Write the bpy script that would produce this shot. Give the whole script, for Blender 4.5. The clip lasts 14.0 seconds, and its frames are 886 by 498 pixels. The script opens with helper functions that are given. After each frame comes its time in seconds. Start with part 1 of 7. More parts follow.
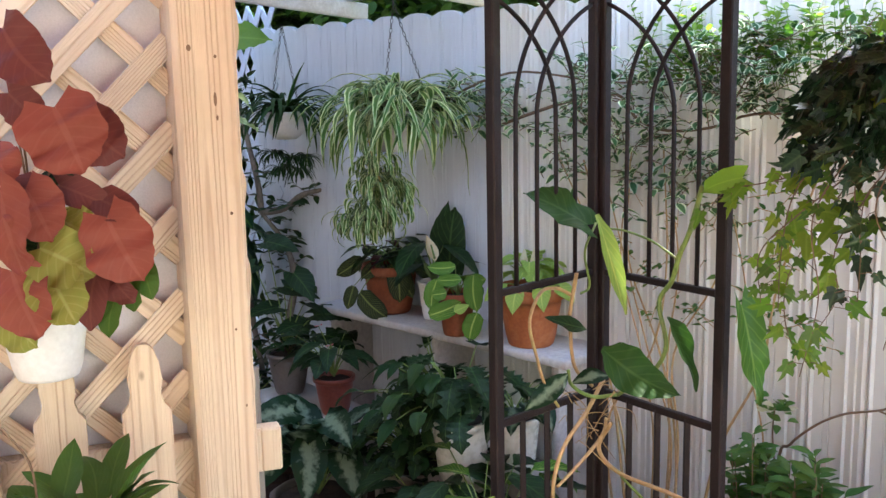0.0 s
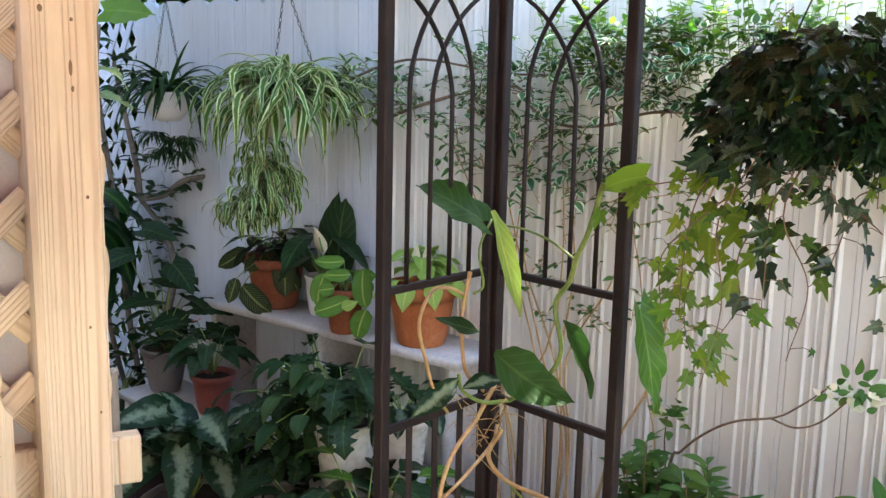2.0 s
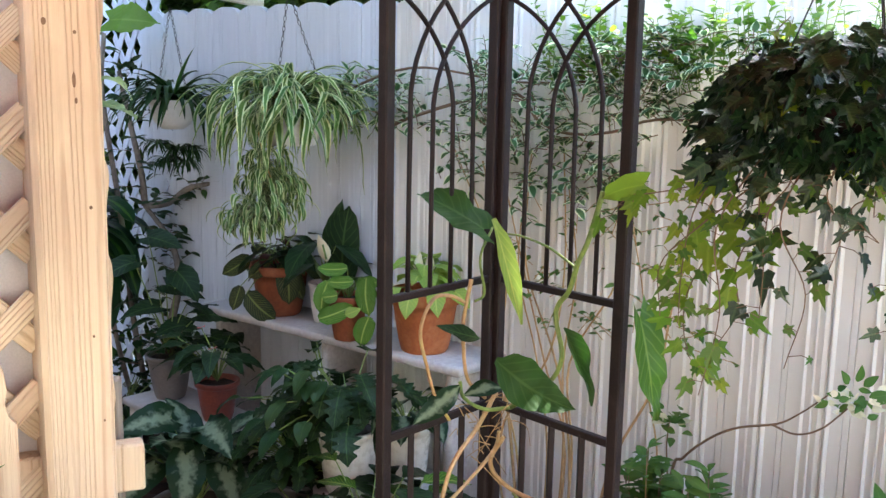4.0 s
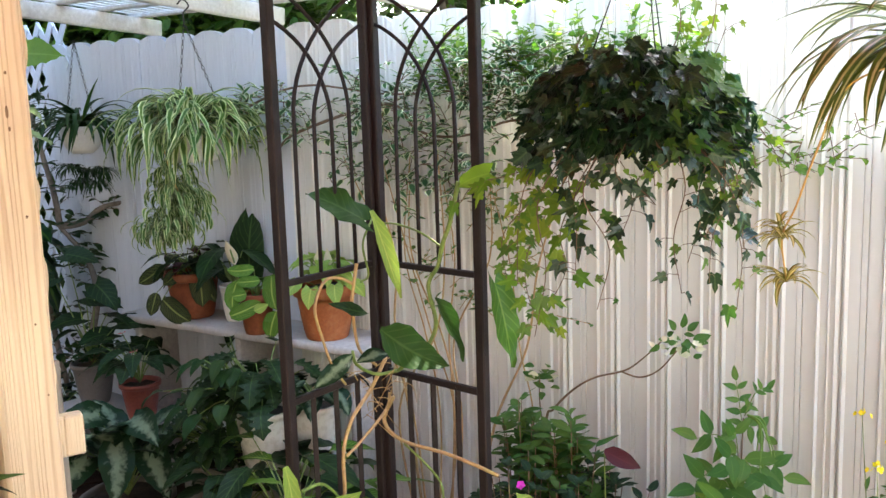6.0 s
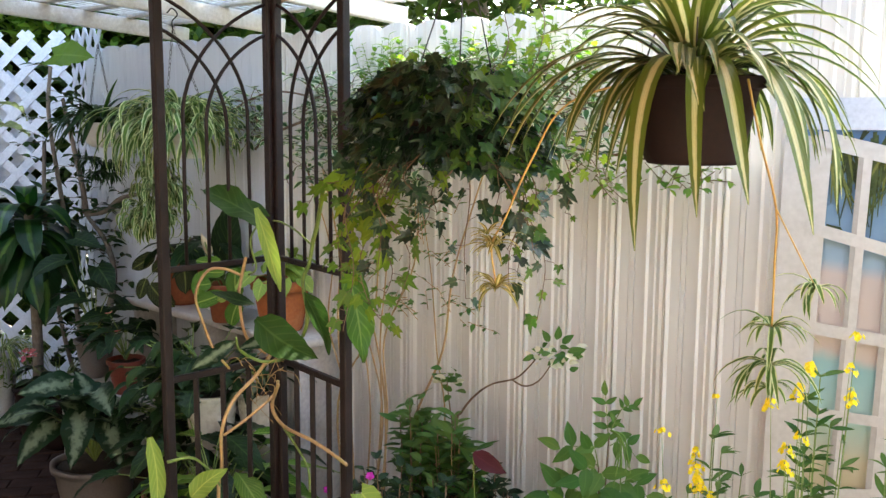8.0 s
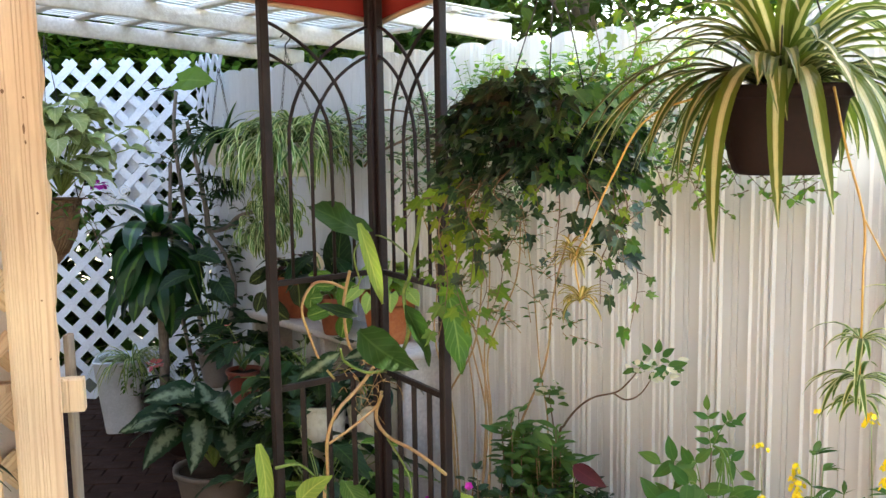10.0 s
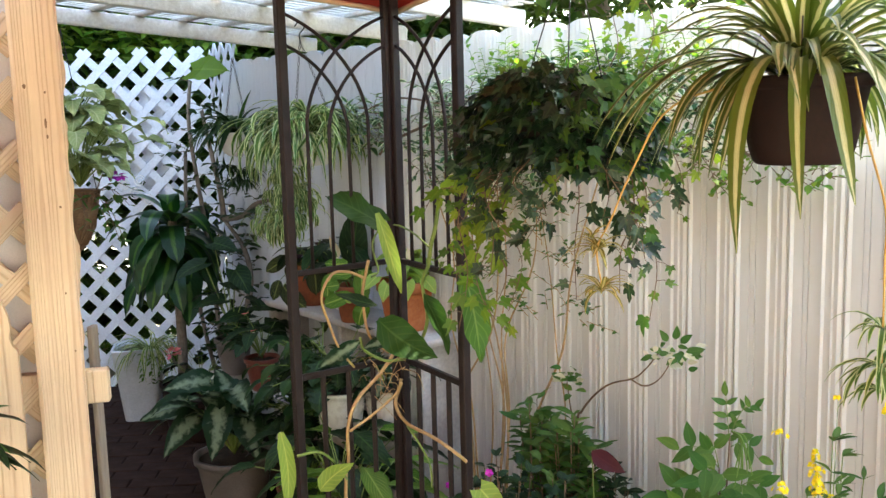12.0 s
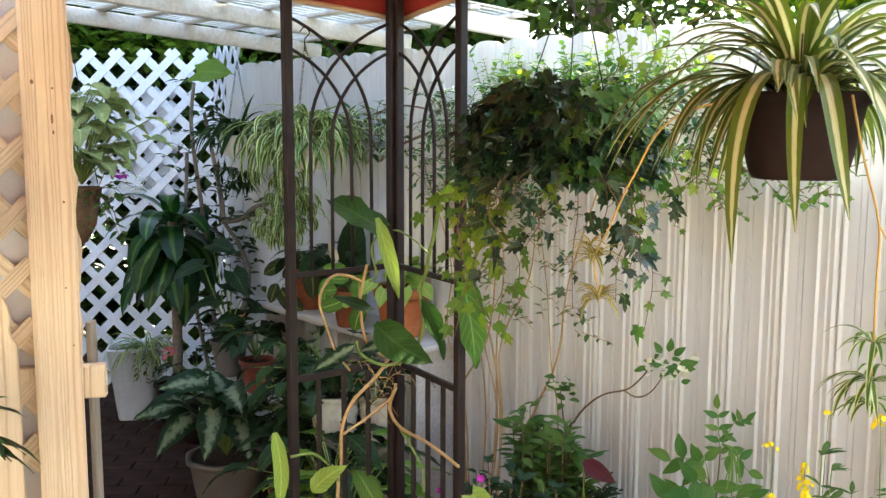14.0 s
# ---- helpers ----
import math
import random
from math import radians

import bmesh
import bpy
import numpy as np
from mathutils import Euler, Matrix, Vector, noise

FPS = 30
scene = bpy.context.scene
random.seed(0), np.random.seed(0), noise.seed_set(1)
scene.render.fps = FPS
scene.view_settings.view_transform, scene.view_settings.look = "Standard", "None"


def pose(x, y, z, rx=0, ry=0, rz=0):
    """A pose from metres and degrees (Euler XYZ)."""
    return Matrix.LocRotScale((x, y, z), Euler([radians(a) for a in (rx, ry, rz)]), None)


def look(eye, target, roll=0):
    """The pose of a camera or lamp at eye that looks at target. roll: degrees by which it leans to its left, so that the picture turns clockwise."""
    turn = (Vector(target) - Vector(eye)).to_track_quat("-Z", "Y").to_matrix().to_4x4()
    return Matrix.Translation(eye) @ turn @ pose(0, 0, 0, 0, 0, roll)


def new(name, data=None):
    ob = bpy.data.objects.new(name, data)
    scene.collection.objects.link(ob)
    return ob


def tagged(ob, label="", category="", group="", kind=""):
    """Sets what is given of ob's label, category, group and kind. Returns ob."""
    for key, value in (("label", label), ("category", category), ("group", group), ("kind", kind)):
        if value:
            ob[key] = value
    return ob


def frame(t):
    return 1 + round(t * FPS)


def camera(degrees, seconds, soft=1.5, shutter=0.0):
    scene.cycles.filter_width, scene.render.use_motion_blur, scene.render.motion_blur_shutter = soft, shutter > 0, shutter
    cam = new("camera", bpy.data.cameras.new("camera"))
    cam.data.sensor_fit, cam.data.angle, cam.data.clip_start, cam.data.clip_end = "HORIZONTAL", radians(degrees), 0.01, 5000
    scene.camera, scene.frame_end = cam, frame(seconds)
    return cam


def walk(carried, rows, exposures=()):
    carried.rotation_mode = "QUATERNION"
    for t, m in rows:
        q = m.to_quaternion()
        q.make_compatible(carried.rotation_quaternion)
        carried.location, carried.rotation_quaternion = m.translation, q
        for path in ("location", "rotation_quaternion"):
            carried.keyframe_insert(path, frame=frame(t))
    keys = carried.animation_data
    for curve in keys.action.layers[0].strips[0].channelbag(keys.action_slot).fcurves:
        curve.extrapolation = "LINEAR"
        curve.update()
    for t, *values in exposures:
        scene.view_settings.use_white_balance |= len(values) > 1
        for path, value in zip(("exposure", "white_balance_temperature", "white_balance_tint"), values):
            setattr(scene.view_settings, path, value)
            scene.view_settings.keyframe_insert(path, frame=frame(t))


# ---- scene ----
cam = camera(49.2, 14.0, soft=1.45)
EXPOSURE = 3.72
PATH = [
    (0, (0.136, -0.011, 1.578), (0.028, 1.958, 1.248), -1.2),
    (0.3, (0.152, 0.07, 1.583), (0.164, 2.045, 1.26), -2.1),
    (0.5, (0.151, 0.106, 1.585), (0.237, 2.095, 1.388), -2.8),
    (0.7, (0.146, 0.142, 1.588), (0.348, 2.126, 1.434), -3.6),
    (1, (0.131, 0.154, 1.573), (0.423, 2.119, 1.343), -2.6),
    (1.2, (0.152, 0.14, 1.565), (0.4, 2.103, 1.277), -1.7),
    (1.5, (0.171, 0.149, 1.561), (0.361, 2.11, 1.219), -0.7),
    (2, (0.149, 0.13, 1.559), (0.257, 2.098, 1.215), 1.3),
    (2.5, (0.16, 0.155, 1.566), (0.248, 2.121, 1.213), 2.0),
    (4.8, (0.158, 0.021, 1.568), (0.231, 1.997, 1.272), -0.0),
    (5, (0.224, -0.019, 1.567), (0.258, 1.96, 1.281), -1.0),
    (5.5, (0.191, -0.151, 1.576), (0.365, 1.821, 1.292), -1.4),
    (6, (0.212, -0.278, 1.569), (0.479, 1.68, 1.257), -1.8),
    (6.5, (0.382, -0.437, 1.572), (0.625, 1.526, 1.27), 2.7),
    (7, (0.594, -0.445, 1.562), (0.81, 1.519, 1.255), 2.9),
    (7.5, (0.809, -0.394, 1.555), (0.988, 1.579, 1.279), 2.3),
    (8, (0.914, -0.451, 1.553), (0.881, 1.528, 1.271), 0.4),
    (8.5, (1.014, -0.506, 1.559), (0.768, 1.461, 1.293), 0.6),
    (9, (1.021, -0.486, 1.563), (0.761, 1.481, 1.312), -0.5),
    (9.2, (1.009, -0.483, 1.552), (0.738, 1.484, 1.315), -0.6),
    (11.5, (0.967, -0.489, 1.569), (0.674, 1.468, 1.28), -1.2),
    (12, (0.962, -0.501, 1.573), (0.657, 1.455, 1.288), -1.5),
    (12.5, (0.994, -0.468, 1.564), (0.645, 1.477, 1.258), -0.8),
    (13, (0.949, -0.499, 1.569), (0.629, 1.454, 1.284), -0.7),
    (13.5, (0.966, -0.512, 1.573), (0.651, 1.448, 1.332), -1.0),
    (14, (0.96, -0.526, 1.564), (0.662, 1.434, 1.301), 0.2),
]
walk(cam, [(t, look(eye, target, roll)) for t, eye, target, roll in PATH], [(t, EXPOSURE + e, k, tint) for t, e, k, tint in ((0, 0.06, 6480, 12), (0.5, 0.24, 6450, 13), (1.0, 0.15, 7250, 14), (1.5, 0.05, 6880, 10), (2.5, 0.18, 6430, 8), (5.0, 0.22, 6560, 11), (6.0, 0.20, 6950, 8), (7.5, -0.07, 7380, 7), (8.5, -0.12, 7430, 9), (9.2, -0.02, 7300, 7), (12.5, 0.02, 7400, 6), (14, 0.03, 7300, 5))])

# ---- world and sun ----
SUN_EL, SUN_AZ = 52, 45          # degrees; azimuth of the sun from +y towards +x
world = bpy.data.worlds.new("sky")
scene.world = world
world.use_nodes = True
wt = world.node_tree
sky = wt.nodes.new("ShaderNodeTexSky")
sky.sky_type = "NISHITA"
sky.sun_disc = False
sky.sun_elevation = radians(SUN_EL)
sky.sun_rotation = radians(SUN_AZ)
wt.links.new(sky.outputs[0], wt.nodes["Background"].inputs[0])
wt.nodes["Background"].inputs[1].default_value = 0.15
sun = new("sun", bpy.data.lights.new("sun", "SUN"))
sun.data.energy, sun.data.angle, sun.data.color = 3.5, radians(0.6), (1.0, 0.96, 0.88)
toward_sun = Vector((math.sin(radians(SUN_AZ)) * math.cos(radians(SUN_EL)), math.cos(radians(SUN_AZ)) * math.cos(radians(SUN_EL)), math.sin(radians(SUN_EL))))
sun.matrix_world = look(toward_sun * 30, (0, 0, 0))

# ---- materials ----
def mat(name, rough=0.6, metal=0.0, spec=0.5):
    m = bpy.data.materials.new(name)
    m.use_nodes = True
    b = m.node_tree.nodes["Principled BSDF"]
    b.inputs["Roughness"].default_value = rough
    b.inputs["Metallic"].default_value = metal
    b.inputs["Specular IOR Level"].default_value = spec
    return m, m.node_tree, b


def node(nt, kind, **values):
    n = nt.nodes.new(kind)
    for key, value in values.items():
        n.inputs[key.replace("_", " ")].default_value = value
    return n


def math_node(nt, op, a, b=None):
    n = nt.nodes.new("ShaderNodeMath")
    n.operation = op
    for i, v in enumerate((a, b)):
        if v is None:
            continue
        if isinstance(v, (int, float)):
            n.inputs[i].default_value = v
        else:
            nt.links.new(v, n.inputs[i])
    return n.outputs[0]


def mix_node(nt, fac, a, b):
    n = nt.nodes.new("ShaderNodeMix")
    n.data_type = "RGBA"
    for sock, v in ((n.inputs[0], fac), (n.inputs[6], a), (n.inputs[7], b)):
        if isinstance(v, (int, float)):
            sock.default_value = v
        elif isinstance(v, tuple):
            sock.default_value = (*v, 1)
        else:
            nt.links.new(v, sock)
    return n.outputs[2]


def ramp(nt, fac, stops):
    n = nt.nodes.new("ShaderNodeValToRGB")
    nt.links.new(fac, n.inputs[0])
    while len(n.color_ramp.elements) < len(stops):
        n.color_ramp.elements.new(0.5)
    for e, (p, c) in zip(n.color_ramp.elements, stops):
        e.position = p
        e.color = (c, c, c, 1) if isinstance(c, (int, float)) else (*c, 1)
    return n.outputs[0]


def coords(nt, scale=(1, 1, 1), kind="Object"):
    c = nt.nodes.new("ShaderNodeTexCoord")
    m = nt.nodes.new("ShaderNodeMapping")
    m.inputs["Scale"].default_value = scale
    nt.links.new(c.outputs[kind], m.inputs[0])
    return m.outputs[0]


def noise_of(nt, vec, scale, detail=4, rough=0.55, distort=0.0):
    n = node(nt, "ShaderNodeTexNoise", Scale=scale, Detail=detail, Roughness=rough, Distortion=distort)
    nt.links.new(vec, n.inputs["Vector"])
    return n.outputs["Fac"]


def bump(nt, b, height, strength=0.3, distance=0.004):
    n = node(nt, "ShaderNodeBump", Strength=strength, Distance=distance)
    nt.links.new(height, n.inputs["Height"])
    nt.links.new(n.outputs[0], b.inputs["Normal"])


def surface(name, dark, light, rough=0.6, fine=60, coarse=4, stretch=(1, 1, 1), relief=0.25, metal=0.0, spec=0.5, stain=None, spread=0.12):
    """Two scales of variation between dark and light, with fine relief; stain is a third colour in blotches."""
    m, nt, b = mat(name, rough, metal, spec)
    v = coords(nt, stretch)
    f, c = noise_of(nt, v, fine, 5), noise_of(nt, v, coarse, 3)
    mixed = math_node(nt, "ADD", math_node(nt, "MULTIPLY", f, 0.5), math_node(nt, "MULTIPLY", c, 0.5))
    fac = ramp(nt, mixed, [(0.5 - spread, 0.0), (0.5 + spread, 1.0)])
    col = mix_node(nt, fac, dark, light)
    if stain:
        col = mix_node(nt, ramp(nt, noise_of(nt, v, coarse * 1.7, 6, 0.7), [(0.52, 0.0), (0.75, 0.75)]), col, stain)
    nt.links.new(col, b.inputs["Base Color"])
    r = ramp(nt, f, [(0.3, max(0.05, rough - 0.12)), (0.7, min(1, rough + 0.12))])
    nt.links.new(r, b.inputs["Roughness"])
    bump(nt, b, f, relief)
    return m


def pine(name, light, dark, rings=15.0, tilt=0.0, spin=0.0):
    """Sawn pine: thin growth lines along z (or tilted from it), wandering, with a few knots."""
    m, nt, b = mat(name, 0.66, 0, 0.25)
    c = nt.nodes.new("ShaderNodeTexCoord")
    turn = nt.nodes.new("ShaderNodeMapping")
    turn.inputs["Rotation"].default_value = (0, radians(tilt), 0)
    whirl = nt.nodes.new("ShaderNodeMapping")
    whirl.inputs["Rotation"].default_value = (0, 0, radians(spin))
    nt.links.new(c.outputs["Object"], whirl.inputs[0])
    nt.links.new(whirl.outputs[0], turn.inputs[0])

    def along(k):
        n = nt.nodes.new("ShaderNodeMapping")
        n.inputs["Scale"].default_value = (1, 1, k)
        nt.links.new(turn.outputs[0], n.inputs[0])
        return n.outputs[0]
    field = noise_of(nt, along(0.012), 9.0, 1, 0.4, 0.05)
    wander = math_node(nt, "MULTIPLY", noise_of(nt, along(0.3), 6.0, 2, 0.5), 0.035)
    line = math_node(nt, "SINE", math_node(nt, "MULTIPLY", math_node(nt, "ADD", field, wander), 6.2832 * rings))
    grain = ramp(nt, line, [(0.15, 0.0), (0.72, 0.30), (1.0, 0.95)])
    patchy = noise_of(nt, along(0.18), 7, 4, 0.65)
    fibre = noise_of(nt, along(0.012), 300, 3, 0.7)
    amount = math_node(nt, "MULTIPLY", grain, ramp(nt, patchy, [(0.3, 0.25), (0.65, 1.0)]))
    col = mix_node(nt, math_node(nt, "MULTIPLY", fibre, 0.5), light, dark)
    col = mix_node(nt, math_node(nt, "MULTIPLY", amount, 0.85), col, dark)
    blush = ramp(nt, noise_of(nt, along(0.12), 11, 3, 0.6), [(0.42, 0.0), (0.68, 0.55)])
    col = mix_node(nt, blush, col, (0.60, 0.40, 0.27))
    col = mix_node(nt, ramp(nt, noise_of(nt, along(0.5), 3, 5, 0.7), [(0.52, 0.0), (0.80, 0.5)]), col, (0.34, 0.25, 0.16))
    vor = node(nt, "ShaderNodeTexVoronoi", Scale=4.6)
    nt.links.new(along(0.55), vor.inputs["Vector"])
    knot = ramp(nt, vor.outputs["Distance"], [(0.012, 1.0), (0.034, 0.0)])
    col = mix_node(nt, math_node(nt, "MULTIPLY", knot, 0.8), col, (0.17, 0.09, 0.045))
    rnd = nt.nodes.new("ShaderNodeObjectInfo").outputs["Random"]
    hsv = node(nt, "ShaderNodeHueSaturation")
    nt.links.new(math_node(nt, "ADD", math_node(nt, "MULTIPLY", rnd, 0.2), 0.9), hsv.inputs["Value"])
    nt.links.new(col, hsv.inputs["Color"])
    nt.links.new(hsv.outputs[0], b.inputs["Base Color"])
    bump(nt, b, math_node(nt, "ADD", fibre, math_node(nt, "MULTIPLY", grain, -0.8)), 0.7, 0.004)
    return m


def leafy(name, base, second, pattern="plain", glow=0.35, rough=0.38, vary=0.45, third=None, band=0.2, spec=0.12):
    """A leaf: u runs across, v along. pattern says where the second colour lies. Light shines through the blade."""
    m, nt, b = mat(name, rough, 0, spec)
    uv = nt.nodes.new("ShaderNodeUVMap")
    uv.uv_map = "UVMap"
    sep = nt.nodes.new("ShaderNodeSeparateXYZ")
    nt.links.new(uv.outputs[0], sep.inputs[0])
    off = math_node(nt, "ABSOLUTE", math_node(nt, "SUBTRACT", sep.outputs[0], 0.5))
    blot = noise_of(nt, coords(nt), 45, 3)
    if pattern == "plain":
        fac = ramp(nt, off, [(0.0, 1.0), (0.05, 0.0)])
        fac = math_node(nt, "ADD", math_node(nt, "MULTIPLY", fac, 0.5), math_node(nt, "MULTIPLY", blot, 0.35))
    elif pattern == "centre":
        fac = ramp(nt, math_node(nt, "ADD", off, math_node(nt, "MULTIPLY", math_node(nt, "SUBTRACT", blot, 0.5), 0.1)), [(band, 1.0), (band + 0.07, 0.0)])
        thread = math_node(nt, "SINE", math_node(nt, "MULTIPLY", off, 95.0))
        fac = math_node(nt, "MULTIPLY", fac, ramp(nt, thread, [(0.0, 0.72), (0.6, 1.0)]))
    elif pattern == "margin":
        fac = ramp(nt, math_node(nt, "ADD", off, math_node(nt, "MULTIPLY", math_node(nt, "SUBTRACT", blot, 0.5), 0.16)), [(band + 0.02, 0.0), (band + 0.10, 1.0)])
    elif pattern == "veins":
        run = math_node(nt, "SUBTRACT", math_node(nt, "MULTIPLY", sep.outputs[1], 12.0), math_node(nt, "MULTIPLY", off, 8.0))
        wave = math_node(nt, "SINE", math_node(nt, "MULTIPLY", run, 6.2832))
        fac = math_node(nt, "MAXIMUM", ramp(nt, wave, [(0.70, 0.0), (1.0, 0.75)]), ramp(nt, off, [(0.02, 1.0), (0.06, 0.0)]))
        fac = math_node(nt, "MULTIPLY", fac, ramp(nt, off, [(0.36, 1.0), (0.47, 0.0)]))
    elif pattern == "blotch":
        fac = ramp(nt, math_node(nt, "ADD", math_node(nt, "MULTIPLY", off, 0.9), math_node(nt, "MULTIPLY", blot, 0.6)), [(0.36, 1.0), (0.55, 0.0)])
    col = mix_node(nt, fac, base, second)
    if third:
        run = math_node(nt, "SUBTRACT", math_node(nt, "MULTIPLY", sep.outputs[1], 7.0), math_node(nt, "MULTIPLY", off, 4.0))
        wave = math_node(nt, "SINE", math_node(nt, "MULTIPLY", run, 6.2832))
        vein = math_node(nt, "MAXIMUM", ramp(nt, wave, [(0.70, 0.0), (1.0, 0.45)]), ramp(nt, off, [(0.015, 1.0), (0.045, 0.0)]))
        col = mix_node(nt, vein, col, third)
    rnd = nt.nodes.new("ShaderNodeNewGeometry").outputs["Random Per Island"]
    hsv = node(nt, "ShaderNodeHueSaturation")
    nt.links.new(math_node(nt, "ADD", math_node(nt, "MULTIPLY", rnd, vary), 1.0 - vary * 0.5), hsv.inputs["Value"])
    nt.links.new(math_node(nt, "ADD", math_node(nt, "MULTIPLY", rnd, -0.05), 0.52), hsv.inputs["Hue"])
    nt.links.new(col, hsv.inputs["Color"])
    nt.links.new(hsv.outputs[0], b.inputs["Base Color"])
    side = math_node(nt, "SINE", math_node(nt, "MULTIPLY", math_node(nt, "SUBTRACT", math_node(nt, "MULTIPLY", sep.outputs[1], 9.0), math_node(nt, "MULTIPLY", off, 6.0)), 6.2832))
    bump(nt, b, math_node(nt, "ADD", math_node(nt, "MULTIPLY", side, 0.3), blot), 0.25, 0.002)
    if glow:
        tr = nt.nodes.new("ShaderNodeBsdfTranslucent")
        bright = node(nt, "ShaderNodeHueSaturation", Value=1.7, Saturation=1.1)
        nt.links.new(hsv.outputs[0], bright.inputs["Color"])
        nt.links.new(bright.outputs[0], tr.inputs[0])
        mx = nt.nodes.new("ShaderNodeMixShader")
        mx.inputs[0].default_value = glow
        nt.links.new(b.outputs[0], mx.inputs[1])
        nt.links.new(tr.outputs[0], mx.inputs[2])
        nt.links.new(mx.outputs[0], nt.nodes["Material Output"].inputs[0])
    return m


VINYL = surface("fence_vinyl", (0.70, 0.655, 0.595), (0.82, 0.775, 0.715), 0.36, 35, 1.5, (1, 1, 0.08), 0.06, spread=0.2)
# thin vinyl lets a little of the light behind it through
vt = VINYL.node_tree
vtr = vt.nodes.new("ShaderNodeBsdfTranslucent")
vtr.inputs[0].default_value = (0.74, 0.76, 0.74, 1)
vmx = vt.nodes.new("ShaderNodeMixShader")
vmx.inputs[0].default_value = 0.27
vt.links.new(vt.nodes["Principled BSDF"].outputs[0], vmx.inputs[1])
vt.links.new(vtr.outputs[0], vmx.inputs[2])
vt.links.new(vmx.outputs[0], vt.nodes["Material Output"].inputs[0])
# same vinyl, darker and bluer: dim skylight on the left boards as colour
SKY_VINYL = surface("sky_tinted_fence_vinyl", (0.56, 0.585, 0.63), (0.66, 0.685, 0.73), 0.4, 35, 1.5, (1, 1, 0.08), 0.06, spread=0.2)
PRINT_WHITE = surface("printed_white", (0.52, 0.49, 0.44), (0.62, 0.59, 0.54), 0.55, 60, 4, relief=0.05)
WHITE = surface("white_paint", (0.50, 0.53, 0.57), (0.64, 0.67, 0.72), 0.5, 90, 5, (1, 1, 1), 0.2)
WEATHERED = surface("weathered_white_wood", (0.58, 0.55, 0.51), (0.76, 0.74, 0.71), 0.75, 70, 4, (1, 1, 1), 0.4, stain=(0.42, 0.36, 0.29))
IRON = surface("bronze_powder_coat", (0.010, 0.006, 0.006), (0.022, 0.013, 0.012), 0.55, 220, 9, relief=0.3, spec=0.25, stain=(0.035, 0.023, 0.019))
PINE = pine("pine", (0.78, 0.64, 0.45), (0.46, 0.29, 0.18), 30)
PINE_FINE = pine("pine_strip", (0.76, 0.64, 0.46), (0.44, 0.31, 0.19), 26)
PINE_RISING = pine("pine_rising_strip", (0.76, 0.64, 0.46), (0.46, 0.32, 0.20), 34, -45, 158.3)
PINE_FALLING = pine("pine_falling_strip", (0.76, 0.64, 0.46), (0.46, 0.32, 0.20), 34, 45, 158.3)
GREY_WOOD = surface("grey_old_wood", (0.16, 0.13, 0.10), (0.28, 0.235, 0.19), 0.85, 120, 8, (1, 1, 0.1), 0.5)
CLAY = surface("terracotta", (0.28, 0.078, 0.027), (0.38, 0.122, 0.044), 0.8, 90, 7, relief=0.25, spec=0.25, stain=(0.46, 0.20, 0.10))
# terracotta again, darker and browner: the shelf pots' shade as colour
SHADED_CLAY = surface("shaded_terracotta", (0.17, 0.045, 0.020), (0.25, 0.075, 0.034), 0.8, 90, 7, relief=0.25, spec=0.25, stain=(0.30, 0.12, 0.06))
RUST_PLASTIC = surface("rust_red_plastic", (0.17, 0.035, 0.022), (0.25, 0.06, 0.035), 0.45, 120, 6, relief=0.1)
GREY_PLASTIC = surface("taupe_plastic", (0.12, 0.102, 0.092), (0.17, 0.148, 0.132), 0.5, 130, 5, relief=0.12)
WHITE_PLASTIC = surface("white_plastic", (0.66, 0.64, 0.60), (0.78, 0.76, 0.72), 0.4, 90, 4, relief=0.06)
BROWN_PLASTIC = surface("dark_brown_plastic", (0.014, 0.007, 0.006), (0.026, 0.013, 0.011), 0.7, 90, 5, relief=0.1, spec=0.15)
CERAMIC = surface("cream_ceramic", (0.62, 0.57, 0.47), (0.74, 0.70, 0.62), 0.3, 40, 4, relief=0.05)
MARBLE = surface("pale_shelf_board", (0.36, 0.33, 0.31), (0.52, 0.48, 0.45), 0.5, 60, 5, relief=0.15, stain=(0.42, 0.36, 0.30))
SOIL = surface("potting_soil", (0.018, 0.012, 0.008), (0.07, 0.045, 0.028), 0.95, 160, 20, relief=1.0)
PAVER = surface("dark_brick_paver", (0.015, 0.0065, 0.0045), (0.034, 0.016, 0.011), 0.9, 110, 6, relief=0.6, spec=0.15, stain=(0.048, 0.028, 0.020))
UNSEEN_WALL = surface("tan_stucco", (0.33, 0.30, 0.25), (0.43, 0.395, 0.33), 0.9, 140, 2, relief=0.5)
# dark surface of the added side wall, so that it bounces little light
DARK_WALL = surface("dark_unseen_wall", (0.035, 0.028, 0.022), (0.07, 0.056, 0.042), 0.8, 90, 3, (1, 1, 0.1), 0.5)
GROUND = surface("swept_ground", (0.20, 0.175, 0.130), (0.31, 0.272, 0.205), 0.9, 30, 1.2, relief=0.5)
BARK = surface("grey_bark", (0.12, 0.095, 0.075), (0.26, 0.22, 0.18), 0.85, 120, 12, (1, 1, 0.4), 0.7)
STEM_GREEN = surface("green_stem", (0.10, 0.16, 0.03), (0.22, 0.30, 0.07), 0.5, 90, 8, relief=0.15)
STEM_TAN = surface("tan_stem", (0.30, 0.18, 0.075), (0.50, 0.31, 0.14), 0.55, 90, 8, relief=0.3, stain=(0.42, 0.36, 0.10))
STEM_GOLD = surface("golden_runner", (0.45, 0.24, 0.05), (0.62, 0.40, 0.10), 0.5, 90, 9, relief=0.1)
TWIG = surface("brown_twig", (0.11, 0.065, 0.035), (0.22, 0.14, 0.08), 0.75, 120, 9, relief=0.4)
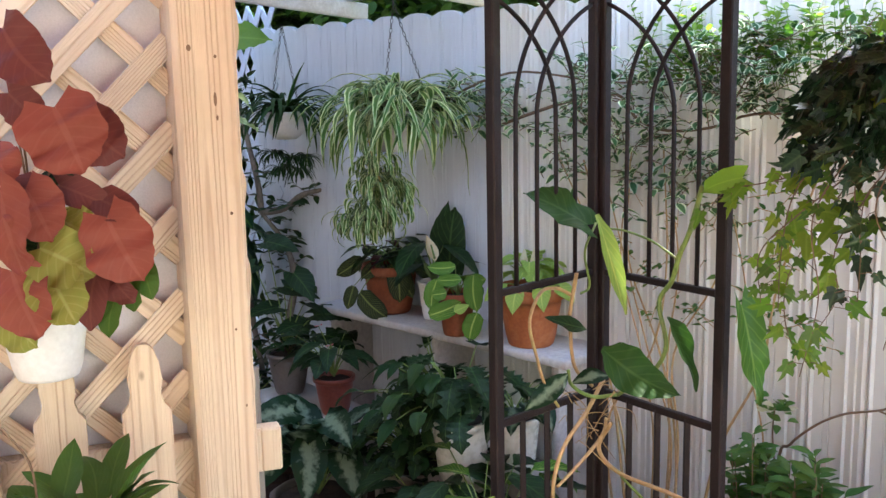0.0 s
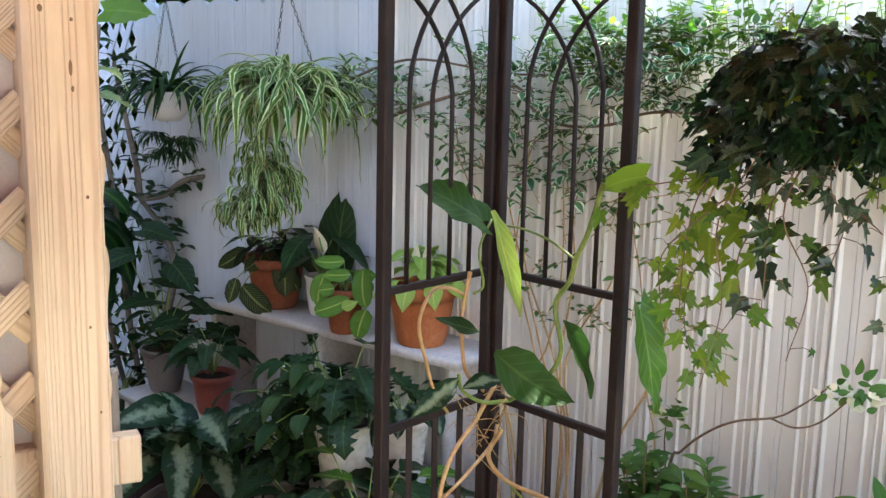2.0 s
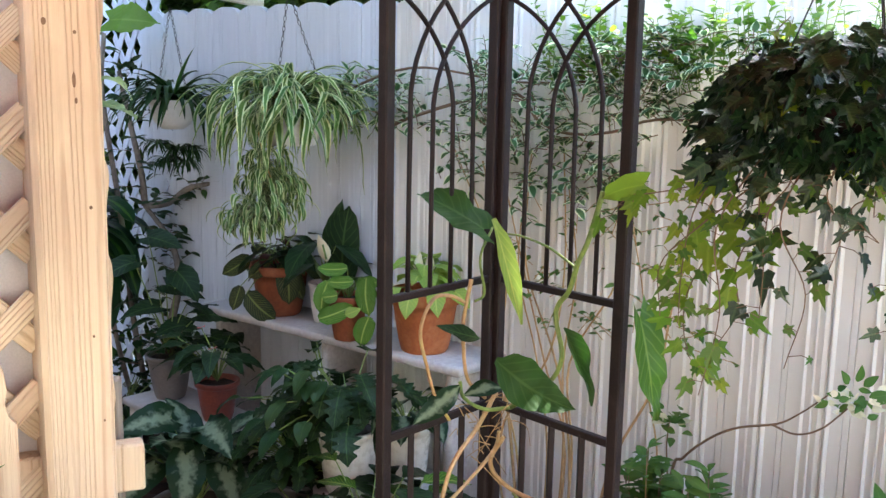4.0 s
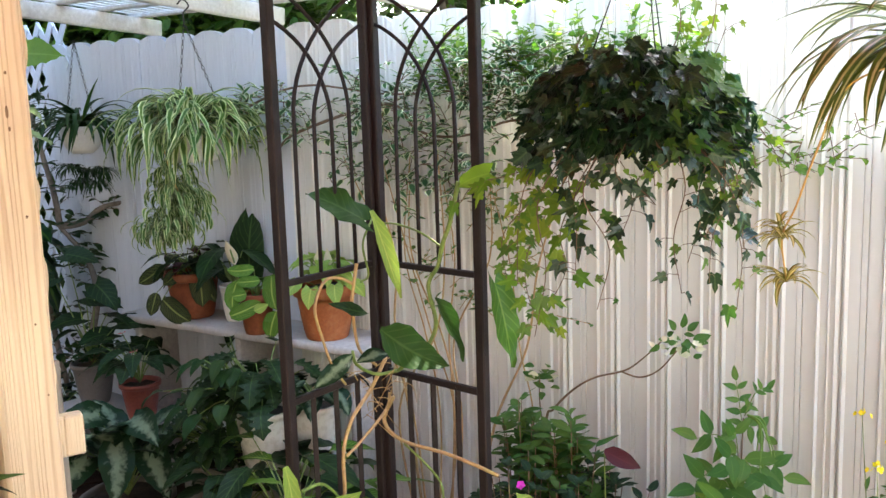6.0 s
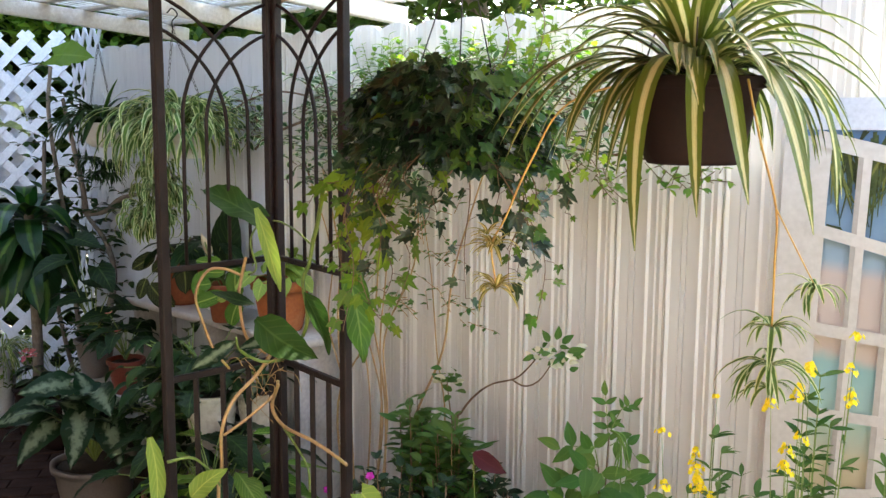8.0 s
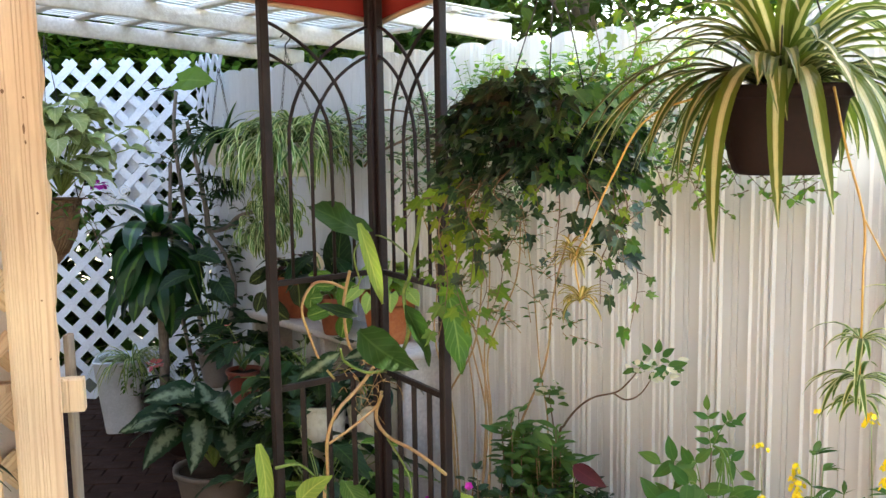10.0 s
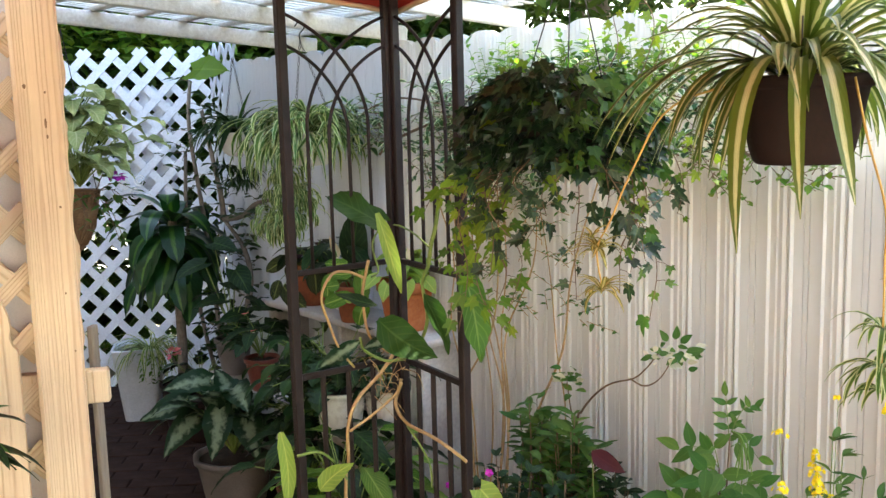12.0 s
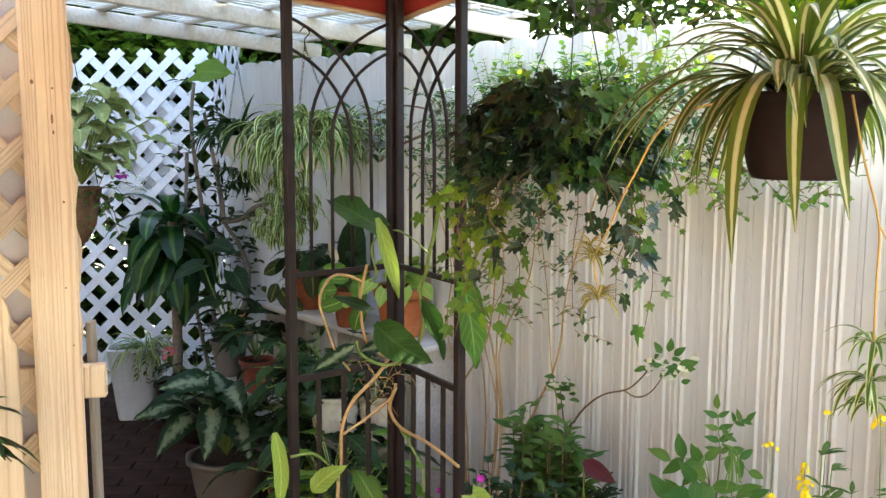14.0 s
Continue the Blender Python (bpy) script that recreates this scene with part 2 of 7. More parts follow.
WIRE = surface("dark_wire", (0.03, 0.028, 0.025), (0.07, 0.06, 0.055), 0.45, 200, 20, metal=0.6, relief=0.1)
STEEL = surface("grey_steel", (0.25, 0.24, 0.22), (0.40, 0.39, 0.37), 0.35, 200, 20, metal=0.8, relief=0.1)
WICKER = surface("wicker", (0.10, 0.048, 0.022), (0.23, 0.125, 0.06), 0.7, 150, 10, relief=0.8)
CLOTH_GREY = surface("grey_lavender_sheet", (0.56, 0.53, 0.53), (0.66, 0.63, 0.63), 0.85, 300, 3, relief=0.2)

# canopy fabric lets some light through
RED, rt, rb = mat("red_canopy_fabric", 0.8)
weave = noise_of(rt, coords(rt), 900, 2)
rcol = mix_node(rt, ramp(rt, noise_of(rt, coords(rt), 5, 4), [(0.35, 0.0), (0.7, 1.0)]), (0.25, 0.017, 0.011), (0.33, 0.030, 0.018))
rt.links.new(rcol, rb.inputs["Base Color"])
bump(rt, rb, weave, 0.3, 0.001)
rtr = rt.nodes.new("ShaderNodeBsdfTranslucent")
rt.links.new(rcol, rtr.inputs[0])
rmx = rt.nodes.new("ShaderNodeMixShader")
rmx.inputs[0].default_value = 0.08
rt.links.new(rb.outputs[0], rmx.inputs[1])
rt.links.new(rtr.outputs[0], rmx.inputs[2])
rt.links.new(rmx.outputs[0], rt.nodes["Material Output"].inputs[0])
TAN_TRIM = surface("tan_binding", (0.50, 0.34, 0.20), (0.62, 0.45, 0.29), 0.85, 300, 8, relief=0.3)

SPIDER_STRIPED = leafy("spider_leaf_cream_centre", (0.085, 0.130, 0.022), (0.56, 0.55, 0.27), "centre", 0.32, 0.3, vary=0.6, band=0.12, spec=0.4)
SPIDER_PALE = leafy("spider_leaf_pale_edge", (0.075, 0.145, 0.03), (0.50, 0.55, 0.28), "margin", 0.3, band=0.24)
SPIDER_GOLD = leafy("golden_spider_leaf", (0.24, 0.22, 0.05), (0.66, 0.58, 0.26), "centre", 0.35, 0.35, band=0.16)
SPIDER_DARK = leafy("spider_leaf_green", (0.016, 0.042, 0.012), (0.04, 0.08, 0.02), "plain", 0.25)
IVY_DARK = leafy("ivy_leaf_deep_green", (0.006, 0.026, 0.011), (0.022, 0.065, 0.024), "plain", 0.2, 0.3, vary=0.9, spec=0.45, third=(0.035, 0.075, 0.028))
IVY_BRIGHT = leafy("ivy_leaf_fresh_green", (0.11, 0.19, 0.028), (0.20, 0.30, 0.05), "plain", 0.45)
VARIEGATED = leafy("variegated_vine_leaf", (0.050, 0.115, 0.040), (0.56, 0.62, 0.42), "margin", 0.4, vary=0.7, band=0.28)
PHILO = leafy("philodendron_leaf", (0.018, 0.060, 0.012), (0.038, 0.095, 0.018), "plain", 0.3, 0.5, third=(0.045, 0.10, 0.024), spec=0.16)
PHILO_BRIGHT = leafy("bright_philodendron_leaf", (0.036, 0.115, 0.014), (0.07, 0.16, 0.024), "plain", 0.28, 0.4, third=(0.13, 0.24, 0.05), spec=0.2)
PHILO_LIME = leafy("lime_leaf", (0.20, 0.32, 0.065), (0.32, 0.44, 0.13), "plain", 0.4, third=(0.40, 0.48, 0.12))
DEEP = leafy("deep_green_leaf", (0.008, 0.022, 0.008), (0.020, 0.048, 0.014), "plain", 0.15, 0.42, third=(0.035, 0.075, 0.022))
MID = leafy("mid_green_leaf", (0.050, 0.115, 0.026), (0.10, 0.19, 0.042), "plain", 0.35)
SHRUB = leafy("shrub_green_leaf", (0.060, 0.135, 0.028), (0.12, 0.22, 0.05), "plain", 0.4)
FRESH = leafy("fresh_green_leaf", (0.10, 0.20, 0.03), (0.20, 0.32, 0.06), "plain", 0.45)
PRAYER = leafy("prayer_plant_leaf", (0.050, 0.135, 0.018), (0.25, 0.36, 0.08), "veins", 0.3)
PRAYER_DARK = leafy("dark_prayer_leaf", (0.016, 0.026, 0.010), (0.15, 0.19, 0.055), "veins", 0.2)
AGLAO = leafy("silver_patterned_leaf", (0.010, 0.028, 0.012), (0.14, 0.19, 0.12), "blotch", 0.2)
CORN = leafy("corn_plant_leaf", (0.008, 0.042, 0.012), (0.06, 0.15, 0.024), "centre", 0.25, 0.28, band=0.06, spec=0.4)
STRIPED = leafy("striped_green_leaf", (0.085, 0.17, 0.03), (0.20, 0.31, 0.07), "veins", 0.35)
PALE_HEART = leafy("pale_veined_heart_leaf", (0.20, 0.27, 0.115), (0.34, 0.40, 0.20), "plain", 0.3, vary=0.6, third=(0.36, 0.41, 0.23))
PINK = leafy("pink_arrowhead_leaf", (0.22, 0.065, 0.042), (0.34, 0.15, 0.09), "plain", 0.25, 0.42, vary=0.8, third=(0.27, 0.10, 0.065))
PINK_DEEP = leafy("wine_arrowhead_leaf", (0.12, 0.040, 0.032), (0.20, 0.08, 0.055), "plain", 0.2, 0.42, third=(0.16, 0.06, 0.045))
YELLOW_GREEN = leafy("yellow_green_leaf", (0.20, 0.24, 0.05), (0.34, 0.24, 0.09), "plain", 0.3, third=(0.30, 0.32, 0.10))
WINE = leafy("wine_red_leaf", (0.055, 0.013, 0.014), (0.09, 0.024, 0.022), "plain", 0.25)
# bright yellow copy of the tree leaf: sunlight put into the colour
SUN_LEAF = leafy("sun_tinted_tree_leaf", (0.24, 0.31, 0.03), (0.42, 0.44, 0.06), "plain", 0.6, vary=0.7)
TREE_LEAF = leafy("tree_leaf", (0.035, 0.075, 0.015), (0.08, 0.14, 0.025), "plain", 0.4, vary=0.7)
CREAM_LEAF = leafy("cream_leaf", (0.56, 0.53, 0.36), (0.68, 0.64, 0.46), "plain", 0.3)
PETAL_YELLOW = leafy("yellow_petal", (0.80, 0.68, 0.04), (0.86, 0.76, 0.10), "plain", 0.3)
PETAL_MAGENTA = leafy("magenta_petal", (0.38, 0.03, 0.30), (0.5, 0.06, 0.38), "plain", 0.3)
PETAL_PINK = leafy("pink_petal", (0.62, 0.18, 0.17), (0.70, 0.28, 0.25), "plain", 0.3)
SPATHE = leafy("cream_spathe", (0.66, 0.58, 0.40), (0.74, 0.68, 0.50), "plain", 0.3)

# ---- mesh helpers ----
class Geo:
    """Collects vertices, faces and leaf coordinates for one mesh."""

    def __init__(self):
        self.v, self.f, self.uv = [], [], []

    def add(self, verts, faces, uvs=None):
        n = len(self.v)
        self.v += [tuple(p) for p in verts]
        self.f += [tuple(i + n for i in f) for f in faces]
        self.uv += uvs if uvs else [(0.5, 0.5)] * len(verts)
        return self

    def mesh(self, name, material, smooth=True):
        me = bpy.data.meshes.new(name)
        me.from_pydata(self.v, [], self.f)
        me.materials.append(material)
        layer = me.uv_layers.new(name="UVMap")
        idx = np.zeros(len(me.loops), dtype=np.int32)
        me.loops.foreach_get("vertex_index", idx)
        layer.data.foreach_set("uv", np.array(self.uv, dtype=np.float32)[idx].ravel())
        me.polygons.foreach_set("use_smooth", [smooth] * len(me.polygons))
        return me


def thing(name, label, category, loc, group="", kind="", rz=0):
    ob = new(name)
    ob.empty_display_size = 0.05
    ob.matrix_world = pose(*loc, 0, 0, rz)
    return tagged(ob, label, category, group, kind)


def part(name, g, material, parent, label="", smooth=True):
    ob = new(name, g.mesh(name, material, smooth))
    ob.parent = parent
    if label:
        tagged(ob, label)
    if name.endswith(("foliage", "twigs", "stems", "stalks", "leaves", "slats", "crown", "flower_cluster", "plantlet")):
        tagged(ob, kind="stuff")
    return ob


def whole(name, g, material, label, category="", loc=(0, 0, 0), kind="", smooth=True, rz=0, group=""):
    ob = new(name, g.mesh(name, material, smooth))
    ob.matrix_world = pose(*loc, 0, 0, rz)
    return tagged(ob, label, category, group, kind)


def shared(name, me, parent, loc, rz=0):
    ob = new(name, me)
    ob.parent = parent
    ob.matrix_basis = pose(*loc, 0, 0, rz)
    return ob


def box(g, c, size, rz=0.0, bevel=0.003, m=None):
    """A box with chamfered edges."""
    hx, hy, hz = (s / 2 for s in size)
    b = min(bevel, hx * 0.45, hy * 0.45, hz * 0.45)
    rot = Matrix.Rotation(radians(rz), 4, "Z") if m is None else m
    vs, key = [], {}
    for sx in (-1, 1):
        for sy in (-1, 1):
            for sz in (-1, 1):
                for ax in range(3):
                    p = [sx * (hx - b), sy * (hy - b), sz * (hz - b)]
                    p[ax] = (sx * hx, sy * hy, sz * hz)[ax]
                    key[(sx, sy, sz, ax)] = len(vs)
                    vs.append(rot @ Vector(p) + Vector(c))
    fs = []
    for ax in range(3):
        o = [i for i in range(3) if i != ax]
        for s in (-1, 1):
            loop = []
            for a, bb in ((-1, -1), (1, -1), (1, 1), (-1, 1)):
                k = [0, 0, 0]
                k[ax], k[o[0]], k[o[1]] = s, a, bb
                loop.append(key[(*k, ax)])
            if (s > 0) != (ax != 1):
                loop.reverse()
            fs.append(loop)
    for ax in range(3):
        o = [i for i in range(3) if i != ax]
        for a in (-1, 1):
            for bb in (-1, 1):
                loop = []
                for s, which in ((-1, o[0]), (1, o[0]), (1, o[1]), (-1, o[1])):
                    k = [0, 0, 0]
                    k[ax], k[o[0]], k[o[1]] = s, a, bb
                    loop.append(key[(*k, which)])
                if (a * bb > 0) == (ax != 1):
                    loop.reverse()
                fs.append(loop)
    for sx in (-1, 1):
        for sy in (-1, 1):
            for sz in (-1, 1):
                loop = [key[(sx, sy, sz, i)] for i in range(3)]
                if sx * sy * sz < 0:
                    loop.reverse()
                fs.append(loop)
    g.add(vs, fs)
    return g


def beam(g, a, b, width, height, bevel=0.003):
    """A straight bar of rectangular section from a to b."""
    a, b = Vector(a), Vector(b)
    d = (b - a).normalized()
    side = d.cross(Vector((0, 0, 1)))
    side = side.normalized() if side.length > 1e-4 else Vector((1, 0, 0))
    up = side.cross(d)
    m = Matrix((d, side, up)).transposed().to_4x4()
    box(g, (a + b) / 2, ((b - a).length, width, height), bevel=bevel, m=m)
    return g


def smooth_path(points, steps=6):
    """A rounded line through the points."""
    p = [Vector(q) for q in points]
    p = [p[0] * 2 - p[1]] + p + [p[-1] * 2 - p[-2]]
    out = []
    for i in range(1, len(p) - 2):
        for k in range(steps):
            t = k / steps
            a, b, c, d = p[i - 1], p[i], p[i + 1], p[i + 2]
            out.append(0.5 * ((2 * b) + (c - a) * t + (2 * a - 5 * b + 4 * c - d) * t * t + (3 * b - a - 3 * c + d) * t ** 3))
    out.append(p[-2])
    return out


def tube(g, pts, radius, end=None, sides=6):
    pts = [Vector(p) for p in pts]
    end = radius if end is None else end
    vs, fs = [], []
    ref = Vector((0.3, 0.2, 1)).normalized()
    for i, p in enumerate(pts):
        d = (pts[min(i + 1, len(pts) - 1)] - pts[max(i - 1, 0)]).normalized()
        if abs(d.dot(ref)) > 0.95:
            ref = Vector((1, 0.1, 0.1)).normalized()
        s = d.cross(ref).normalized()
        u = s.cross(d)
        ref = u
        r = radius + (end - radius) * i / max(1, len(pts) - 1)
        for k in range(sides):
            a = 2 * math.pi * k / sides
            vs.append(p + s * math.cos(a) * r + u * math.sin(a) * r)
    for i in range(len(pts) - 1):
        for k in range(sides):
            k2 = (k + 1) % sides
            fs.append((i * sides + k, i * sides + k2, (i + 1) * sides + k2, (i + 1) * sides + k))
    fs.append(tuple(reversed(range(sides))))
    fs.append(tuple(range(len(vs) - sides, len(vs))))
    g.add(vs, fs)
    return g


def lathe(g, profile, n=28, c=(0, 0, 0), square=0.0, ribs=0, rib=0.0):
    """Turns a profile of (radius, height) round z; square above 0 makes it squarish, ribs flute it."""
    vs, fs = [], []
    for r, z in profile:
        for k in range(n):
            a = 2 * math.pi * k / n
            q = 1.0
            if square:
                q = (abs(math.cos(a)) ** (2 / (1 - square)) + abs(math.sin(a)) ** (2 / (1 - square))) ** (-(1 - square) / 2)
            if ribs and r > 0.01:
                q *= 1 + rib * math.cos(ribs * a)
            vs.append((c[0] + r * q * math.cos(a), c[1] + r * q * math.sin(a), c[2] + z))
    for i in range(len(profile) - 1):
        for k in range(n):
            k2 = (k + 1) % n
            fs.append((i * n + k, i * n + k2, (i + 1) * n + k2, (i + 1) * n + k))
    g.add(vs, fs)
    return g


SHAPES = {
    "strap": (0.55, 0.85, 1.0, 0.95, 0.8, 0.55, 0.06),
    "lance": (0.12, 0.6, 0.95, 1.0, 0.82, 0.5, 0.02),
    "ovate": (0.15, 0.82, 1.0, 0.93, 0.72, 0.4, 0.02),
    "heart": (0.62, 1.0, 0.98, 0.82, 0.58, 0.3, 0.01),
    "oblong": (0.35, 0.9, 0.98, 1.0, 0.92, 0.65, 0.05),
    "round": (0.5, 0.93, 1.0, 0.97, 0.86, 0.62, 0.06),
    "small": (0.1, 0.9, 0.9, 0.05),
    "arrow": (0.55, 0.92, 0.88, 0.84, 0.92, 0.95, 0.72, 0.36, 0.02),
    "split": (0.25, 0.95, 0.42, 1.0, 0.42, 0.96, 0.40, 0.85, 0.36, 0.62, 0.25, 0.02),
}


def leaf(g, base, d, up, length, width, shape="ovate", droop=0.5, fold=0.18, wave=0.0, rnd=random):
    """One leaf blade from its base along d, drooping, folded along the midrib, with rippled margins where it is large."""
    prof = SHAPES[shape]
    k = len(prof) - 1
    ribbed = width > 0.06 and length > 0.06
    n = 3 if shape == "small" else 24 if ribbed else 12 if length > 0.11 else 6
    cols = (-1.0, -0.55, 0.0, 0.55, 1.0) if width > 0.04 else (-1.0, 0.0, 1.0)
    p, d, up = Vector(base), Vector(d).normalized(), Vector(up)
    side = d.cross(up)
    if side.length < 1e-3:
        side = d.cross(Vector((1, 0.3, 0)))
    side.normalize()
    vs, uv, fs = [], [], []
    ph, ph2 = rnd.random() * 6.28, rnd.random() * 6.28
    twist = rnd.uniform(-0.5, 0.5) if width > 0.02 else 0.0
    bow = rnd.uniform(-0.07, 0.07) * length
    for i in range(n + 1):
        v = i / n
        x = v * k
        j = min(k - 1, int(x))
        f = x - j
        f = f * f * (3 - 2 * f) if shape != "strap" else f
        w = prof[j] * (1 - f) + prof[j + 1] * f
        nrm = side.cross(d)
        h = w * width / 2
        sway = side * (bow * math.sin(v * math.pi))
        for c in cols:
            back = Vector((0, 0, 0))
            if shape in ("heart", "round", "arrow") and v < 0.22:
                back = -d * (length * 0.20 * abs(c) * (1 - v / 0.22))
            rip = math.sin(ph + v * 9.0 + (2.0 if c > 0 else 0.0)) + 0.6 * math.sin(ph2 + v * 17.0 + c)
            q = p + sway + side * (c * h) + nrm * (h * fold * abs(c) + wave * width * 0.45 * rip * abs(c) + twist * v * c * h * 0.5) + back
            if ribbed and abs(c) > 0.1:
                q += nrm * (width * 0.014 * math.sin(v * 40.0 - abs(c) * 5.0))
            vs.append(q)
            uv.append((0.5 + c * 0.5, v))
        p = p + d * (length / n)
        if droop:
            ang = droop / n * max(0.15, math.sqrt(max(0.0, 1 - d.z * d.z)) + 0.25 * (d.z > 0))
            d = Matrix.Rotation(-ang, 3, side) @ d
    m_ = len(cols)
    for i in range(n):
        for c in range(m_ - 1):
            a = m_ * i + c
            fs.append((a, a + 1, a + m_ + 1, a + m_))
    g.add(vs, fs, uv)


def ivy_leaf(g, c, d, nrm, size, rnd=random):
    """A five-lobed leaf round c, its tip along d."""
    d, nrm = Vector(d).normalized(), Vector(nrm)
    side = d.cross(nrm)
    if side.length < 1e-3:
        side = d.cross(Vector((0.2, 1, 0.1)))
    side.normalize()
    nrm = side.cross(d)
    st = rnd.uniform(0.85, 1.15)
    ring = [(0, 1.25 * st), (12, 0.80), (26, 0.50), (46, 0.82 / st), (62, 0.62), (80, 0.42), (112, 0.58), (150, 0.42), (180, 0.22)]
    cup = rnd.uniform(-0.2, 0.9)
    pts = [(a, r) for a, r in ring] + [(-a, r) for a, r in reversed(ring[1:-1])]
    c = Vector(c)
    vs, uv = [c - nrm * size * 0.05], [(0.5, 0.4)]
    for a, r in pts:
        a = radians(a + rnd.uniform(-7, 7))
        x, y = math.sin(a) * r, math.cos(a) * r
        vs.append(c + side * (x * size) + d * (y * size) + nrm * (size * (0.2 * abs(x) * cup * 2 - 0.35 * cup * y * y * (1 if y > 0 else 0.2))))
        uv.append((0.5 + x * 0.5, 0.4 + y * 0.5))
    n = len(pts)
    g.add(vs, [(0, 1 + i, 1 + (i + 1) % n) for i in range(n)], uv)


def around(rnd, up=0.0):
    a = rnd.random() * 2 * math.pi
    return Vector((math.cos(a), math.sin(a), up)).normalized()


def ribbon(g, base, d, length, width, rnd, fall=2.6, curl=1.6, loop=False):
    """A narrow leaf that rises, falls over and curls sideways as it goes."""
    p, d = Vector(base), Vector(d).normalized()
    n = 10
    yaw = rnd.uniform(-curl, curl)
    back = rnd.uniform(0.4, 1.3)
    vs, uv, fs = [], [], []
    last = None
    for i in range(n + 1):
        v = i / n
        side = d.cross(Vector((0, 0, 1)))
        if side.length < 0.12:
            side = last.copy() if last else Vector((1, 0, 0))
        side.normalize()
        if loop and last and side.dot(last) < 0:
            side = -side
        last = side
        nrm = side.cross(d)
        h = width / 2 * (0.55 + 1.2 * v - 0.5 * v * v) * (1 if v < 0.6 else max(0.04, (1 - v) / 0.4)) * 0.9
        for c in (-1, 0, 1):
            vs.append(p + side * (c * h) + nrm * (h * 0.3 * abs(c)))
            uv.append((0.5 + c * 0.5, v))
        p = p + d * (length / n)
        turn = fall / n * (1.0 if v < 0.75 else -back)
        if loop:
            turn = fall / n * (0.6 + 0.8 * v)
        elif d.z < -0.95 and turn > 0:
            turn = turn * 0.25
        d = Matrix.Rotation(-turn, 3, side) @ d
        d = Matrix.Rotation(yaw / n * (0.3 + 1.6 * v), 3, "Z") @ d
    for i in range(n):
        for c in range(2):
            a = 3 * i + c
            fs.append((a, a + 1, a + 4, a + 3))
    g.add(vs, fs, uv)

# ---- ground ----
g = Geo()
g.add([(-90, -90, -0.03), (90, -90, -0.03), (90, 90, -0.03), (-90, 90, -0.03)], [(0, 1, 2, 3)])
whole("ground", g, GROUND, "pale swept ground of the yard", "ground", kind="structure", smooth=False)

# ---- unseen plain walls added to close the yard: one bounces light, the dark one dims the left ----
for nm, a, b, tall, m_, lb in (("wall_bounce", (-3.4, -3.4), (4.6, -3.4), 3.06, UNSEEN_WALL, "unseen plain tan wall added to bounce light from behind the camera"), ("wall_dimming", (-3.4, 6.6), (-3.4, -3.4), 4.4, DARK_WALL, "unseen plain dark wall added to dim the left side")):
    g = Geo()
    beam(g, (*a, tall / 2 - 0.03), (*b, tall / 2 - 0.03), 0.2, tall, 0.01)
    whole(nm, g, m_, lb, "wall", kind="structure", smooth=False)

# ---- fence: fluted vinyl boards with rounded tops ----
FENCE_RZ = -42
FX, FY = 0.9, 2.72
PITCH = 0.163
fence = thing("fence", "white vinyl privacy fence with fluted boards and scalloped tops", "fence", (FX, FY, 0), kind="structure", rz=FENCE_RZ)


def fence_at(s, off, z):
    """World place at s along the fence, off in front of it, at height z."""
    a = radians(FENCE_RZ)
    return Vector((FX + s * math.cos(a) + off * math.sin(a), FY + s * math.sin(a) - off * math.cos(a), z))


def board_mesh(seed, plain=False):
    rnd = random.Random(seed)
    # beads stand proud with a long flank, thin grooves lie back; all run the whole height
    wide = [(0.0, 0.008), (0.010, 0.0)]
    for f, w, dip in ((0.030, 0.075, -0.006), (0.280, 0.014, 0.004), (0.385, 0.020, 0.005), (0.620, 0.065, -0.006), (0.780, 0.045, -0.0045), (0.895, 0.075, -0.006)):
        f += rnd.uniform(-0.008, 0.008)
        if plain and dip < 0:
            dip *= 0.35
        if dip < 0:
            wide += [(f, 0.0), (f + 0.014, dip), (f + 0.024, dip), (f + w, 0.0)]
        else:
            wide += [(f, 0.0), (f + 0.006, dip), (f + w - 0.006, dip), (f + w, 0.0)]
    cols = [(f * PITCH, y) for f, y in wide + [(0.990, 0.0), (1.0, 0.008)]]
    cols = sorted(cols)
    vs, fs = [], []
    for x, y in cols:
        u = (x / PITCH - 0.5) * 2
        top = 1.812 + 0.038 * math.sqrt(max(0, 1 - u * u * 0.98))
        vs += [(x, y, 0.0), (x, y, top), (x, 0.026, top), (x, 0.026, 0.0)]
    for i in range(len(cols) - 1):
        a, b = 4 * i, 4 * i + 4
        fs += [(a, b, b + 1, a + 1), (a + 1, b + 1, b + 2, a + 2), (a + 2, b + 2, b + 3, a + 3)]
    fs += [(0, 1, 2, 3), tuple(reversed(range(len(vs) - 4, len(vs))))]
    gg = Geo().add(vs, fs)
    return gg.mesh("board", SKY_VINYL if plain else VINYL, False)


boards = [board_mesh(s) for s in range(9)]
# left boards: shallower beads, and blue skylight painted into their vinyl
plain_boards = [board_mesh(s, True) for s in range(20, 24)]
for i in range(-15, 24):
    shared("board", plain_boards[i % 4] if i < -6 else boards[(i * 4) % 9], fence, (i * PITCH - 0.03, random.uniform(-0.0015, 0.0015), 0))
for z in (1.33, 0.25):
    g = Geo()
    beam(g, (-15 * PITCH, 0.05, z), (23.8 * PITCH, 0.05, z), 0.04, 0.09)
    part("rail", g, VINYL, fence)
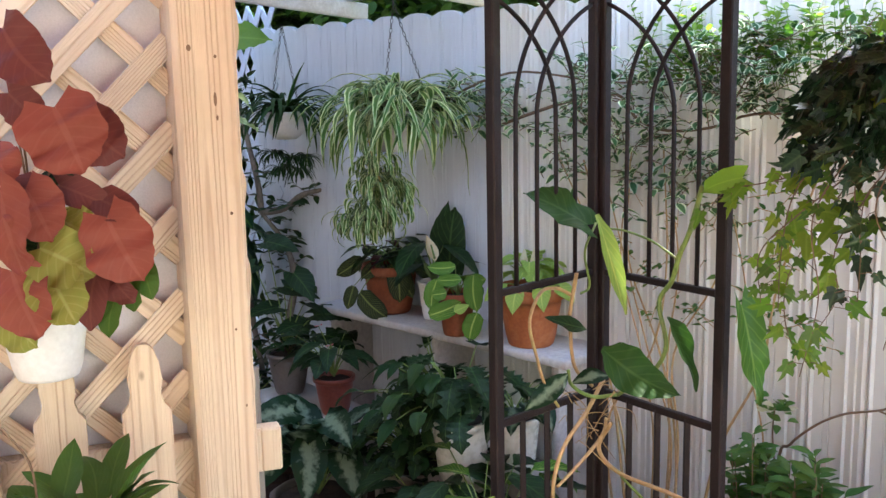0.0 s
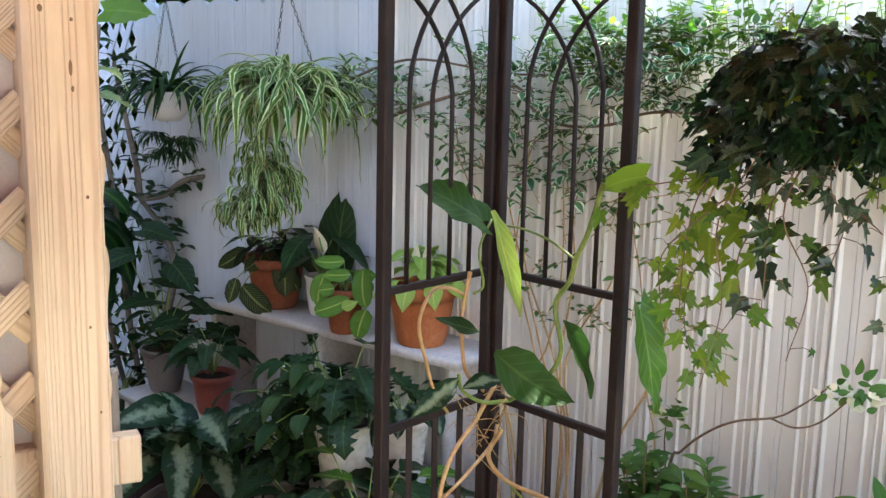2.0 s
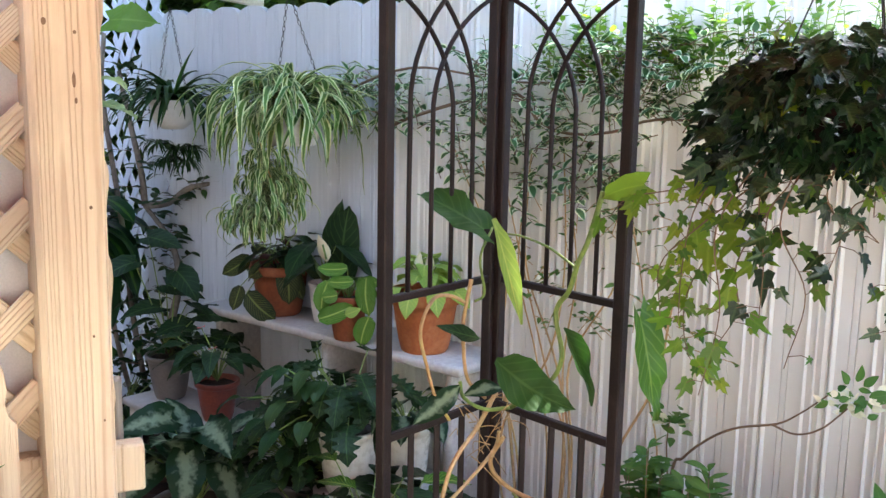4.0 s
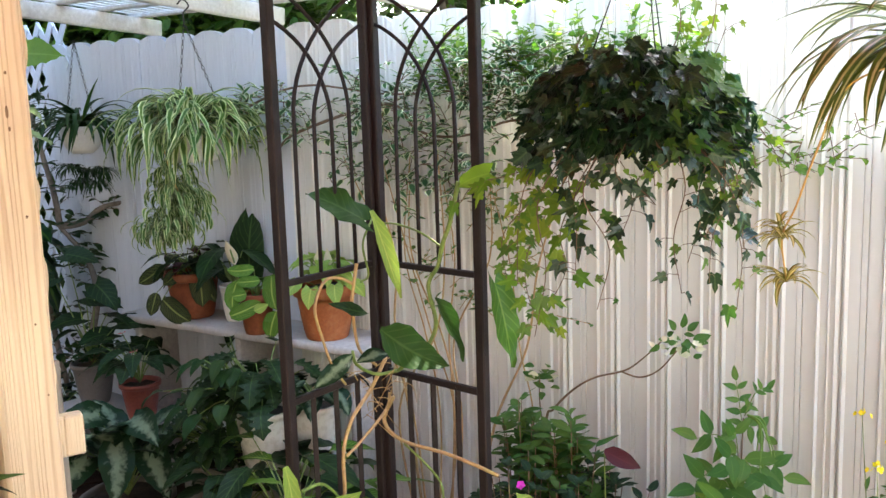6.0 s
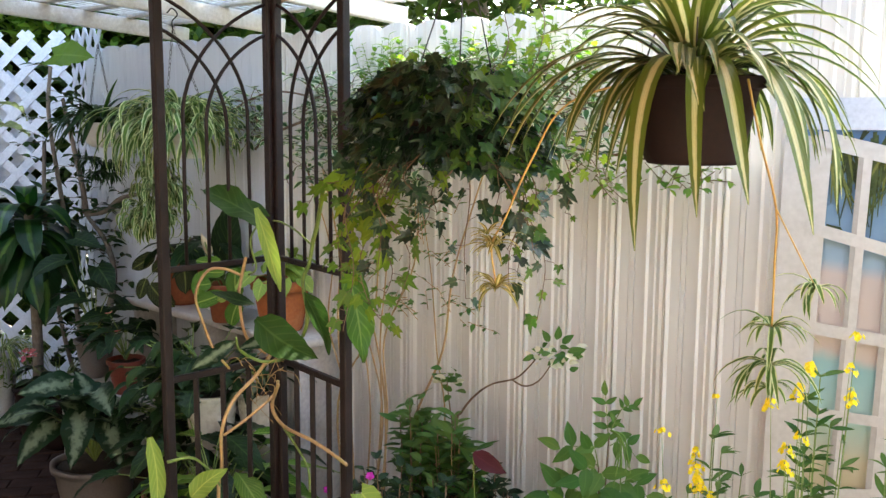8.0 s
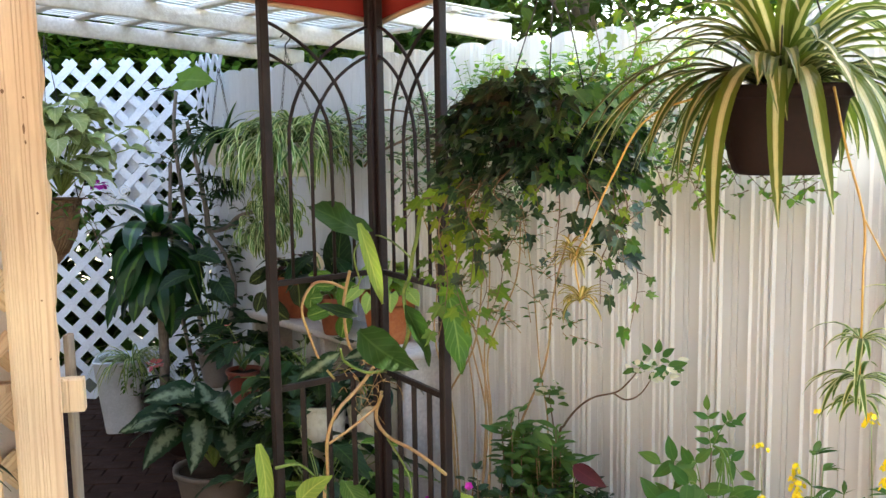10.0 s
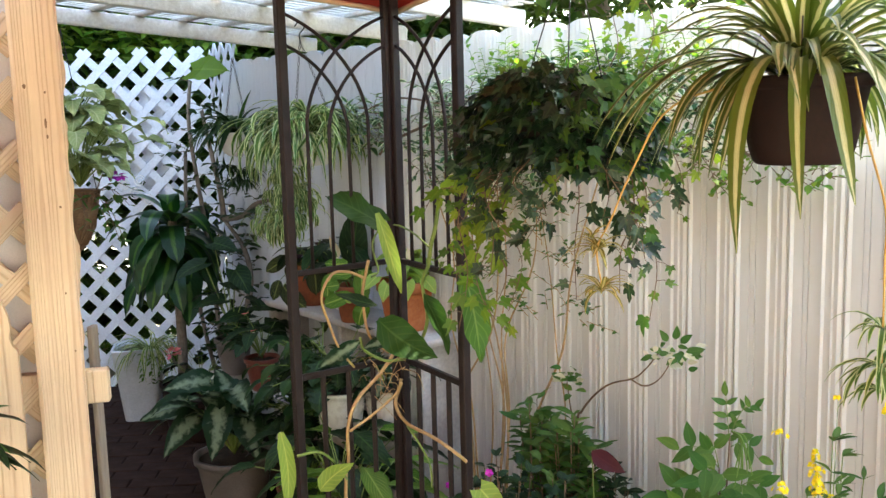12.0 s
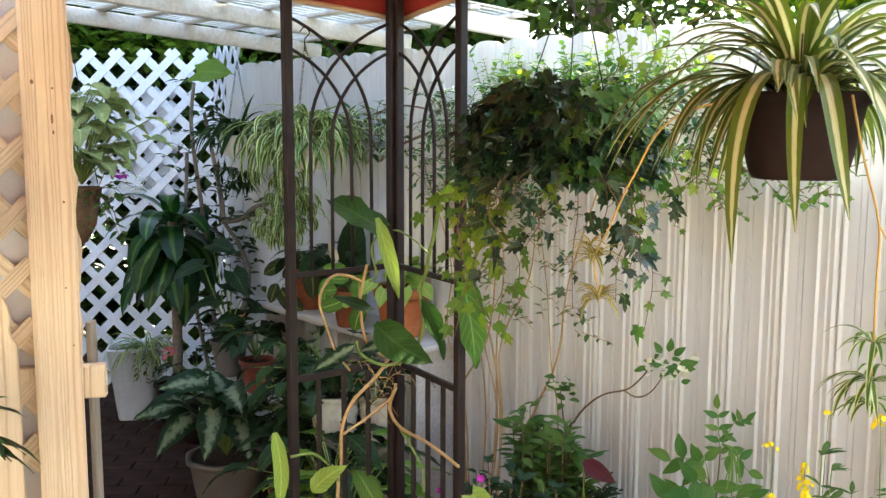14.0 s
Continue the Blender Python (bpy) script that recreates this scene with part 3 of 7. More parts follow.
for i, z in [(i, 1.715) for i in range(-14, 23, 3)] + [(i, 0.955) for i in range(-5, 9)]:
    g = Geo()
    lathe(g, [(0.0, -0.003), (0.005, -0.002), (0.006, 0.0)], 8)
    o = part("screw", g, WHITE_PLASTIC, fence)
    o.matrix_basis = pose(i * PITCH + 0.07, 0.0, z, 90, 0, 0)

# unseen low wall, added close behind the fence to shade its lower back
g = Geo()
beam(g, fence_at(-0.75, -0.30, 0.84), fence_at(4.2, -0.30, 0.84), 0.10, 1.74, 0.01)
whole("wall_sun_block", g, UNSEEN_WALL, "unseen plain wall added to keep sun off the lower fence back", "wall", kind="structure", smooth=False)

# ---- printed mural hung on the fence: a drawn casement with a beach ----
mural = thing("mural", "printed beach mural with a drawn white casement, hung on fence", "mural", fence_at(0, 0, 0), rz=FENCE_RZ)


def flat(name, pts, y, material, label=""):
    """A flat printed shape in the mural's plane."""
    n = len(pts)
    y += 0.009
    vs = [(s, -y, z) for s, z in pts] + [(s, -y + 0.001, z) for s, z in pts]
    fs = [tuple(range(n))] + [(i, i + n, (i + 1) % n + n, (i + 1) % n) for i in range(n)]
    return part(name, Geo().add(vs, fs), material, mural, label, False)


MURAL_M, mt, mb = mat("beach_print", 0.55)
mc = coords(mt)
ms = mt.nodes.new("ShaderNodeSeparateXYZ")
mt.links.new(mc, ms.inputs[0])
wob = math_node(mt, "MULTIPLY", math_node(mt, "SUBTRACT", noise_of(mt, mc, 4, 4), 0.5), 0.10)
mz = math_node(mt, "ADD", ms.outputs[2], wob)
band = ramp(mt, math_node(mt, "DIVIDE", mz, 1.6), [(0.36, (0.44, 0.36, 0.22)), (0.44, (0.50, 0.45, 0.30)), (0.50, (0.36, 0.52, 0.46)), (0.60, (0.26, 0.46, 0.46)), (0.615, (0.56, 0.47, 0.41)), (0.73, (0.54, 0.46, 0.42)), (0.755, (0.28, 0.40, 0.50)), (0.82, (0.17, 0.30, 0.44)), (0.95, (0.09, 0.19, 0.36))])
mt.links.new(band, mb.inputs["Base Color"])
FROND = surface("printed_frond", (0.02, 0.035, 0.012), (0.08, 0.12, 0.03), 0.55, 120, 12, relief=0.02)
FROND_LIT = surface("printed_lit_frond", (0.10, 0.13, 0.03), (0.20, 0.22, 0.06), 0.55, 120, 12, relief=0.02)
FRAME_SHADE = surface("printed_frame_shade", (0.36, 0.33, 0.29), (0.44, 0.41, 0.36), 0.55, 60, 6, relief=0.03)
flat("beach_sheet", [(1.13, 0.35), (2.6, 0.35), (2.6, 1.525), (1.13, 1.525)], 0.004, MURAL_M)
for k in range(300):
    # leaflets fall from a few arching ribs, thickest near the top
    s0 = random.uniform(1.2, 2.0)
    z0 = 1.515 - 0.10 * abs(math.sin(s0 * 6.0)) * random.random()
    dz = random.uniform(0.05, 0.21) * (1.1 if s0 > 1.42 else 0.8)
    ds = 0.09 * math.cos(s0 * 6.0) + random.uniform(-0.04, 0.04)
    flat("palm_leaflet", [(s0, z0), (s0 + 0.009, z0 + 0.002), (s0 + ds + 0.0015, z0 - dz), (s0 + ds, z0 - dz)], 0.0055 + 0.000018 * k, FROND_LIT if k % 5 == 0 else FROND)
flat("drawn_boat", [(1.225, 1.262), (1.255, 1.255), (1.275, 1.268), (1.262, 1.285), (1.228, 1.290)], 0.0112, FROND)
flat("header_board", [(1.12, 1.515), (2.6, 1.525), (2.6, 1.60), (1.12, 1.59)], 0.0118, WHITE, "white board above the mural")
flat("jamb", [(1.10, 0.35), (1.17, 0.35), (1.185, 1.50), (1.115, 1.50)], 0.013, PRINT_WHITE)
flat("drawn_stile", [(1.165, 0.56), (1.205, 0.57), (1.232, 1.49), (1.180, 1.505)], 0.015, PRINT_WHITE)
flat("drawn_stile", [(1.376, 0.62), (1.402, 0.63), (1.428, 1.47), (1.394, 1.48)], 0.015, PRINT_WHITE)
flat("drawn_stile_shade", [(1.362, 0.62), (1.376, 0.62), (1.394, 1.45), (1.380, 1.45)], 0.016, FRAME_SHADE)
flat("drawn_mullion", [(1.284, 0.60), (1.302, 0.60), (1.328, 1.465), (1.308, 1.47)], 0.0165, PRINT_WHITE)
flat("drawn_mullion_shade", [(1.272, 0.60), (1.284, 0.60), (1.308, 1.46), (1.296, 1.46)], 0.017, FRAME_SHADE)
for zl, zr, h in ((1.475, 1.432, 0.040), (1.262, 1.222, 0.030), (1.018, 1.012, 0.030), (0.806, 0.820, 0.026), (0.585, 0.640, 0.030)):
    flat("drawn_bar", [(1.20, zl), (1.40, zr), (1.40, zr + h), (1.20, zl + h)], 0.0175, PRINT_WHITE)
g = Geo()
tube(g, [(1.424, -0.033, 0.985), (1.429, -0.033, 1.108)], 0.004)
for z in (1.0, 1.09):
    tube(g, [(1.41, -0.024, z), (1.426, -0.033, z)], 0.004)
part("drawn_handle", g, STEEL, mural, "grey bar handle")

# ---- white lattice screens ----
def lattice_screen(name, label, a, b, height, base=0.0, strip=0.046, pitch=0.113, material=None, thick=0.006, rail=True):
    """Two layers of diagonal strips between the plan points a and b."""
    a, b = Vector((*a, 0)), Vector((*b, 0))
    L, rz = (b - a).length, math.degrees(math.atan2(b.y - a.y, b.x - a.x))
    top = thing(name, label, "lattice", (a.x, a.y, base), kind="structure", rz=rz)
    step = pitch * math.sqrt(2)
    for layer, sgn in ((0, 1), (1, -1)):
        c = -height
        while c < L + height:
            # the line x = c + t (or mirrored), z = t, cut to the panel
            t0, t1 = max(0, -c), min(height, L - c)
            if sgn < 0:
                t0, t1 = max(0, c - L), min(height, c)
            if t1 - t0 > 0.03:
                g = Geo()
                y = layer * thick
                beam(g, (c + sgn * t0, y, t0), (c + sgn * t1, y, t1), thick * 0.9, strip, 0.001)
                part("lattice_strip", g, material, top, smooth=False)
            c += step
    return top


lat_side = lattice_screen("lattice_screen_side", "white plastic garden lattice beside the fence", (-1.17, 4.78), (-0.815, 4.26), 1.93, 0.02, material=WHITE)
lat_back = lattice_screen("lattice_screen_back", "white plastic garden lattice screen behind the pots", (-2.95, 4.55), (-1.175, 4.785), 1.95, 0.0, material=WHITE)

lattice_screen("lattice_screen_inner", "second white lattice panel fixed behind the screen", (-1.98, 4.735), (-1.42, 4.81), 0.62, 1.12, material=WHITE)
scroll = thing("wall_scroll", "small white wire scroll ornament on the lattice", "ornament", (-1.62, 4.69, 1.14), rz=7)
for cx, cz, flip in ((0.0, 0.0, 1), (0.075, -0.035, -1), (0.03, 0.075, 1), (-0.06, 0.055, -1)):
    g = Geo()
    tube(g, [(cx + flip * math.cos(q) * 0.036 * (1 - q / 16), 0, cz + math.sin(q) * 0.036 * (1 - q / 16)) for q in [k * 0.42 for k in range(32)]], 0.0035, sides=6)
    part("curl", g, WHITE_PLASTIC, scroll)

# ---- pergola with a slatted top ----
pergola = thing("pergola", "weathered white wooden pergola with slatted roof", "pergola", (0.70, 3.35, 1.876))
AWAY = Vector((-0.7197, -0.6880, 0.088))          # beams lead away from the fence, rising a little
FXD, FYD = math.cos(radians(FENCE_RZ)), math.sin(radians(FENCE_RZ))
ALONG = Vector((FXD, FYD, 0))
UP = Vector((0, 0, 1))
for s in (0.0, -0.755, -1.51):
    g = Geo()
    beam(g, ALONG * s + UP * 0.035, ALONG * s + AWAY * 3.0 + UP * 0.035, 0.04, 0.07, 0.006)
    part("beam", g, WEATHERED, pergola)
for k in range(15):
    o = 0.10 + k * 0.2
    g = Geo()
    beam(g, AWAY * o + ALONG * 0.06 + UP * 0.079, AWAY * o - ALONG * 1.58 + UP * 0.079, 0.046, 0.016, 0.002)
    part("rafter", g, WEATHERED, pergola)
g0 = Geo()
for k in range(29):
    s = 0.05 - k * 0.058
    beam(g0, ALONG * s + UP * 0.092, ALONG * s + AWAY * 2.98 + UP * 0.092, 0.026, 0.006, 0.001)
part("slats", g0, WEATHERED, pergola, "thin white slats")

# ---- gazebo: iron corner with arched panels, red canopy ----
PL, PC, PR = Vector((0.135, 2.06, 0)), Vector((0.385, 2.318, 0)), Vector((0.618, 2.032, 0))
gazebo = thing("gazebo", "dark bronze metal gazebo with arched corner panels and red canopy", "gazebo", PC)
EAVE = 1.90
A_DIR, B_DIR = (PL - PC).normalized(), (PR - PC).normalized()
SIDE = 2.9


def post(p, size):
    g = Geo()
    box(g, (p.x, p.y, 0.985), (size, size, 1.97), 45, 0.003)
    o = part("post", g, IRON, gazebo, smooth=False)
    return o


post(PL - PC, 0.026)
post(PR - PC, 0.026)
post(A_DIR * 0.016, 0.026)
post(B_DIR * 0.016, 0.026)
# the other corners of the gazebo
for far in (A_DIR * SIDE, B_DIR * SIDE, (A_DIR + B_DIR) * SIDE):
    post(far, 0.03)


def panel(p, q):
    """A panel of rails, upright bars and four crossing arches between two posts."""
    d = q - p
    def at(u, z):
        return p + d * u + Vector((0, 0, z))
    for z, w in ((1.130, 0.016), (0.830, 0.018), (0.12, 0.018)):
        g = Geo()
        beam(g, at(0.0, z), at(1, z), 0.014, w, 0.002)
        part("rail", g, IRON, gazebo, smooth=False)
    for u in (0.25, 0.5, 0.75):
        g = Geo()
        beam(g, at(u, 0.12), at(u, 0.83), 0.014, 0.014, 0.002)
        part("lower_bar", g, IRON, gazebo, smooth=False)
    for u0, goal, ztop in ((0.20, 1.0, 1.845), (0.405, 1.0, 1.762), (0.60, 0.0, 1.762), (0.80, 0.0, 1.845)):
        g = Geo()
        pts = [at(u0, 1.13), at(u0, 1.32)]
        zb = 1.52 if ztop > 1.8 else 1.50
        for k in range(1, 13):
            f = k / 12
            ang = f * math.pi / 2 * 0.72
            sx = (1 - math.cos(ang)) / (1 - math.cos(math.pi / 2 * 0.72))
            sz = math.sin(ang) / math.sin(math.pi / 2 * 0.72)
            pts.append(at(u0 + (goal - u0) * sx, zb + (ztop - zb) * sz))
        tube(g, pts, 0.0052, sides=6)
        part("arched_bar", g, IRON, gazebo)


panel(PL - PC, Vector((0, 0, 0)) + A_DIR * 0.02)
panel(B_DIR * 0.02, PR - PC)
for start, way in ((Vector((0, 0, 0)), A_DIR), (Vector((0, 0, 0)), B_DIR), (A_DIR * SIDE, B_DIR), (B_DIR * SIDE, A_DIR)):
    g = Geo()
    away = (start + way * SIDE / 2 - (A_DIR + B_DIR) * SIDE / 2).normalized() * 0.06 + Vector((0, 0, EAVE + 0.05))
    beam(g, start + away, start + way * SIDE + away, 0.022, 0.022, 0.003)
    part("eave_bar", g, IRON, gazebo, smooth=False)
# canopy: four sagging fabric faces with a hanging valance, arched along each side, with a tan binding
corners = [Vector((0, 0, 0)), A_DIR * SIDE, (A_DIR + B_DIR) * SIDE, B_DIR * SIDE]
mid = (A_DIR + B_DIR) * SIDE / 2
corners = [mid + (c - mid) * 1.03 for c in corners]
for i in range(4):
    c0, c1 = corners[i], corners[(i + 1) % 4]
    vs, fs = [], []
    n, m_ = 24, 12
    for r in range(m_ + 1):
        f = max(0.0, (r - 2) / (m_ - 2))
        for k in range(n + 1):
            u = k / n
            p = c0.lerp(c1, u).lerp(mid, f)
            arch = 0.11 * 4 * u * (1 - u)
            if r < 2:
                z = EAVE - 0.048 + arch + (0.125 - arch * 0.5) * r / 2 + 0.008 * math.cos(u * math.pi * 6) * (1 - r / 2)
            else:
                z = EAVE + 0.07 + arch * 0.5 * (1 - f) + 0.88 * f ** 0.92 - 0.05 * math.sin(math.pi * f) * math.sin(math.pi * u)
            vs.append((p.x, p.y, z))
    for r in range(m_):
        for k in range(n):
            a = r * (n + 1) + k
            fs.append((a, a + 1, a + n + 2, a + n + 1))
    g = Geo().add(vs, fs)
    cloth = part("canopy", g, RED, gazebo, "red fabric canopy panel")
    g = Geo()
    tube(g, [Vector(v) for v in vs[:n + 1]], 0.008, sides=6)
    part("binding", g, TAN_TRIM, cloth, "tan edge binding")

# ---- pine fence: post, lattice, pickets ----
pine_fence = thing("pine_post_fence", "unpainted pine post with lattice and gothic pickets", "fence", (-0.400, 1.76, 0), kind="structure")
POST_W = 0.114
g = Geo()
box(g, (0, 0, 1.15), (POST_W, POST_W, 2.3), 30, 0.009)
pine_post = part("post", g, PINE, pine_fence, "rough pine post with vertical grain", False)
PA = radians(30)
FACE_X, FACE_N = Vector((math.cos(PA), math.sin(PA), 0)), Vector((math.sin(PA), -math.cos(PA), 0))
KNOT_M = surface("pine_knot", (0.16, 0.085, 0.045), (0.30, 0.18, 0.10), 0.75, 160, 20, relief=0.5)
for u, z, rw, rh in ((0.012, 1.565, 0.0030, 0.013), (0.014, 1.532, 0.0024, 0.005), (0.030, 1.358, 0.0028, 0.0032), (0.026, 1.140, 0.0022, 0.0028), (-0.030, 1.655, 0.004, 0.006), (0.016, 1.64, 0.0028, 0.0032), (0.038, 0.99, 0.002, 0.0026)):
    # a knot sits just proud of the sawn face
    c = FACE_X * u + FACE_N * (POST_W / 2 + 0.0004)
    vs = [c + Vector((0, 0, z)) + FACE_N * 0.0012] + [c + FACE_X * (rw * math.cos(q)) + Vector((0, 0, z + rh * math.sin(q))) for q in [k * math.pi / 6 for k in range(12)]]
    part("knot", Geo().add(vs, [(0, 1 + k, 1 + (k + 1) % 12) for k in range(12)]), KNOT_M, pine_post, "dark knot")
for z0, z1, w, back in ((1.62, 1.80, 0.010, 0.02), (1.49, 1.58, 0.006, 0.03), (1.34, 1.45, 0.009, 0.02), (1.12, 1.30, 0.011, 0.03), (0.98, 1.09, 0.006, 0.02)):
    # slivers of bark edge along the corner
    base = FACE_X * (POST_W / 2 - 0.002) - FACE_N * (back - POST_W / 2)
    vs = []
    for k in range(9):
        f = k / 8
        d = w * min(1, 5 * (1 - f), 0.3 + 2.5 * f) * (1 + 0.25 * math.sin(9 * f + z0 * 30))
        zz = z0 + (z1 - z0) * f
        vs += [base + Vector((0, 0, zz)), base + FACE_X * d + Vector((0, 0, zz)), base + FACE_X * d - FACE_N * 0.006 + Vector((0, 0, zz)), base - FACE_N * 0.014 + Vector((0, 0, zz))]
    fs = [(4 * k + q, 4 * k + (q + 1) % 4, 4 * k + 4 + (q + 1) % 4, 4 * k + 4 + q) for k in range(8) for q in range(4)] + [(0, 1, 2, 3), (35, 34, 33, 32)]
    part("bark_sliver", Geo().add(vs, fs), PINE, pine_post, smooth=False)
WAY = Vector((-0.93, -0.37, 0)).normalized()      # the lattice leads away from the post
NRM = Vector((-WAY.y, WAY.x, 0))
if NRM.y > 0:
    NRM = -NRM


def wood_at(s, off, z):
    p = WAY * s + NRM * off
    return Vector((p.x, p.y, z))


step = 0.155
for layer, sgn in ((0, 1), (1, -1)):
    c = -2.0
    while c < 3.2:
        t0, t1 = max(0.62, 0.05 - c), min(2.1, 1.35 - c)
        if sgn < 0:
            t0, t1 = max(0.62, c - 1.35), min(2.1, c - 0.05)
        if t1 - t0 > 0.05:
            g = Geo()
            y = 0.0 + layer * 0.009
            beam(g, wood_at(c + sgn * t0, y, t0), wood_at(c + sgn * t1, y, t1), 0.008, 0.040, 0.0015)
            part("lattice_strip", g, PINE_RISING if sgn > 0 else PINE_FALLING, pine_fence, smooth=False)
        c += step
g = Geo()
beam(g, wood_at(0.0, -0.03, 1.1), wood_at(1.4, -0.03, 1.1), 0.004, 2.1, 0.001)
part("backing_sheet", g, CLOTH_GREY, pine_fence, "grey sheet behind the lattice", False)
for s in (0.135, 0.285, 0.435, 0.585, 0.735):
    # gothic picket: straight board with shoulders and a rounded point
    half = 0.044
    prof = [(0, -half), (1.0, -half), (1.015, -half * 0.72), (1.035, -half * 0.60), (1.06, -half * 0.70), (1.09, -half * 0.62), (1.118, -half * 0.40), (1.128, -half * 0.18)]
    pts = [(z, w) for z, w in prof] + [(z, -w) for z, w in reversed(prof)]
    n = len(pts)
    vs = [wood_at(s + w, 0.035, z) for z, w in pts] + [wood_at(s + w, 0.053, z) for z, w in pts]
    fs = [tuple(range(n)), tuple(reversed(range(n, 2 * n)))] + [(i, (i + 1) % n, (i + 1) % n + n, i + n) for i in range(n)]
    part("picket", Geo().add(vs, fs), PINE, pine_fence, smooth=False)
g = Geo()
beam(g, wood_at(-0.115, -0.01, 0.88), wood_at(1.4, -0.01, 0.88), 0.04, 0.088, 0.004)
part("rail", g, PINE_FINE, pine_fence, "short pine rail end past the post", False)
g = Geo()
beam(g, wood_at(-0.075, -0.06, 0.0), wood_at(-0.075, -0.06, 1.03), 0.016, 0.034, 0.003)
part("thin_batten", g, GREY_WOOD, pine_fence, smooth=False)

# ---- pots and plant builders ----
def pot(parent, r, h, material, label="", taper=0.72, rim=0.0, z=0.0, ribs=0, square=0.0, feet=0.0, soil=True):
    """A pot standing at z: outer wall, rim, inner wall, and its soil."""
    g = Geo()
    rb = r * taper
    prof = [(0.0, 0.0), (rb * 0.94, 0.0), (rb, 0.006)]
    for k in range(1, 6):
        f = k / 6
        prof.append((rb + (r - rb) * (f ** 0.85), h * f))
    if rim:
        prof += [(r * 0.985, h - rim), (r * 1.06, h - rim + 0.003), (r * 1.07, h - 0.003), (r * 1.05, h)]
    else:
        prof += [(r, h - 0.008), (r * 1.045, h - 0.006), (r * 1.045, h)]
    prof += [(r * 0.95, h), (r * 0.93, h - 0.012), (r * 0.88, h * 0.55)]
    lathe(g, prof, 36, (0, 0, z), square, ribs, 0.018 if ribs else 0)
    vessel = part("pot", g, material, parent, label)
    if soil:
        g = Geo()
        vs, fs = [(0, 0, z + h - 0.012)], []
        n = 22
        for ring, rr in ((1, 0.5), (2, 0.93)):
            for k in range(n):
                a = 2 * math.pi * k / n
                vs.append((math.cos(a) * r * rr, math.sin(a) * r * rr, z + h - 0.02 + random.uniform(-0.004, 0.005)))
        for k in range(n):
            k2 = (k + 1) % n
            fs += [(0, 1 + k, 1 + k2), (1 + k, 1 + n + k, 1 + n + k2, 1 + k2)]
        g.add(vs, fs)
        part("soil", g, SOIL, vessel, "dark potting soil")


def strap_foliage(parent, c, n, length, width, material, rnd, rise=(0.1, 1.3), droop=(1.6, 2.8), spread=0.05, name="foliage", arc=None):
    """A fountain of strap leaves from c."""
    g = Geo()
    for k in range(n):
        d = around(rnd, rnd.uniform(*rise))
        if arc:
            a = radians(rnd.uniform(*arc))
            d = Vector((math.cos(a), math.sin(a), d.z)).normalized()
        b = Vector(c) + Vector((d.x, d.y, 0)) * rnd.uniform(0, spread)
        leaf(g, b, d, (0, 0, 1), rnd.uniform(*length), rnd.uniform(*width), "strap", rnd.uniform(*droop), 0.35, 0, rnd)
    return part(name, g, material, parent)


def stalked_leaves(parent, c, n, stalk, length, width, shape, material, rnd, rise=(0.4, 1.6), droop=(0.5, 1.2), stem=STEM_GREEN, singles=True, wave=0.05, arc=None, name="leaf", fold=0.2, lay=0.15):
    """Leaves on stalks that spring from c; each blade is a part of its own."""
    gs, joined = Geo(), Geo()
    for k in range(n):
        d = around(rnd, rnd.uniform(*rise))
        if arc:
            a = radians(rnd.uniform(*arc))
            d = Vector((math.cos(a) * d.xy.length, math.sin(a) * d.xy.length, d.z)).normalized()
        s = rnd.uniform(*stalk)
        base = Vector(c)
        top = base + d * s
        midp = base.lerp(top, 0.5) + Vector((0, 0, s * 0.12))
        tube(gs, smooth_path([base, midp, top], 3), 0.0028, 0.0018, 5)
        flat_d = Vector((d.x, d.y, d.z * lay - 0.12)).normalized()
        g = Geo() if singles else joined
        leaf(g, top, flat_d, (0, 0, 1), rnd.uniform(*length), rnd.uniform(*width), shape, rnd.uniform(*droop), fold, wave, rnd)
        if singles:
            part(name, g, material, parent)
    if not singles:
        part("foliage", joined, material, parent)
    part("stalks", gs, stem, parent)


def facing(parent, material, items, shape, rnd, droop=0.35, name="leaf", fold=0.15, root=None, stem=STEM_GREEN):
    """Leaves given one by one: base, way sideways and up, length, width; their blades look out from the fence."""
    for x, y, z, dx, dz, L, W in items:
        g = Geo()
        z += 0.035
        leaf(g, (x, y - 0.012, z), (dx, -0.6, dz), (dx * 0.3 + rnd.uniform(-0.3, 0.3), -1.0, 0.7), L, W, shape, droop * 1.6, fold, 0.07, rnd)
        blade = part(name, g, material, parent)
        if root:
            g = Geo()
            r = Vector(root)
            tube(g, smooth_path([r, r.lerp(Vector((x, y, z)), 0.5) + Vector((0, 0, 0.02)), (x, y, z)], 4), 0.0022, 0.0016, 5)
            part("stalk", g, stem, blade)


def blade(parent, base, tip, width, material, rnd, shape="oblong", face=(0.0, -1.0, 0.3), droop=0.5, fold=0.15, root=None, name="leaf", wave=0.06):
    """One leaf from where its stalk meets it to its tip, with the stalk from its root."""
    g = Geo()
    b, t_ = Vector(base), Vector(tip)
    leaf(g, b, t_ - b + Vector((0, 0, (t_ - b).length * droop * 0.35)), face, (t_ - b).length * 1.06, width, shape, droop, fold, wave, rnd)
    o = part(name, g, material, parent)
    if root:
        g = Geo()
        r = Vector(root)
        tube(g, smooth_path([r, r.lerp(b, 0.6) + Vector((0, 0, 0.03)), b], 4), 0.0022, 0.0016, 5)
        part("stalk", g, STEM_GREEN, o)


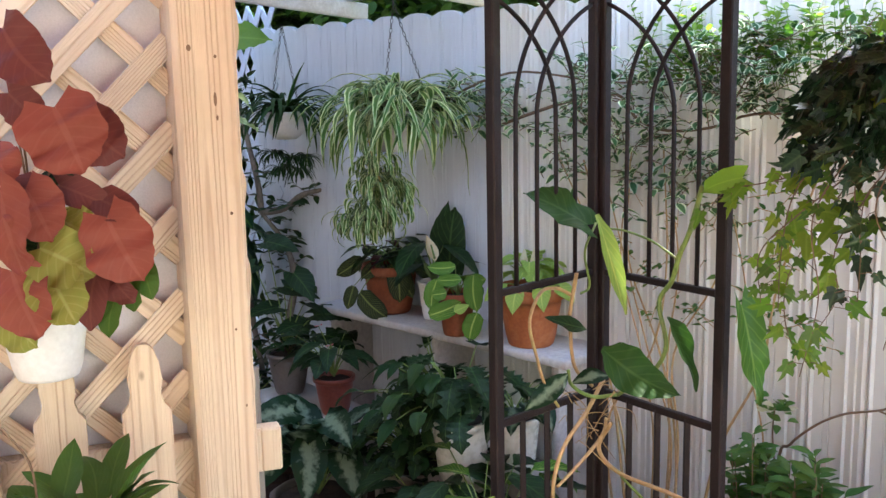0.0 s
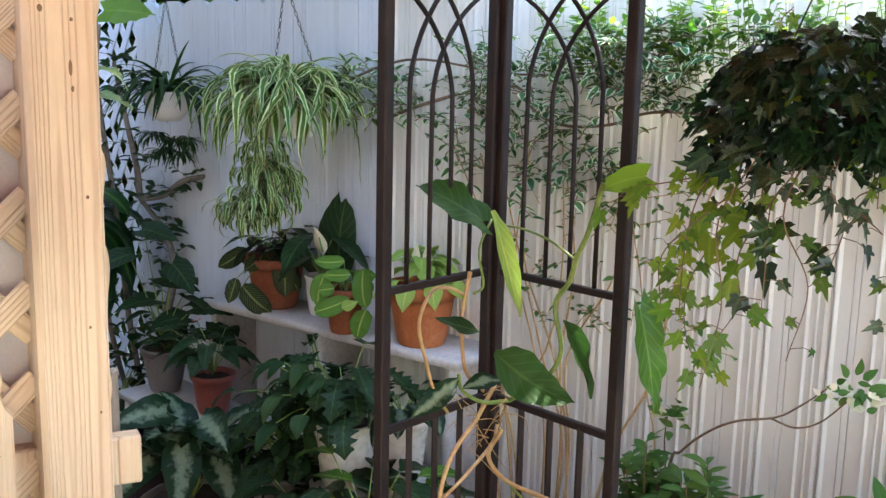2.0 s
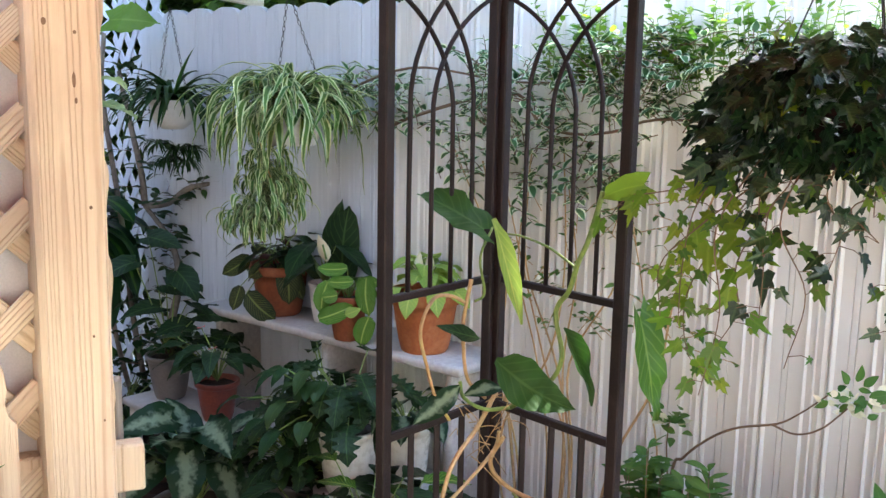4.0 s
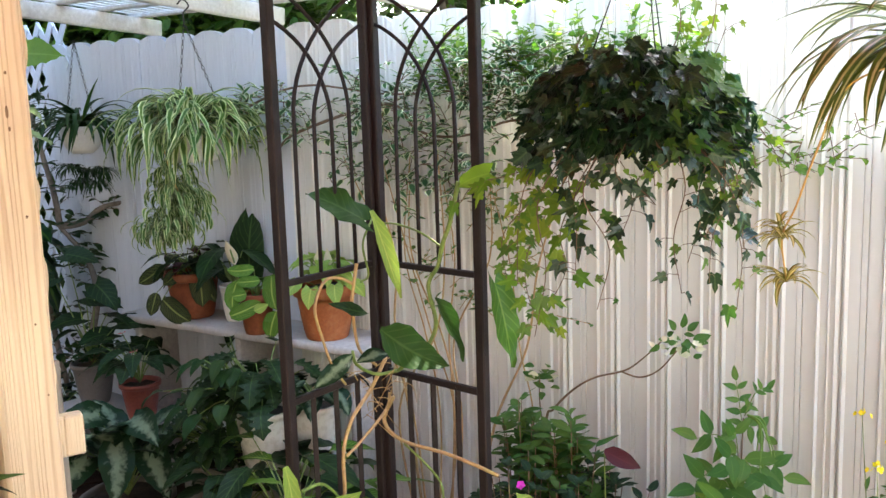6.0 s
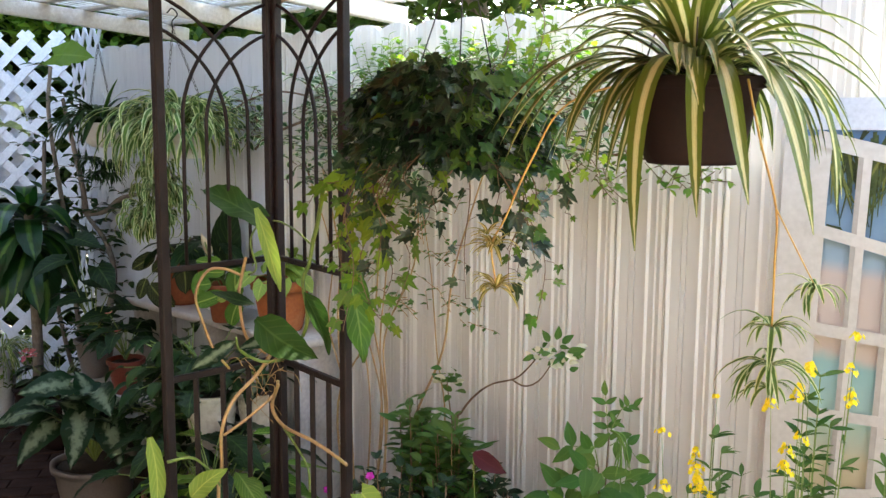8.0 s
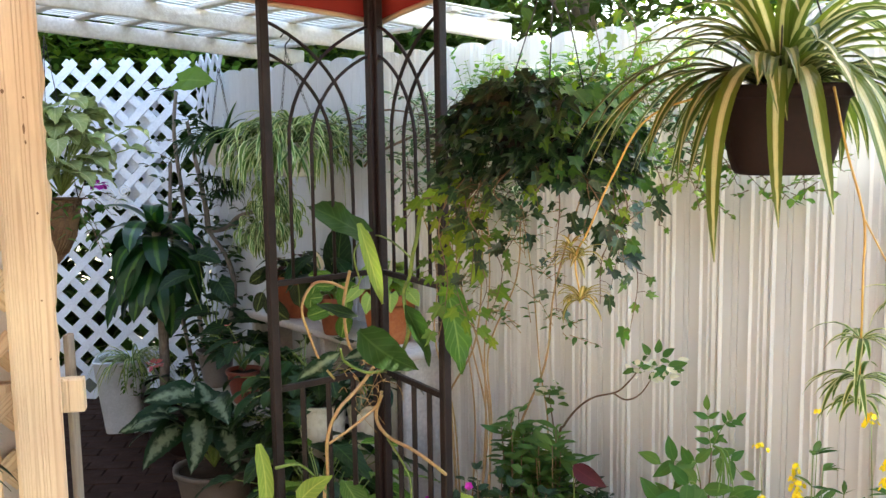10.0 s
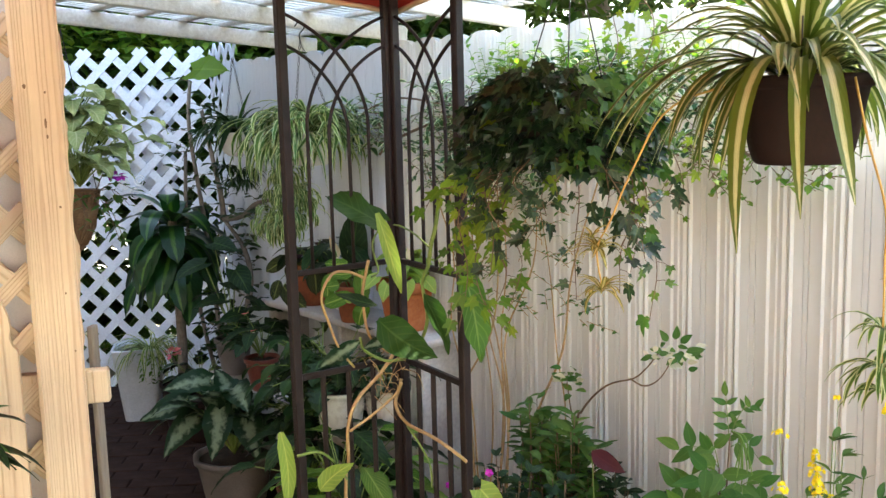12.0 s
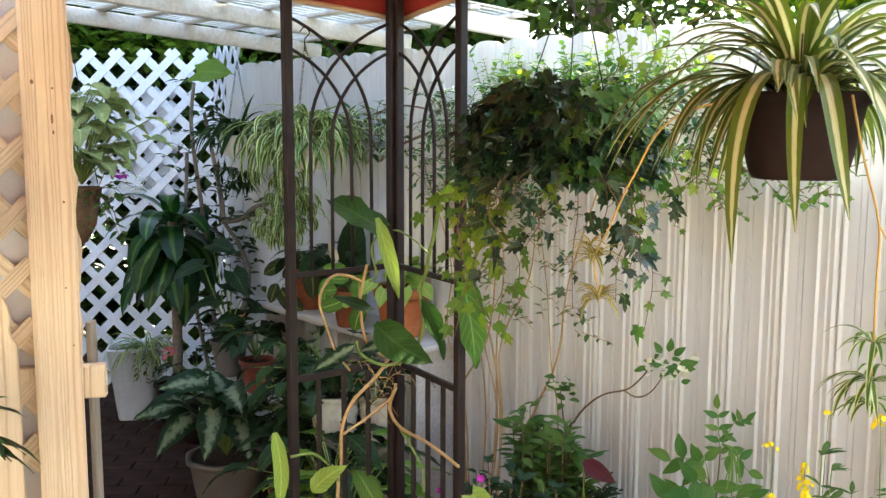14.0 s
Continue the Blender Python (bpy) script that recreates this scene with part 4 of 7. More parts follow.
def sprig(gl, gs, pts, step, size, rnd, shape="small", thick=0.0022, ratio=0.5, thin=0.001, jitter=0.6):
    """A twig along pts with leaves to both sides."""
    path = smooth_path(pts, 5)
    tube(gs, path, thick, thin, 5)
    run, sgn = 0.0, 1
    for a, b in zip(path, path[1:]):
        run += (b - a).length
        while run > step:
            run -= step * rnd.uniform(0.7, 1.4)
            d = (b - a).normalized()
            side = d.cross(Vector((rnd.uniform(-0.4, 0.4), rnd.uniform(-0.4, 0.4), 1))).normalized() * sgn
            sgn = -sgn
            way = (side + d * 0.5 + Vector((rnd.uniform(-1, 1), rnd.uniform(-1, 1), rnd.uniform(-1, 1))) * jitter * 0.5).normalized()
            s = rnd.uniform(*size)
            leaf(gl, b, way, (rnd.uniform(-0.3, 0.3), rnd.uniform(-0.5, 0.1), 1), s, s * ratio, shape, rnd.uniform(0.1, 0.7), 0.2, 0.03, rnd)


def chain(parent, a, b, name="chain"):
    """A chain of small links from a to b."""
    a, b = Vector(a), Vector(b)
    d = b - a
    n = max(2, int(d.length / 0.016))
    g = Geo()
    side = d.cross(Vector((0.3, 1, 0.2))).normalized()
    other = d.cross(side).normalized()
    for k in range(n):
        p = a + d * ((k + 0.5) / n)
        s = side if k % 2 else other
        u = d.normalized()
        ring = [p + u * (math.cos(q) * 0.0095) + s * (math.sin(q) * 0.0048) for q in [i * math.pi / 4 for i in range(9)]]
        tube(g, ring, 0.0012, sides=4)
    part(name, g, WIRE, parent)


def wires(parent, rim, rr, apex, n=3, phase=0.3, r=0.0016):
    for k in range(n):
        a = phase + 2 * math.pi * k / n
        g = Geo()
        tube(g, [(rim[0] + math.cos(a) * rr, rim[1] + math.sin(a) * rr, rim[2]), apex], r, sides=5)
        part("hanger_wire", g, WIRE, parent)


def baby_spider(parent, c, n, L, rnd, mats=None):
    g = Geo()
    for k in range(n):
        d = around(rnd, rnd.uniform(-0.1, 1.1))
        leaf(g, c, d, (0, 0, 1), L * rnd.uniform(0.6, 1.1), 0.0095, "strap", rnd.uniform(1.4, 2.6), 0.3, 0, rnd)
    part("plantlet", g, mats or SPIDER_STRIPED, parent)


# ---- hanging spider plant in the brown pot ----
rnd = random.Random(11)
sp = thing("hanging_spider_plant", "cream-striped spider plant in a dark brown hanging pot", "plant", (1.32, 1.26, 1.465), "hanging plants")
pot(sp, 0.109, 0.15, BROWN_PLASTIC, "dark brown plastic pot", 0.72, 0.022, square=0.25)
strap_foliage(sp, (0, 0, 0.145), 54, (0.22, 0.35), (0.021, 0.031), SPIDER_STRIPED, rnd, (0.9, 3.6), (1.2, 2.5), 0.05, "upper_leaves")
strap_foliage(sp, (0, 0, 0.15), 24, (0.24, 0.34), (0.019, 0.027), SPIDER_STRIPED, rnd, (0.3, 1.2), (1.9, 2.9), 0.07, "outer_leaves", (-50, 60))
strap_foliage(sp, (0, 0, 0.15), 15, (0.24, 0.34), (0.018, 0.026), SPIDER_STRIPED, rnd, (0.3, 1.2), (1.9, 2.9), 0.07, "outer_leaves", (135, 225))
strap_foliage(sp, (0, 0, 0.15), 12, (0.20, 0.30), (0.020, 0.027), SPIDER_STRIPED, rnd, (1.2, 3.0), (1.4, 2.2), 0.06, "front_leaves", (-125, -50))
for ang, ln, w in ((-117, 0.45, 0.033), (-101, 0.37, 0.028), (-84, 0.34, 0.034), (-66, 0.41, 0.034), (-134, 0.28, 0.022), (-56, 0.31, 0.022), (-48, 0.36, 0.024), (-38, 0.34, 0.024)):
    g = Geo()
    a = radians(ang)
    d = Vector((math.cos(a), math.sin(a), 0.45)).normalized()
    leaf(g, (math.cos(a) * 0.07, math.sin(a) * 0.07, 0.16), d, (0, 0, 1), ln, w, "strap", 3.2, 0.3, 0, rnd)
    part("hanging_leaf", g, SPIDER_STRIPED, sp)
for k in range(6):
    g = Geo()
    a = radians(rnd.uniform(150, 215))
    d = Vector((math.cos(a), math.sin(a), rnd.uniform(0.4, 1.0))).normalized()
    leaf(g, (math.cos(a) * 0.05, math.sin(a) * 0.05, 0.15), d, (0, 0, 1), rnd.uniform(0.32, 0.40), 0.022, "strap", rnd.uniform(1.8, 2.6), 0.3, 0, rnd)
    part("long_leaf", g, SPIDER_STRIPED, sp)
wires(sp, (0, 0, 0.15), 0.11, (0.0, 0.0, 0.46))
o = Vector((1.32, 1.26, 1.465))
g = Geo()
tube(g, smooth_path([Vector(p) - o for p in [(1.25, 1.20, 1.615), (1.10, 1.22, 1.569), (1.034, 1.20, 1.468), (0.993, 1.19, 1.375), (0.970, 1.19, 1.325), (0.979, 1.19, 1.255)]], 6), 0.0022, 0.0016, 5)
part("runner", g, STEM_GOLD, sp, "golden runner with plantlets")
g = Geo()
tube(g, smooth_path([Vector(p) - o for p in [(1.366, 1.10, 1.606), (1.375, 1.05, 1.511), (1.398, 1.03, 1.409), (1.397, 1.02, 1.325), (1.398, 1.02, 1.246), (1.398, 1.02, 1.15)]], 6), 0.0022, 0.0016, 5)
part("runner", g, STEM_GOLD, sp, "golden runner with plantlets")
g = Geo()
tube(g, smooth_path([Vector(p) - o for p in [(1.398, 1.03, 1.409), (1.425, 1.0, 1.345), (1.452, 1.0, 1.297)]], 5), 0.0014, 0.001, 5)
part("runner", g, STEM_GOLD, sp)
for c, n, L in (((1.398, 1.02, 1.225), 18, 0.10), ((1.40, 1.02, 1.165), 22, 0.11), ((1.395, 1.02, 1.13), 14, 0.07), ((1.455, 1.0, 1.29), 16, 0.075)):
    baby_spider(sp, Vector(c) - o, n, L, rnd, SPIDER_PALE)
for c, n, L in (((0.971, 1.19, 1.322), 26, 0.062), ((0.962, 1.185, 1.345), 10, 0.045), ((0.978, 1.19, 1.250), 26, 0.068)):
    # young plantlets, golden, with leaves that spread and curl back
    g = Geo()
    for k in range(n):
        leaf(g, Vector(c) - o, around(rnd, rnd.uniform(0.1, 1.6)), (0, 0, 1), L * rnd.uniform(0.6, 1.15), 0.0085, "strap", rnd.uniform(1.0, 2.4), 0.3, 0, rnd)
    part("plantlet", g, SPIDER_GOLD, sp, "pale golden plantlet")

# ---- hanging ivy ----
rnd = random.Random(5)
ivy = thing("hanging_ivy", "dense dark green ivy spilling from a wire hanging basket", "plant", (0.90, 1.712, 1.50), "hanging plants")
pot(ivy, 0.125, 0.10, BROWN_PLASTIC, "dark plastic basket", 0.7, 0.015, z=-0.055)
wires(ivy, (0, 0, 0.05), 0.125, (0.02, 0.0, 0.44), phase=0.6)
g = Geo()
LUMPS = [(around(rnd, rnd.uniform(-0.5, 1.3)), rnd.uniform(0.80, 1.22)) for _ in range(26)]
for k in range(1550):
    d = around(rnd, rnd.uniform(-0.6, 1.5))
    lump = max(LUMPS, key=lambda q: q[0].dot(d))[1]
    r = lump * rnd.choice((0.72, 0.86, 0.95, 1.0, 1.04)) * rnd.uniform(0.94, 1.06)
    p = Vector((d.x * 0.205, d.y * 0.19, d.z * 0.145 + 0.005)) * r
    tip = (Vector((d.x, d.y, -0.9)) + Vector((rnd.uniform(-0.9, 0.9), rnd.uniform(-0.9, 0.9), rnd.uniform(-0.4, 0.8)))).normalized()
    nrm = (d + Vector((0, 0, 0.3)) + Vector((rnd.uniform(-0.9, 0.9), rnd.uniform(-0.9, 0.9), rnd.uniform(-0.6, 0.7)))).normalized()
    ivy_leaf(g, p, tip, nrm, rnd.uniform(0.017, 0.035), rnd)
part("crown", g, IVY_DARK, ivy)
# lighter leaves on the right half only: sky brightness given as leaf colour
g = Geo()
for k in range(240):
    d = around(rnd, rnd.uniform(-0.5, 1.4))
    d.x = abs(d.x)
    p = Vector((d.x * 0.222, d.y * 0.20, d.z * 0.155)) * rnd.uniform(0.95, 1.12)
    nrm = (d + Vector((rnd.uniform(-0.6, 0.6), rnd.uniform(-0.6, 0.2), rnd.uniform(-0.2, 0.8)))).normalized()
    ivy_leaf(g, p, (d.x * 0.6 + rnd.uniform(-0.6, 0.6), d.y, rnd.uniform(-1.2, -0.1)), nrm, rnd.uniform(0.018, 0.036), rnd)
part("sky_lit_leaves", g, MID, ivy)
gb = Geo()
for k in range(46):
    d = around(rnd, rnd.uniform(-0.3, 1.3))
    p = Vector((d.x * 0.225, d.y * 0.21, d.z * 0.16))
    ivy_leaf(gb, p, (d.x, d.y, rnd.uniform(-0.6, 0.5)), (d.x * 0.3, d.y * 0.3 - 0.3, 1), rnd.uniform(0.016, 0.027), rnd)
part("young_leaves", gb, IVY_BRIGHT, ivy)


def ivy_trail(pts, mat_leaf, size, every, thick=0.0016):
    gs, gl = Geo(), Geo()
    path = smooth_path(pts, 6)
    tube(gs, path, thick, 0.0009, 5)
    run = 0.0
    for a, b in zip(path, path[1:]):
        run += (b - a).length
        while run > every:
            run -= every * rnd.uniform(0.7, 1.4)
            off = Vector((rnd.uniform(-1, 1), rnd.uniform(-1, 1), rnd.uniform(-0.5, 0.5))) * 0.032
            way = Vector((off.x * 20 + rnd.uniform(-0.5, 0.5), off.y * 10 - 0.2, rnd.uniform(-1.3, -0.2)))
            way.x += rnd.uniform(-0.8, 0.8)
            ivy_leaf(gl, b + off, way, (rnd.uniform(-1.3, 1.3), -1, rnd.uniform(-0.3, 1.5)), rnd.uniform(*size) * rnd.choice((0.6, 0.85, 1.0, 1.1)), rnd)
            # the leaf's own stalk
            tube(gs, [b, b + off * 0.6 + Vector((0, 0, 0.004)), b + off], 0.0008, 0.0006, 4)
    part("trail_stem", gs, TWIG, ivy)
    part("trail_leaves", gl, mat_leaf, ivy)


for a, L, mt_ in ((-150, 0.26, IVY_DARK), (-128, 0.34, MID), (-112, 0.18, IVY_DARK), (-80, 0.30, IVY_DARK), (-66, 0.22, IVY_DARK), (-38, 0.30, IVY_DARK), (-30, 0.36, MID), (0, 0.24, IVY_DARK), (175, 0.30, MID), (205, 0.40, MID), (-95, 0.12, IVY_DARK), (-55, 0.14, IVY_DARK), (-140, 0.13, IVY_DARK)):
    q = radians(a)
    s = Vector((math.cos(q) * 0.17, math.sin(q) * 0.15, -0.03))
    out = Vector((math.cos(q), math.sin(q), 0))
    w1, w2 = rnd.uniform(-0.05, 0.05), rnd.uniform(-0.07, 0.07)
    ivy_trail([s, s + out * 0.05 + Vector((w1, 0, -L * 0.3)), s + out * rnd.uniform(-0.02, 0.06) + Vector((w2, 0, -L * 0.65)), s + out * rnd.uniform(0.0, 0.08) + Vector((w1 + w2, 0, -L))], mt_, (0.016, 0.036), 0.020 if L < 0.3 else 0.040)
oi = Vector((0.90, 1.712, 1.50))
for pts in ([(0.74, 1.70, 1.44), (0.66, 1.78, 1.40), (0.58, 1.86, 1.37), (0.55, 1.88, 1.33)], [(0.75, 1.68, 1.42), (0.68, 1.74, 1.34), (0.63, 1.80, 1.26), (0.64, 1.82, 1.16)],
            [(0.76, 1.72, 1.40), (0.72, 1.78, 1.30), (0.68, 1.80, 1.20), (0.70, 1.84, 1.09), (0.75, 1.86, 1.02)], [(0.78, 1.66, 1.40), (0.74, 1.72, 1.28), (0.76, 1.76, 1.18), (0.72, 1.80, 1.08)]):
    ivy_trail([Vector(p) - oi for p in pts], IVY_BRIGHT, (0.022, 0.038), 0.020)
for pts in ([(1.04, 1.70, 1.52), (1.12, 1.68, 1.49), (1.16, 1.68, 1.40), (1.15, 1.70, 1.33)], [(1.05, 1.70, 1.50), (1.15, 1.70, 1.50), (1.22, 1.72, 1.43), (1.24, 1.72, 1.36)], [(1.0, 1.62, 1.50), (1.04, 1.58, 1.44), (1.05, 1.60, 1.34), (1.02, 1.62, 1.26)],
            [(1.02, 1.74, 1.56), (1.08, 1.76, 1.66), (1.10, 1.76, 1.76), (1.06, 1.76, 1.83)], [(0.86, 1.58, 1.50), (0.88, 1.55, 1.45), (0.89, 1.56, 1.38)], [(0.98, 1.74, 1.62), (1.02, 1.76, 1.70), (1.01, 1.75, 1.77)], [(1.03, 1.72, 1.58), (1.09, 1.74, 1.64), (1.12, 1.75, 1.70)], [(0.80, 1.70, 1.60), (0.78, 1.72, 1.66), (0.80, 1.72, 1.69)]):
    ivy_trail([Vector(p) - oi for p in pts], IVY_BRIGHT, (0.014, 0.024), 0.02)
for pts in ([(1.04, 1.70, 1.45), (1.07, 1.74, 1.32), (1.05, 1.78, 1.18)],):
    ivy_trail([Vector(p) - oi for p in pts], MID, (0.018, 0.03), 0.03)

# ---- large variegated spider plant on a chain ----
rnd = random.Random(21)
big = thing("hanging_spider_plant", "large pale variegated spider plant hanging on a chain", "plant", (-0.20, 3.40, 1.36), "hanging plants")
pot(big, 0.12, 0.14, CERAMIC, "cream hanging pot", 0.7, 0.015)
for nm, z0, n, ln, up, r0, fall in (("upper_leaves", 0.14, 96, (0.26, 0.36), (0.7, 2.6), 0.04, (2.3, 3.1)), ("hanging_leaves", 0.12, 60, (0.24, 0.34), (0.0, 0.7), 0.07, (1.5, 2.3)), ("inner_leaves", 0.15, 40, (0.18, 0.28), (1.2, 3.2), 0.05, (2.6, 3.6)), ("front_leaves", 0.12, 90, (0.22, 0.42), (0.0, 1.3), 0.10, (1.8, 3.0))):
    g = Geo()
    for k in range(n):
        d = around(rnd, rnd.uniform(*up))
        if nm == "front_leaves":
            q = radians(rnd.uniform(-165, -20))
            d = Vector((math.cos(q), math.sin(q), rnd.uniform(*up))).normalized()
        ribbon(g, Vector((d.x, d.y, 0)) * r0 * rnd.uniform(0.2, 1) + Vector((0, 0, z0)), d, rnd.uniform(*ln), rnd.uniform(0.019, 0.028), rnd, rnd.uniform(*fall), 2.6, rnd.random() < 0.55)
    part(nm, g, SPIDER_PALE, big)


def curly_plantlet(c, n, L):
    g = Geo()
    for k in range(n):
        ribbon(g, c, around(rnd, rnd.uniform(-0.2, 1.4)), L * rnd.uniform(0.6, 1.15), rnd.uniform(0.012, 0.017), rnd, rnd.uniform(2.6, 4.6), 3.0, True)
    part("plantlet", g, SPIDER_PALE, big)


for k in range(38):
    f = rnd.random() ** 0.55
    curly_plantlet((-0.02 - 0.07 * f + rnd.uniform(-0.09, 0.08), -0.10 + rnd.uniform(-0.04, 0.05), 0.02 - 0.28 * f + rnd.uniform(-0.03, 0.03)), 14, 0.13)
g = Geo()
tube(g, smooth_path([(-0.07, -0.13, 0.12), (-0.085, -0.16, 0.06), (-0.07, -0.15, -0.03), (-0.05, -0.14, -0.10)], 5), 0.003, 0.002, 5)
part("runner", g, STEM_GOLD, big)
apex = Vector((0.0, -0.05, 0.50))
chain(big, (-0.045, -0.03, 0.16), apex)
chain(big, (0.11, 0.02, 0.16), apex)
g = Geo()
tube(g, smooth_path([apex, apex + Vector((0, 0, 0.03)), apex + Vector((0.02, 0, 0.055)), apex + Vector((0.0, 0, 0.078)), apex + Vector((-0.02, 0, 0.06))], 6), 0.0028, sides=6)
part("hook", g, WIRE, big)

# ---- small spider plant in a white pot ----
rnd = random.Random(31)
sw = thing("hanging_spider_plant", "dark green spider plant in a white hanging pot", "plant", (-0.715, 3.95, 1.38), "hanging plants")
g = Geo()
lathe(g, [(0, 0), (0.04, 0.0), (0.066, 0.02), (0.082, 0.055), (0.088, 0.10), (0.092, 0.112), (0.084, 0.112), (0.07, 0.06)], 32)
part("pot", g, WHITE_PLASTIC, sw, "white round hanging pot")
strap_foliage(sw, (0, 0, 0.11), 50, (0.20, 0.32), (0.016, 0.024), SPIDER_DARK, rnd, (0.4, 1.8), (1.2, 2.3), 0.06)
strap_foliage(sw, (0, 0, 0.11), 30, (0.22, 0.32), (0.015, 0.021), SPIDER_DARK, rnd, (0.2, 0.9), (1.8, 2.8), 0.07, "outer_leaves")
strap_foliage(sw, (0, 0, 0.12), 2, (0.18, 0.22), (0.022, 0.026), MID, rnd, (2.0, 3.0), (0.2, 0.4), 0.05, "upright_leaf")
for c in ((0.02, -0.03, -0.08), (0.05, -0.03, -0.13), (-0.02, -0.03, -0.12), (0.08, -0.02, -0.08), (-0.05, -0.02, -0.06)):
    baby_spider(sw, c, 40, 0.105, rnd, SPIDER_DARK)
for k in (-1, 1):
    chain(sw, (0.06 * k, 0, 0.11), (0.0, 0, 0.46))

# ---- shelves ----
shelf = thing("plant_shelf", "pale board plant shelf beside the fence", "shelf", (-0.10, 3.33, 0), rz=FENCE_RZ)
g = Geo()
box(g, (0, 0.11, 0.720), (1.25, 0.27, 0.030), 0, 0.005)
part("board", g, MARBLE, shelf)
for x in (-0.58, 0.0, 0.55):
    g = Geo()
    box(g, (x, 0.13, 0.3525), (0.03, 0.22, 0.705), 0, 0.004)
    part("support", g, MARBLE, shelf)
low = thing("low_bench", "low pale bench for potted plants", "bench", (-0.62, 3.50, 0), rz=-47)
g = Geo()
box(g, (0, 0.08, 0.360), (0.66, 0.26, 0.028), 0, 0.005)
part("board", g, MARBLE, low)
for x in (-0.28, 0.28):
    for y in (-0.02, 0.17):
        g = Geo()
        box(g, (x, y, 0.173), (0.035, 0.035, 0.346), 0, 0.004)
        part("leg", g, MARBLE, low)

SHELF_Z, LOW_Z = 0.735, 0.374
rnd = random.Random(41)
# dark prayer plant in clay
t1 = thing("potted_prayer_plant", "dark-leaved prayer plant in a rust clay pot on the shelf", "potted plant", (-0.265, 3.60, SHELF_Z), "pots on the shelf")
pot(t1, 0.104, 0.185, SHADED_CLAY, "rust clay pot", 0.72, 0.035)
stalked_leaves(t1, (0, 0.02, 0.18), 10, (0.05, 0.12), (0.12, 0.16), (0.06, 0.08), "oblong", PRAYER_DARK, rnd, (0.2, 1.4), (0.9, 1.6), arc=(20, 160))
stalked_leaves(t1, (0, 0.02, 0.18), 7, (0.06, 0.14), (0.12, 0.17), (0.045, 0.06), "lance", DEEP, rnd, (0.6, 1.8), (0.6, 1.2))
stalked_leaves(t1, (-0.03, 0, 0.18), 4, (0.04, 0.10), (0.09, 0.12), (0.03, 0.045), "ovate", WINE, rnd, (0.6, 2.0), (0.6, 1.2))
for bx, bz, tx, tz, y, W in ((0.025, 0.205, 0.04, 0.065, -0.115, 0.085), (-0.105, 0.095, -0.02, -0.005, -0.125, 0.080), (-0.13, 0.115, -0.15, 0.035, -0.10, 0.052), (-0.10, 0.215, -0.185, 0.145, -0.07, 0.060), (-0.03, 0.205, -0.09, 0.145, -0.10, 0.055), (0.06, 0.175, 0.085, 0.075, -0.10, 0.055), (0.10, 0.20, 0.165, 0.13, -0.06, 0.055)):
    blade(t1, (bx, y + 0.02, bz), (tx, y, tz), W, PRAYER_DARK, rnd, root=(0, 0, 0.15))
# peace lily in a white pot
t2 = thing("peace_lily", "peace lily with one cream spathe in a white pot", "potted plant", (-0.09, 3.48, SHELF_Z), "pots on the shelf")
pot(t2, 0.06, 0.14, WHITE_PLASTIC, "white pot", 0.72)
stalked_leaves(t2, (0, 0, 0.13), 12, (0.10, 0.2), (0.17, 0.24), (0.06, 0.085), "lance", DEEP, rnd, (0.5, 2.5), (0.5, 1.2))
g = Geo()
leaf(g, (0.03, -0.02, 0.19), (0.12, 0.02, 1), (0, 1, 0.2), 0.25, 0.085, "ovate", 0.15, 0.2, 0.0, rnd)
part("leaf", g, DEEP, t2)
g = Geo()
leaf(g, (0.06, -0.05, 0.17), (0.1, 0.0, 1), (0.2, 1, 0.2), 0.25, 0.115, "round", 0.15, 0.2, 0.0, rnd)
part("leaf", g, DEEP, t2)
g = Geo()
leaf(g, (0.014, -0.150, 0.241), (-0.028, -0.02, 0.095), (0.3, 1, 0.1), 0.10, 0.046, "ovate", -0.1, 0.45, 0.0, rnd)
part("spathe", g, SPATHE, t2, "cream spathe")
g = Geo()
tube(g, smooth_path([(0, 0, 0.13), (0.02, -0.09, 0.2), (0.014, -0.150, 0.241)], 4), 0.002)
tube(g, [(0.014, -0.162, 0.251), (0.002, -0.166, 0.301)], 0.004, 0.003)
part("flower_stalk", g, STEM_GREEN, t2)
# prayer plant in small clay pot
t3 = thing("potted_prayer_plant", "bright veined prayer plant in a small clay pot", "potted plant", (0.0, 3.24, SHELF_Z), "pots on the shelf")
pot(t3, 0.064, 0.150, SHADED_CLAY, "small clay pot", 0.72, 0.028)
stalked_leaves(t3, (0, 0.01, 0.145), 7, (0.03, 0.08), (0.085, 0.11), (0.045, 0.058), "oblong", PRAYER, rnd, (0.2, 1.2), (1.0, 1.8), arc=(20, 160))
for bx, bz, tx, tz, y, W in ((-0.06, 0.205, -0.078, 0.105, -0.07, 0.060), (-0.09, 0.085, 0.018, 0.115, -0.095, 0.060), (0.0, 0.245, -0.09, 0.235, -0.06, 0.045), (0.062, 0.215, 0.07, 0.10, -0.07, 0.066), (0.072, 0.09, 0.05, 0.0, -0.085, 0.066), (0.02, 0.205, -0.06, 0.195, -0.08, 0.042), (0.03, 0.185, 0.10, 0.19, -0.05, 0.05), (-0.03, 0.16, -0.075, 0.15, -0.085, 0.045)):
    blade(t3, (bx, y + 0.015, bz), (tx, y, tz), W, PRAYER, rnd, root=(0, 0, 0.12))
blade(t3, (-0.005, -0.085, 0.10), (0.045, -0.095, 0.115), 0.036, PHILO_LIME, rnd, "ovate", root=(0, 0, 0.12))
